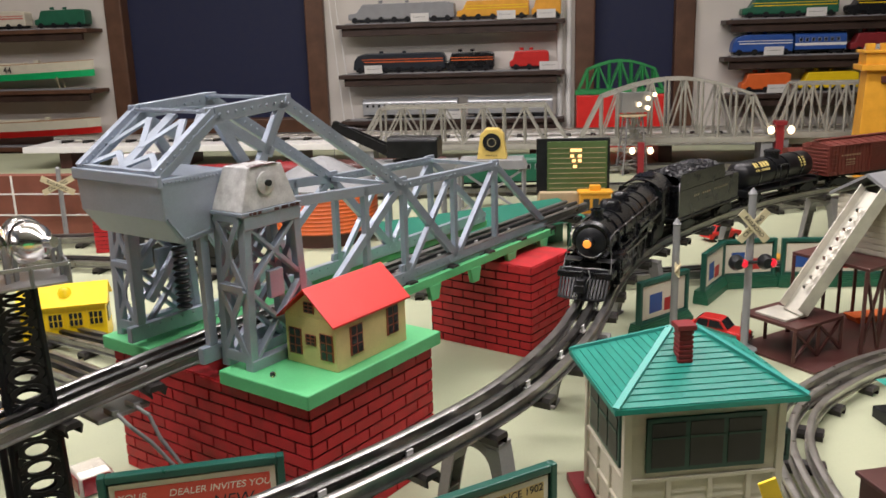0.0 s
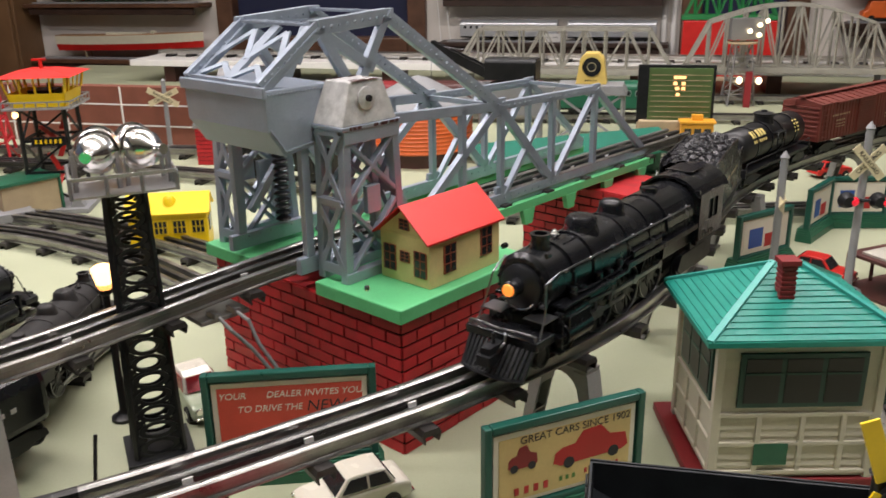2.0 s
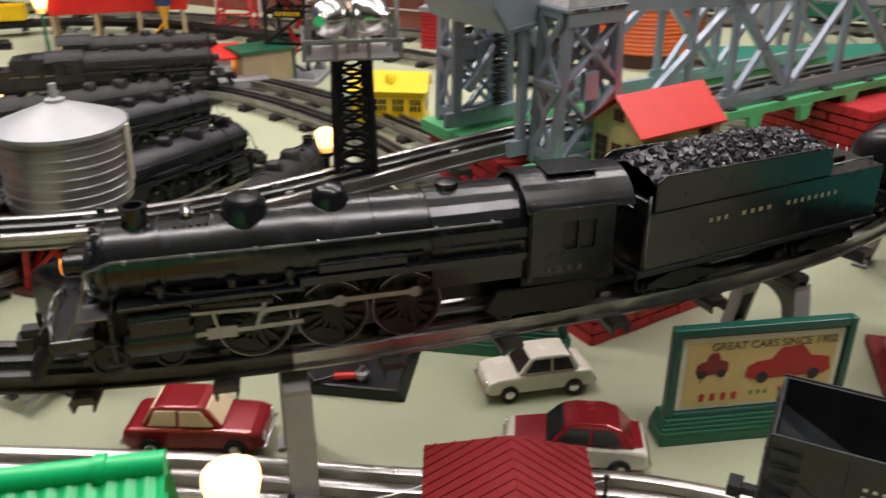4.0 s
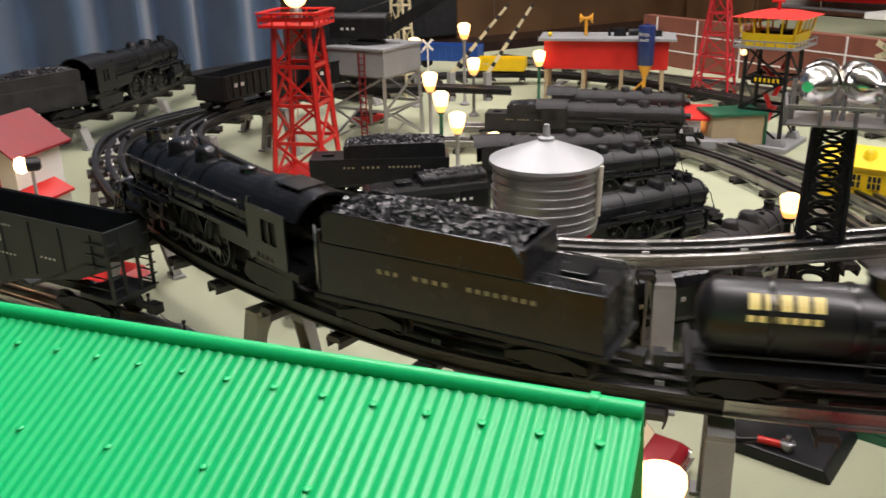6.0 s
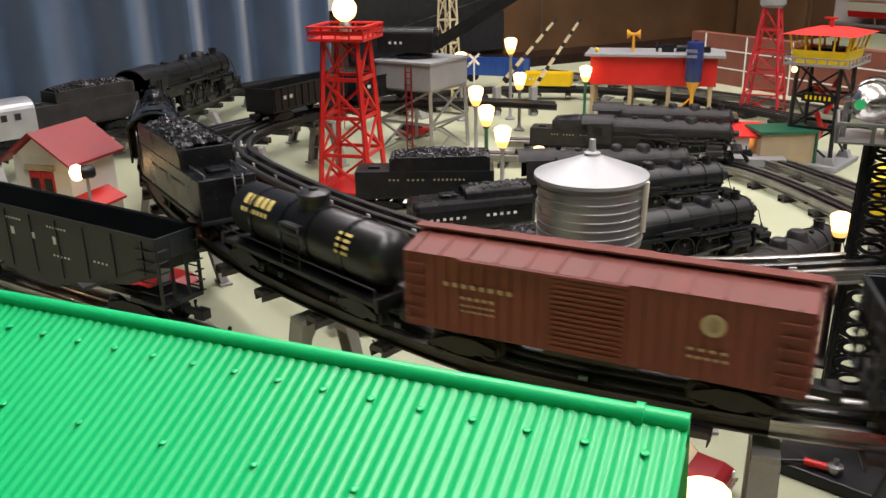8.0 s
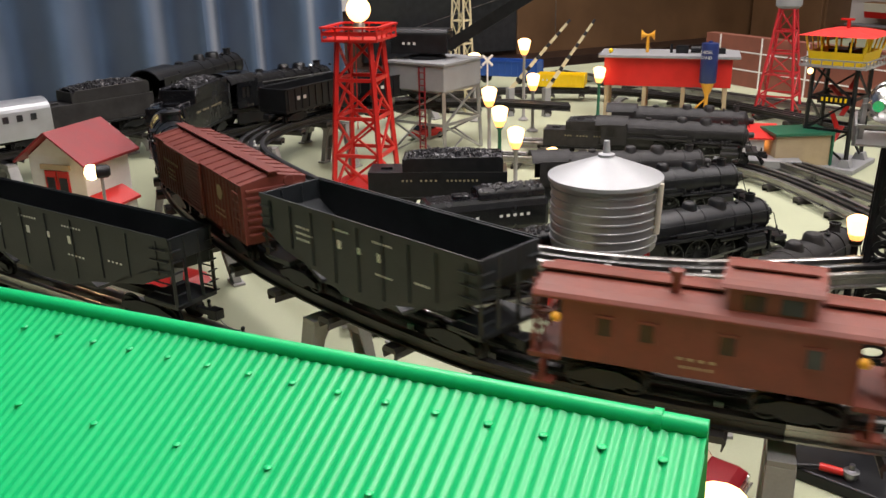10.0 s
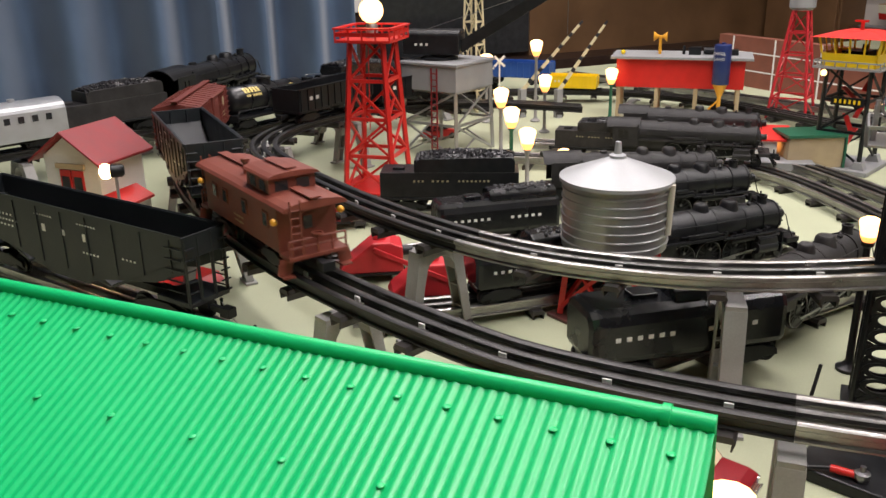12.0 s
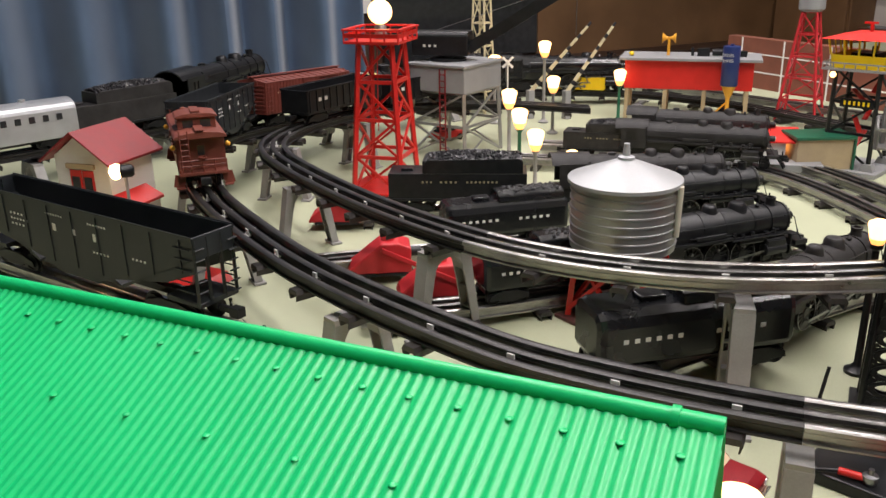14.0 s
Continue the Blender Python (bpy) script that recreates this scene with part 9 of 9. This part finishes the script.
def left_back():
    t = thing("brick_backdrop", flat(-1.75, 1.66, 0), "long brick-brown factory wall with white lines", "backdrop wall")
    part("panel", G().box(0, 0.80, 0, 0.03, 0, 0.125), "brickbrown", t)
    g = G()
    for x in (0.05, 0.19, 0.33, 0.47, 0.61, 0.72):
        g.box(x, x + 0.004, -0.0015, 0.0, 0, 0.125)
    for z in (0.04, 0.085):
        g.box(0, 0.80, -0.0012, -0.0001, z, z + 0.003)
    part("line", g, "white", t)
    t = thing("railroad_sign", flat(-1.0, 1.61, 5), "cream crossing sign on a grey post", "crossing signal")
    part("post", G().lathe([(0.014, 0), (0.014, 0.004), (0.005, 0.008), (0.0045, 0.148), (0.0001, 0.152)], 10), "palegrey", t)
    for a in (25, -25):
        b = part("sign_board", G().box(-0.036, 0.036, -0.0075 - (a > 0) * 0.002, -0.006 - (a > 0) * 0.002, -0.006, 0.006), "signcream", t, "", 0, Matrix.Translation((0, 0, 0.114)) @ Matrix.Rotation(radians(a), 4, "Y"))
        text("RAILROAD" if a > 0 else "CROSSING", 0.0092, "inkblack", b, SIDE_R(0, -0.0098 if a > 0 else -0.0078, 0))
    t = thing("brick_column", flat(-0.875, 1.50, 10), "slim red brick column with grey cap", "column")
    part("core", G().box(0, 0.034, 0, 0.034, 0, 0.072), "mortar", t)
    for k in range(9):
        for j in range(2):
            part("brick", G().box(-0.0008, 0.0348, -0.0008, 0.0348, k * 0.008 + 0.0006, k * 0.008 + 0.0074), "brick", t) if j == 0 else None
    part("cap", G().box(-0.004, 0.038, -0.004, 0.038, 0.072, 0.082), "palegrey", t, "", 0.001)


left_back()
far1 = low([(-2.0, 1.75), (-1.2, 1.9), (-0.4, 2.05), (0.5, 2.15), (1.5, 2.2)])
for s, mt, lb in ((1.30, "maroonroof", "maroon passenger car with cream windows on the far track"), (1.62, "dkbrown", "dark brown passenger car with cream windows on the far track"), (1.94, "dkgreen", "dark green passenger car on the far track"), (2.72, "brownred", "brown passenger car on the far track")):
    passenger("passenger_car", on(far1, s), lb, mt, 0.14)
gondola(pose(-0.62, 1.36, 0.0215, 0, 0, -8), "black gondola car on the loop track")
toy_car(0.30, 1.62, 30, "red", "red", "small red toy fire car in the yard", 0.075)
toy_car(0.33, 1.45, 160, "amber", "amber", "small amber toy truck beside the track", 0.07)


# ---- pieces of walls, last ----
def lay_bricks(owner, lx, ly, h):
    """Bricks proud of the core on the two faces that are seen."""
    rows_, bl = 11, 0.0328
    bh = h / rows_
    meshes = {}

    def brick(ax, a0, a1, z):
        w = round(a1 - a0, 4)
        if (ax, w) not in meshes:
            g = G().box(0, w, -0.0007, 0.002, 0, bh - 0.0020) if ax == "x" else G().box(-0.0007, 0.002, 0, w, 0, bh - 0.0020)
            meshes[(ax, w)] = g.mesh("brick", "brick")
        ob = new("brick", meshes[(ax, w)])
        ob.parent = owner
        rnd = random.uniform(-0.0003, 0.0002)
        ob.location = (a0, rnd, z) if ax == "x" else (rnd, a0, z)

    for r in range(rows_):
        z = r * bh + 0.0006
        for ax, total in (("x", lx), ("y", ly)):
            a = -0.5 * bl if r % 2 else 0.0
            while a < total - 0.002:
                lo, hi = max(0.0, a) + 0.0009, min(total, a + bl) - 0.0009
                if hi - lo > 0.003:
                    brick(ax, lo, hi, z)
                a += bl


lay_bricks(base_pier, 0.155, 0.245, 0.1165)
lay_bricks(far_pier, 0.10, 0.15, 0.115)

motions()
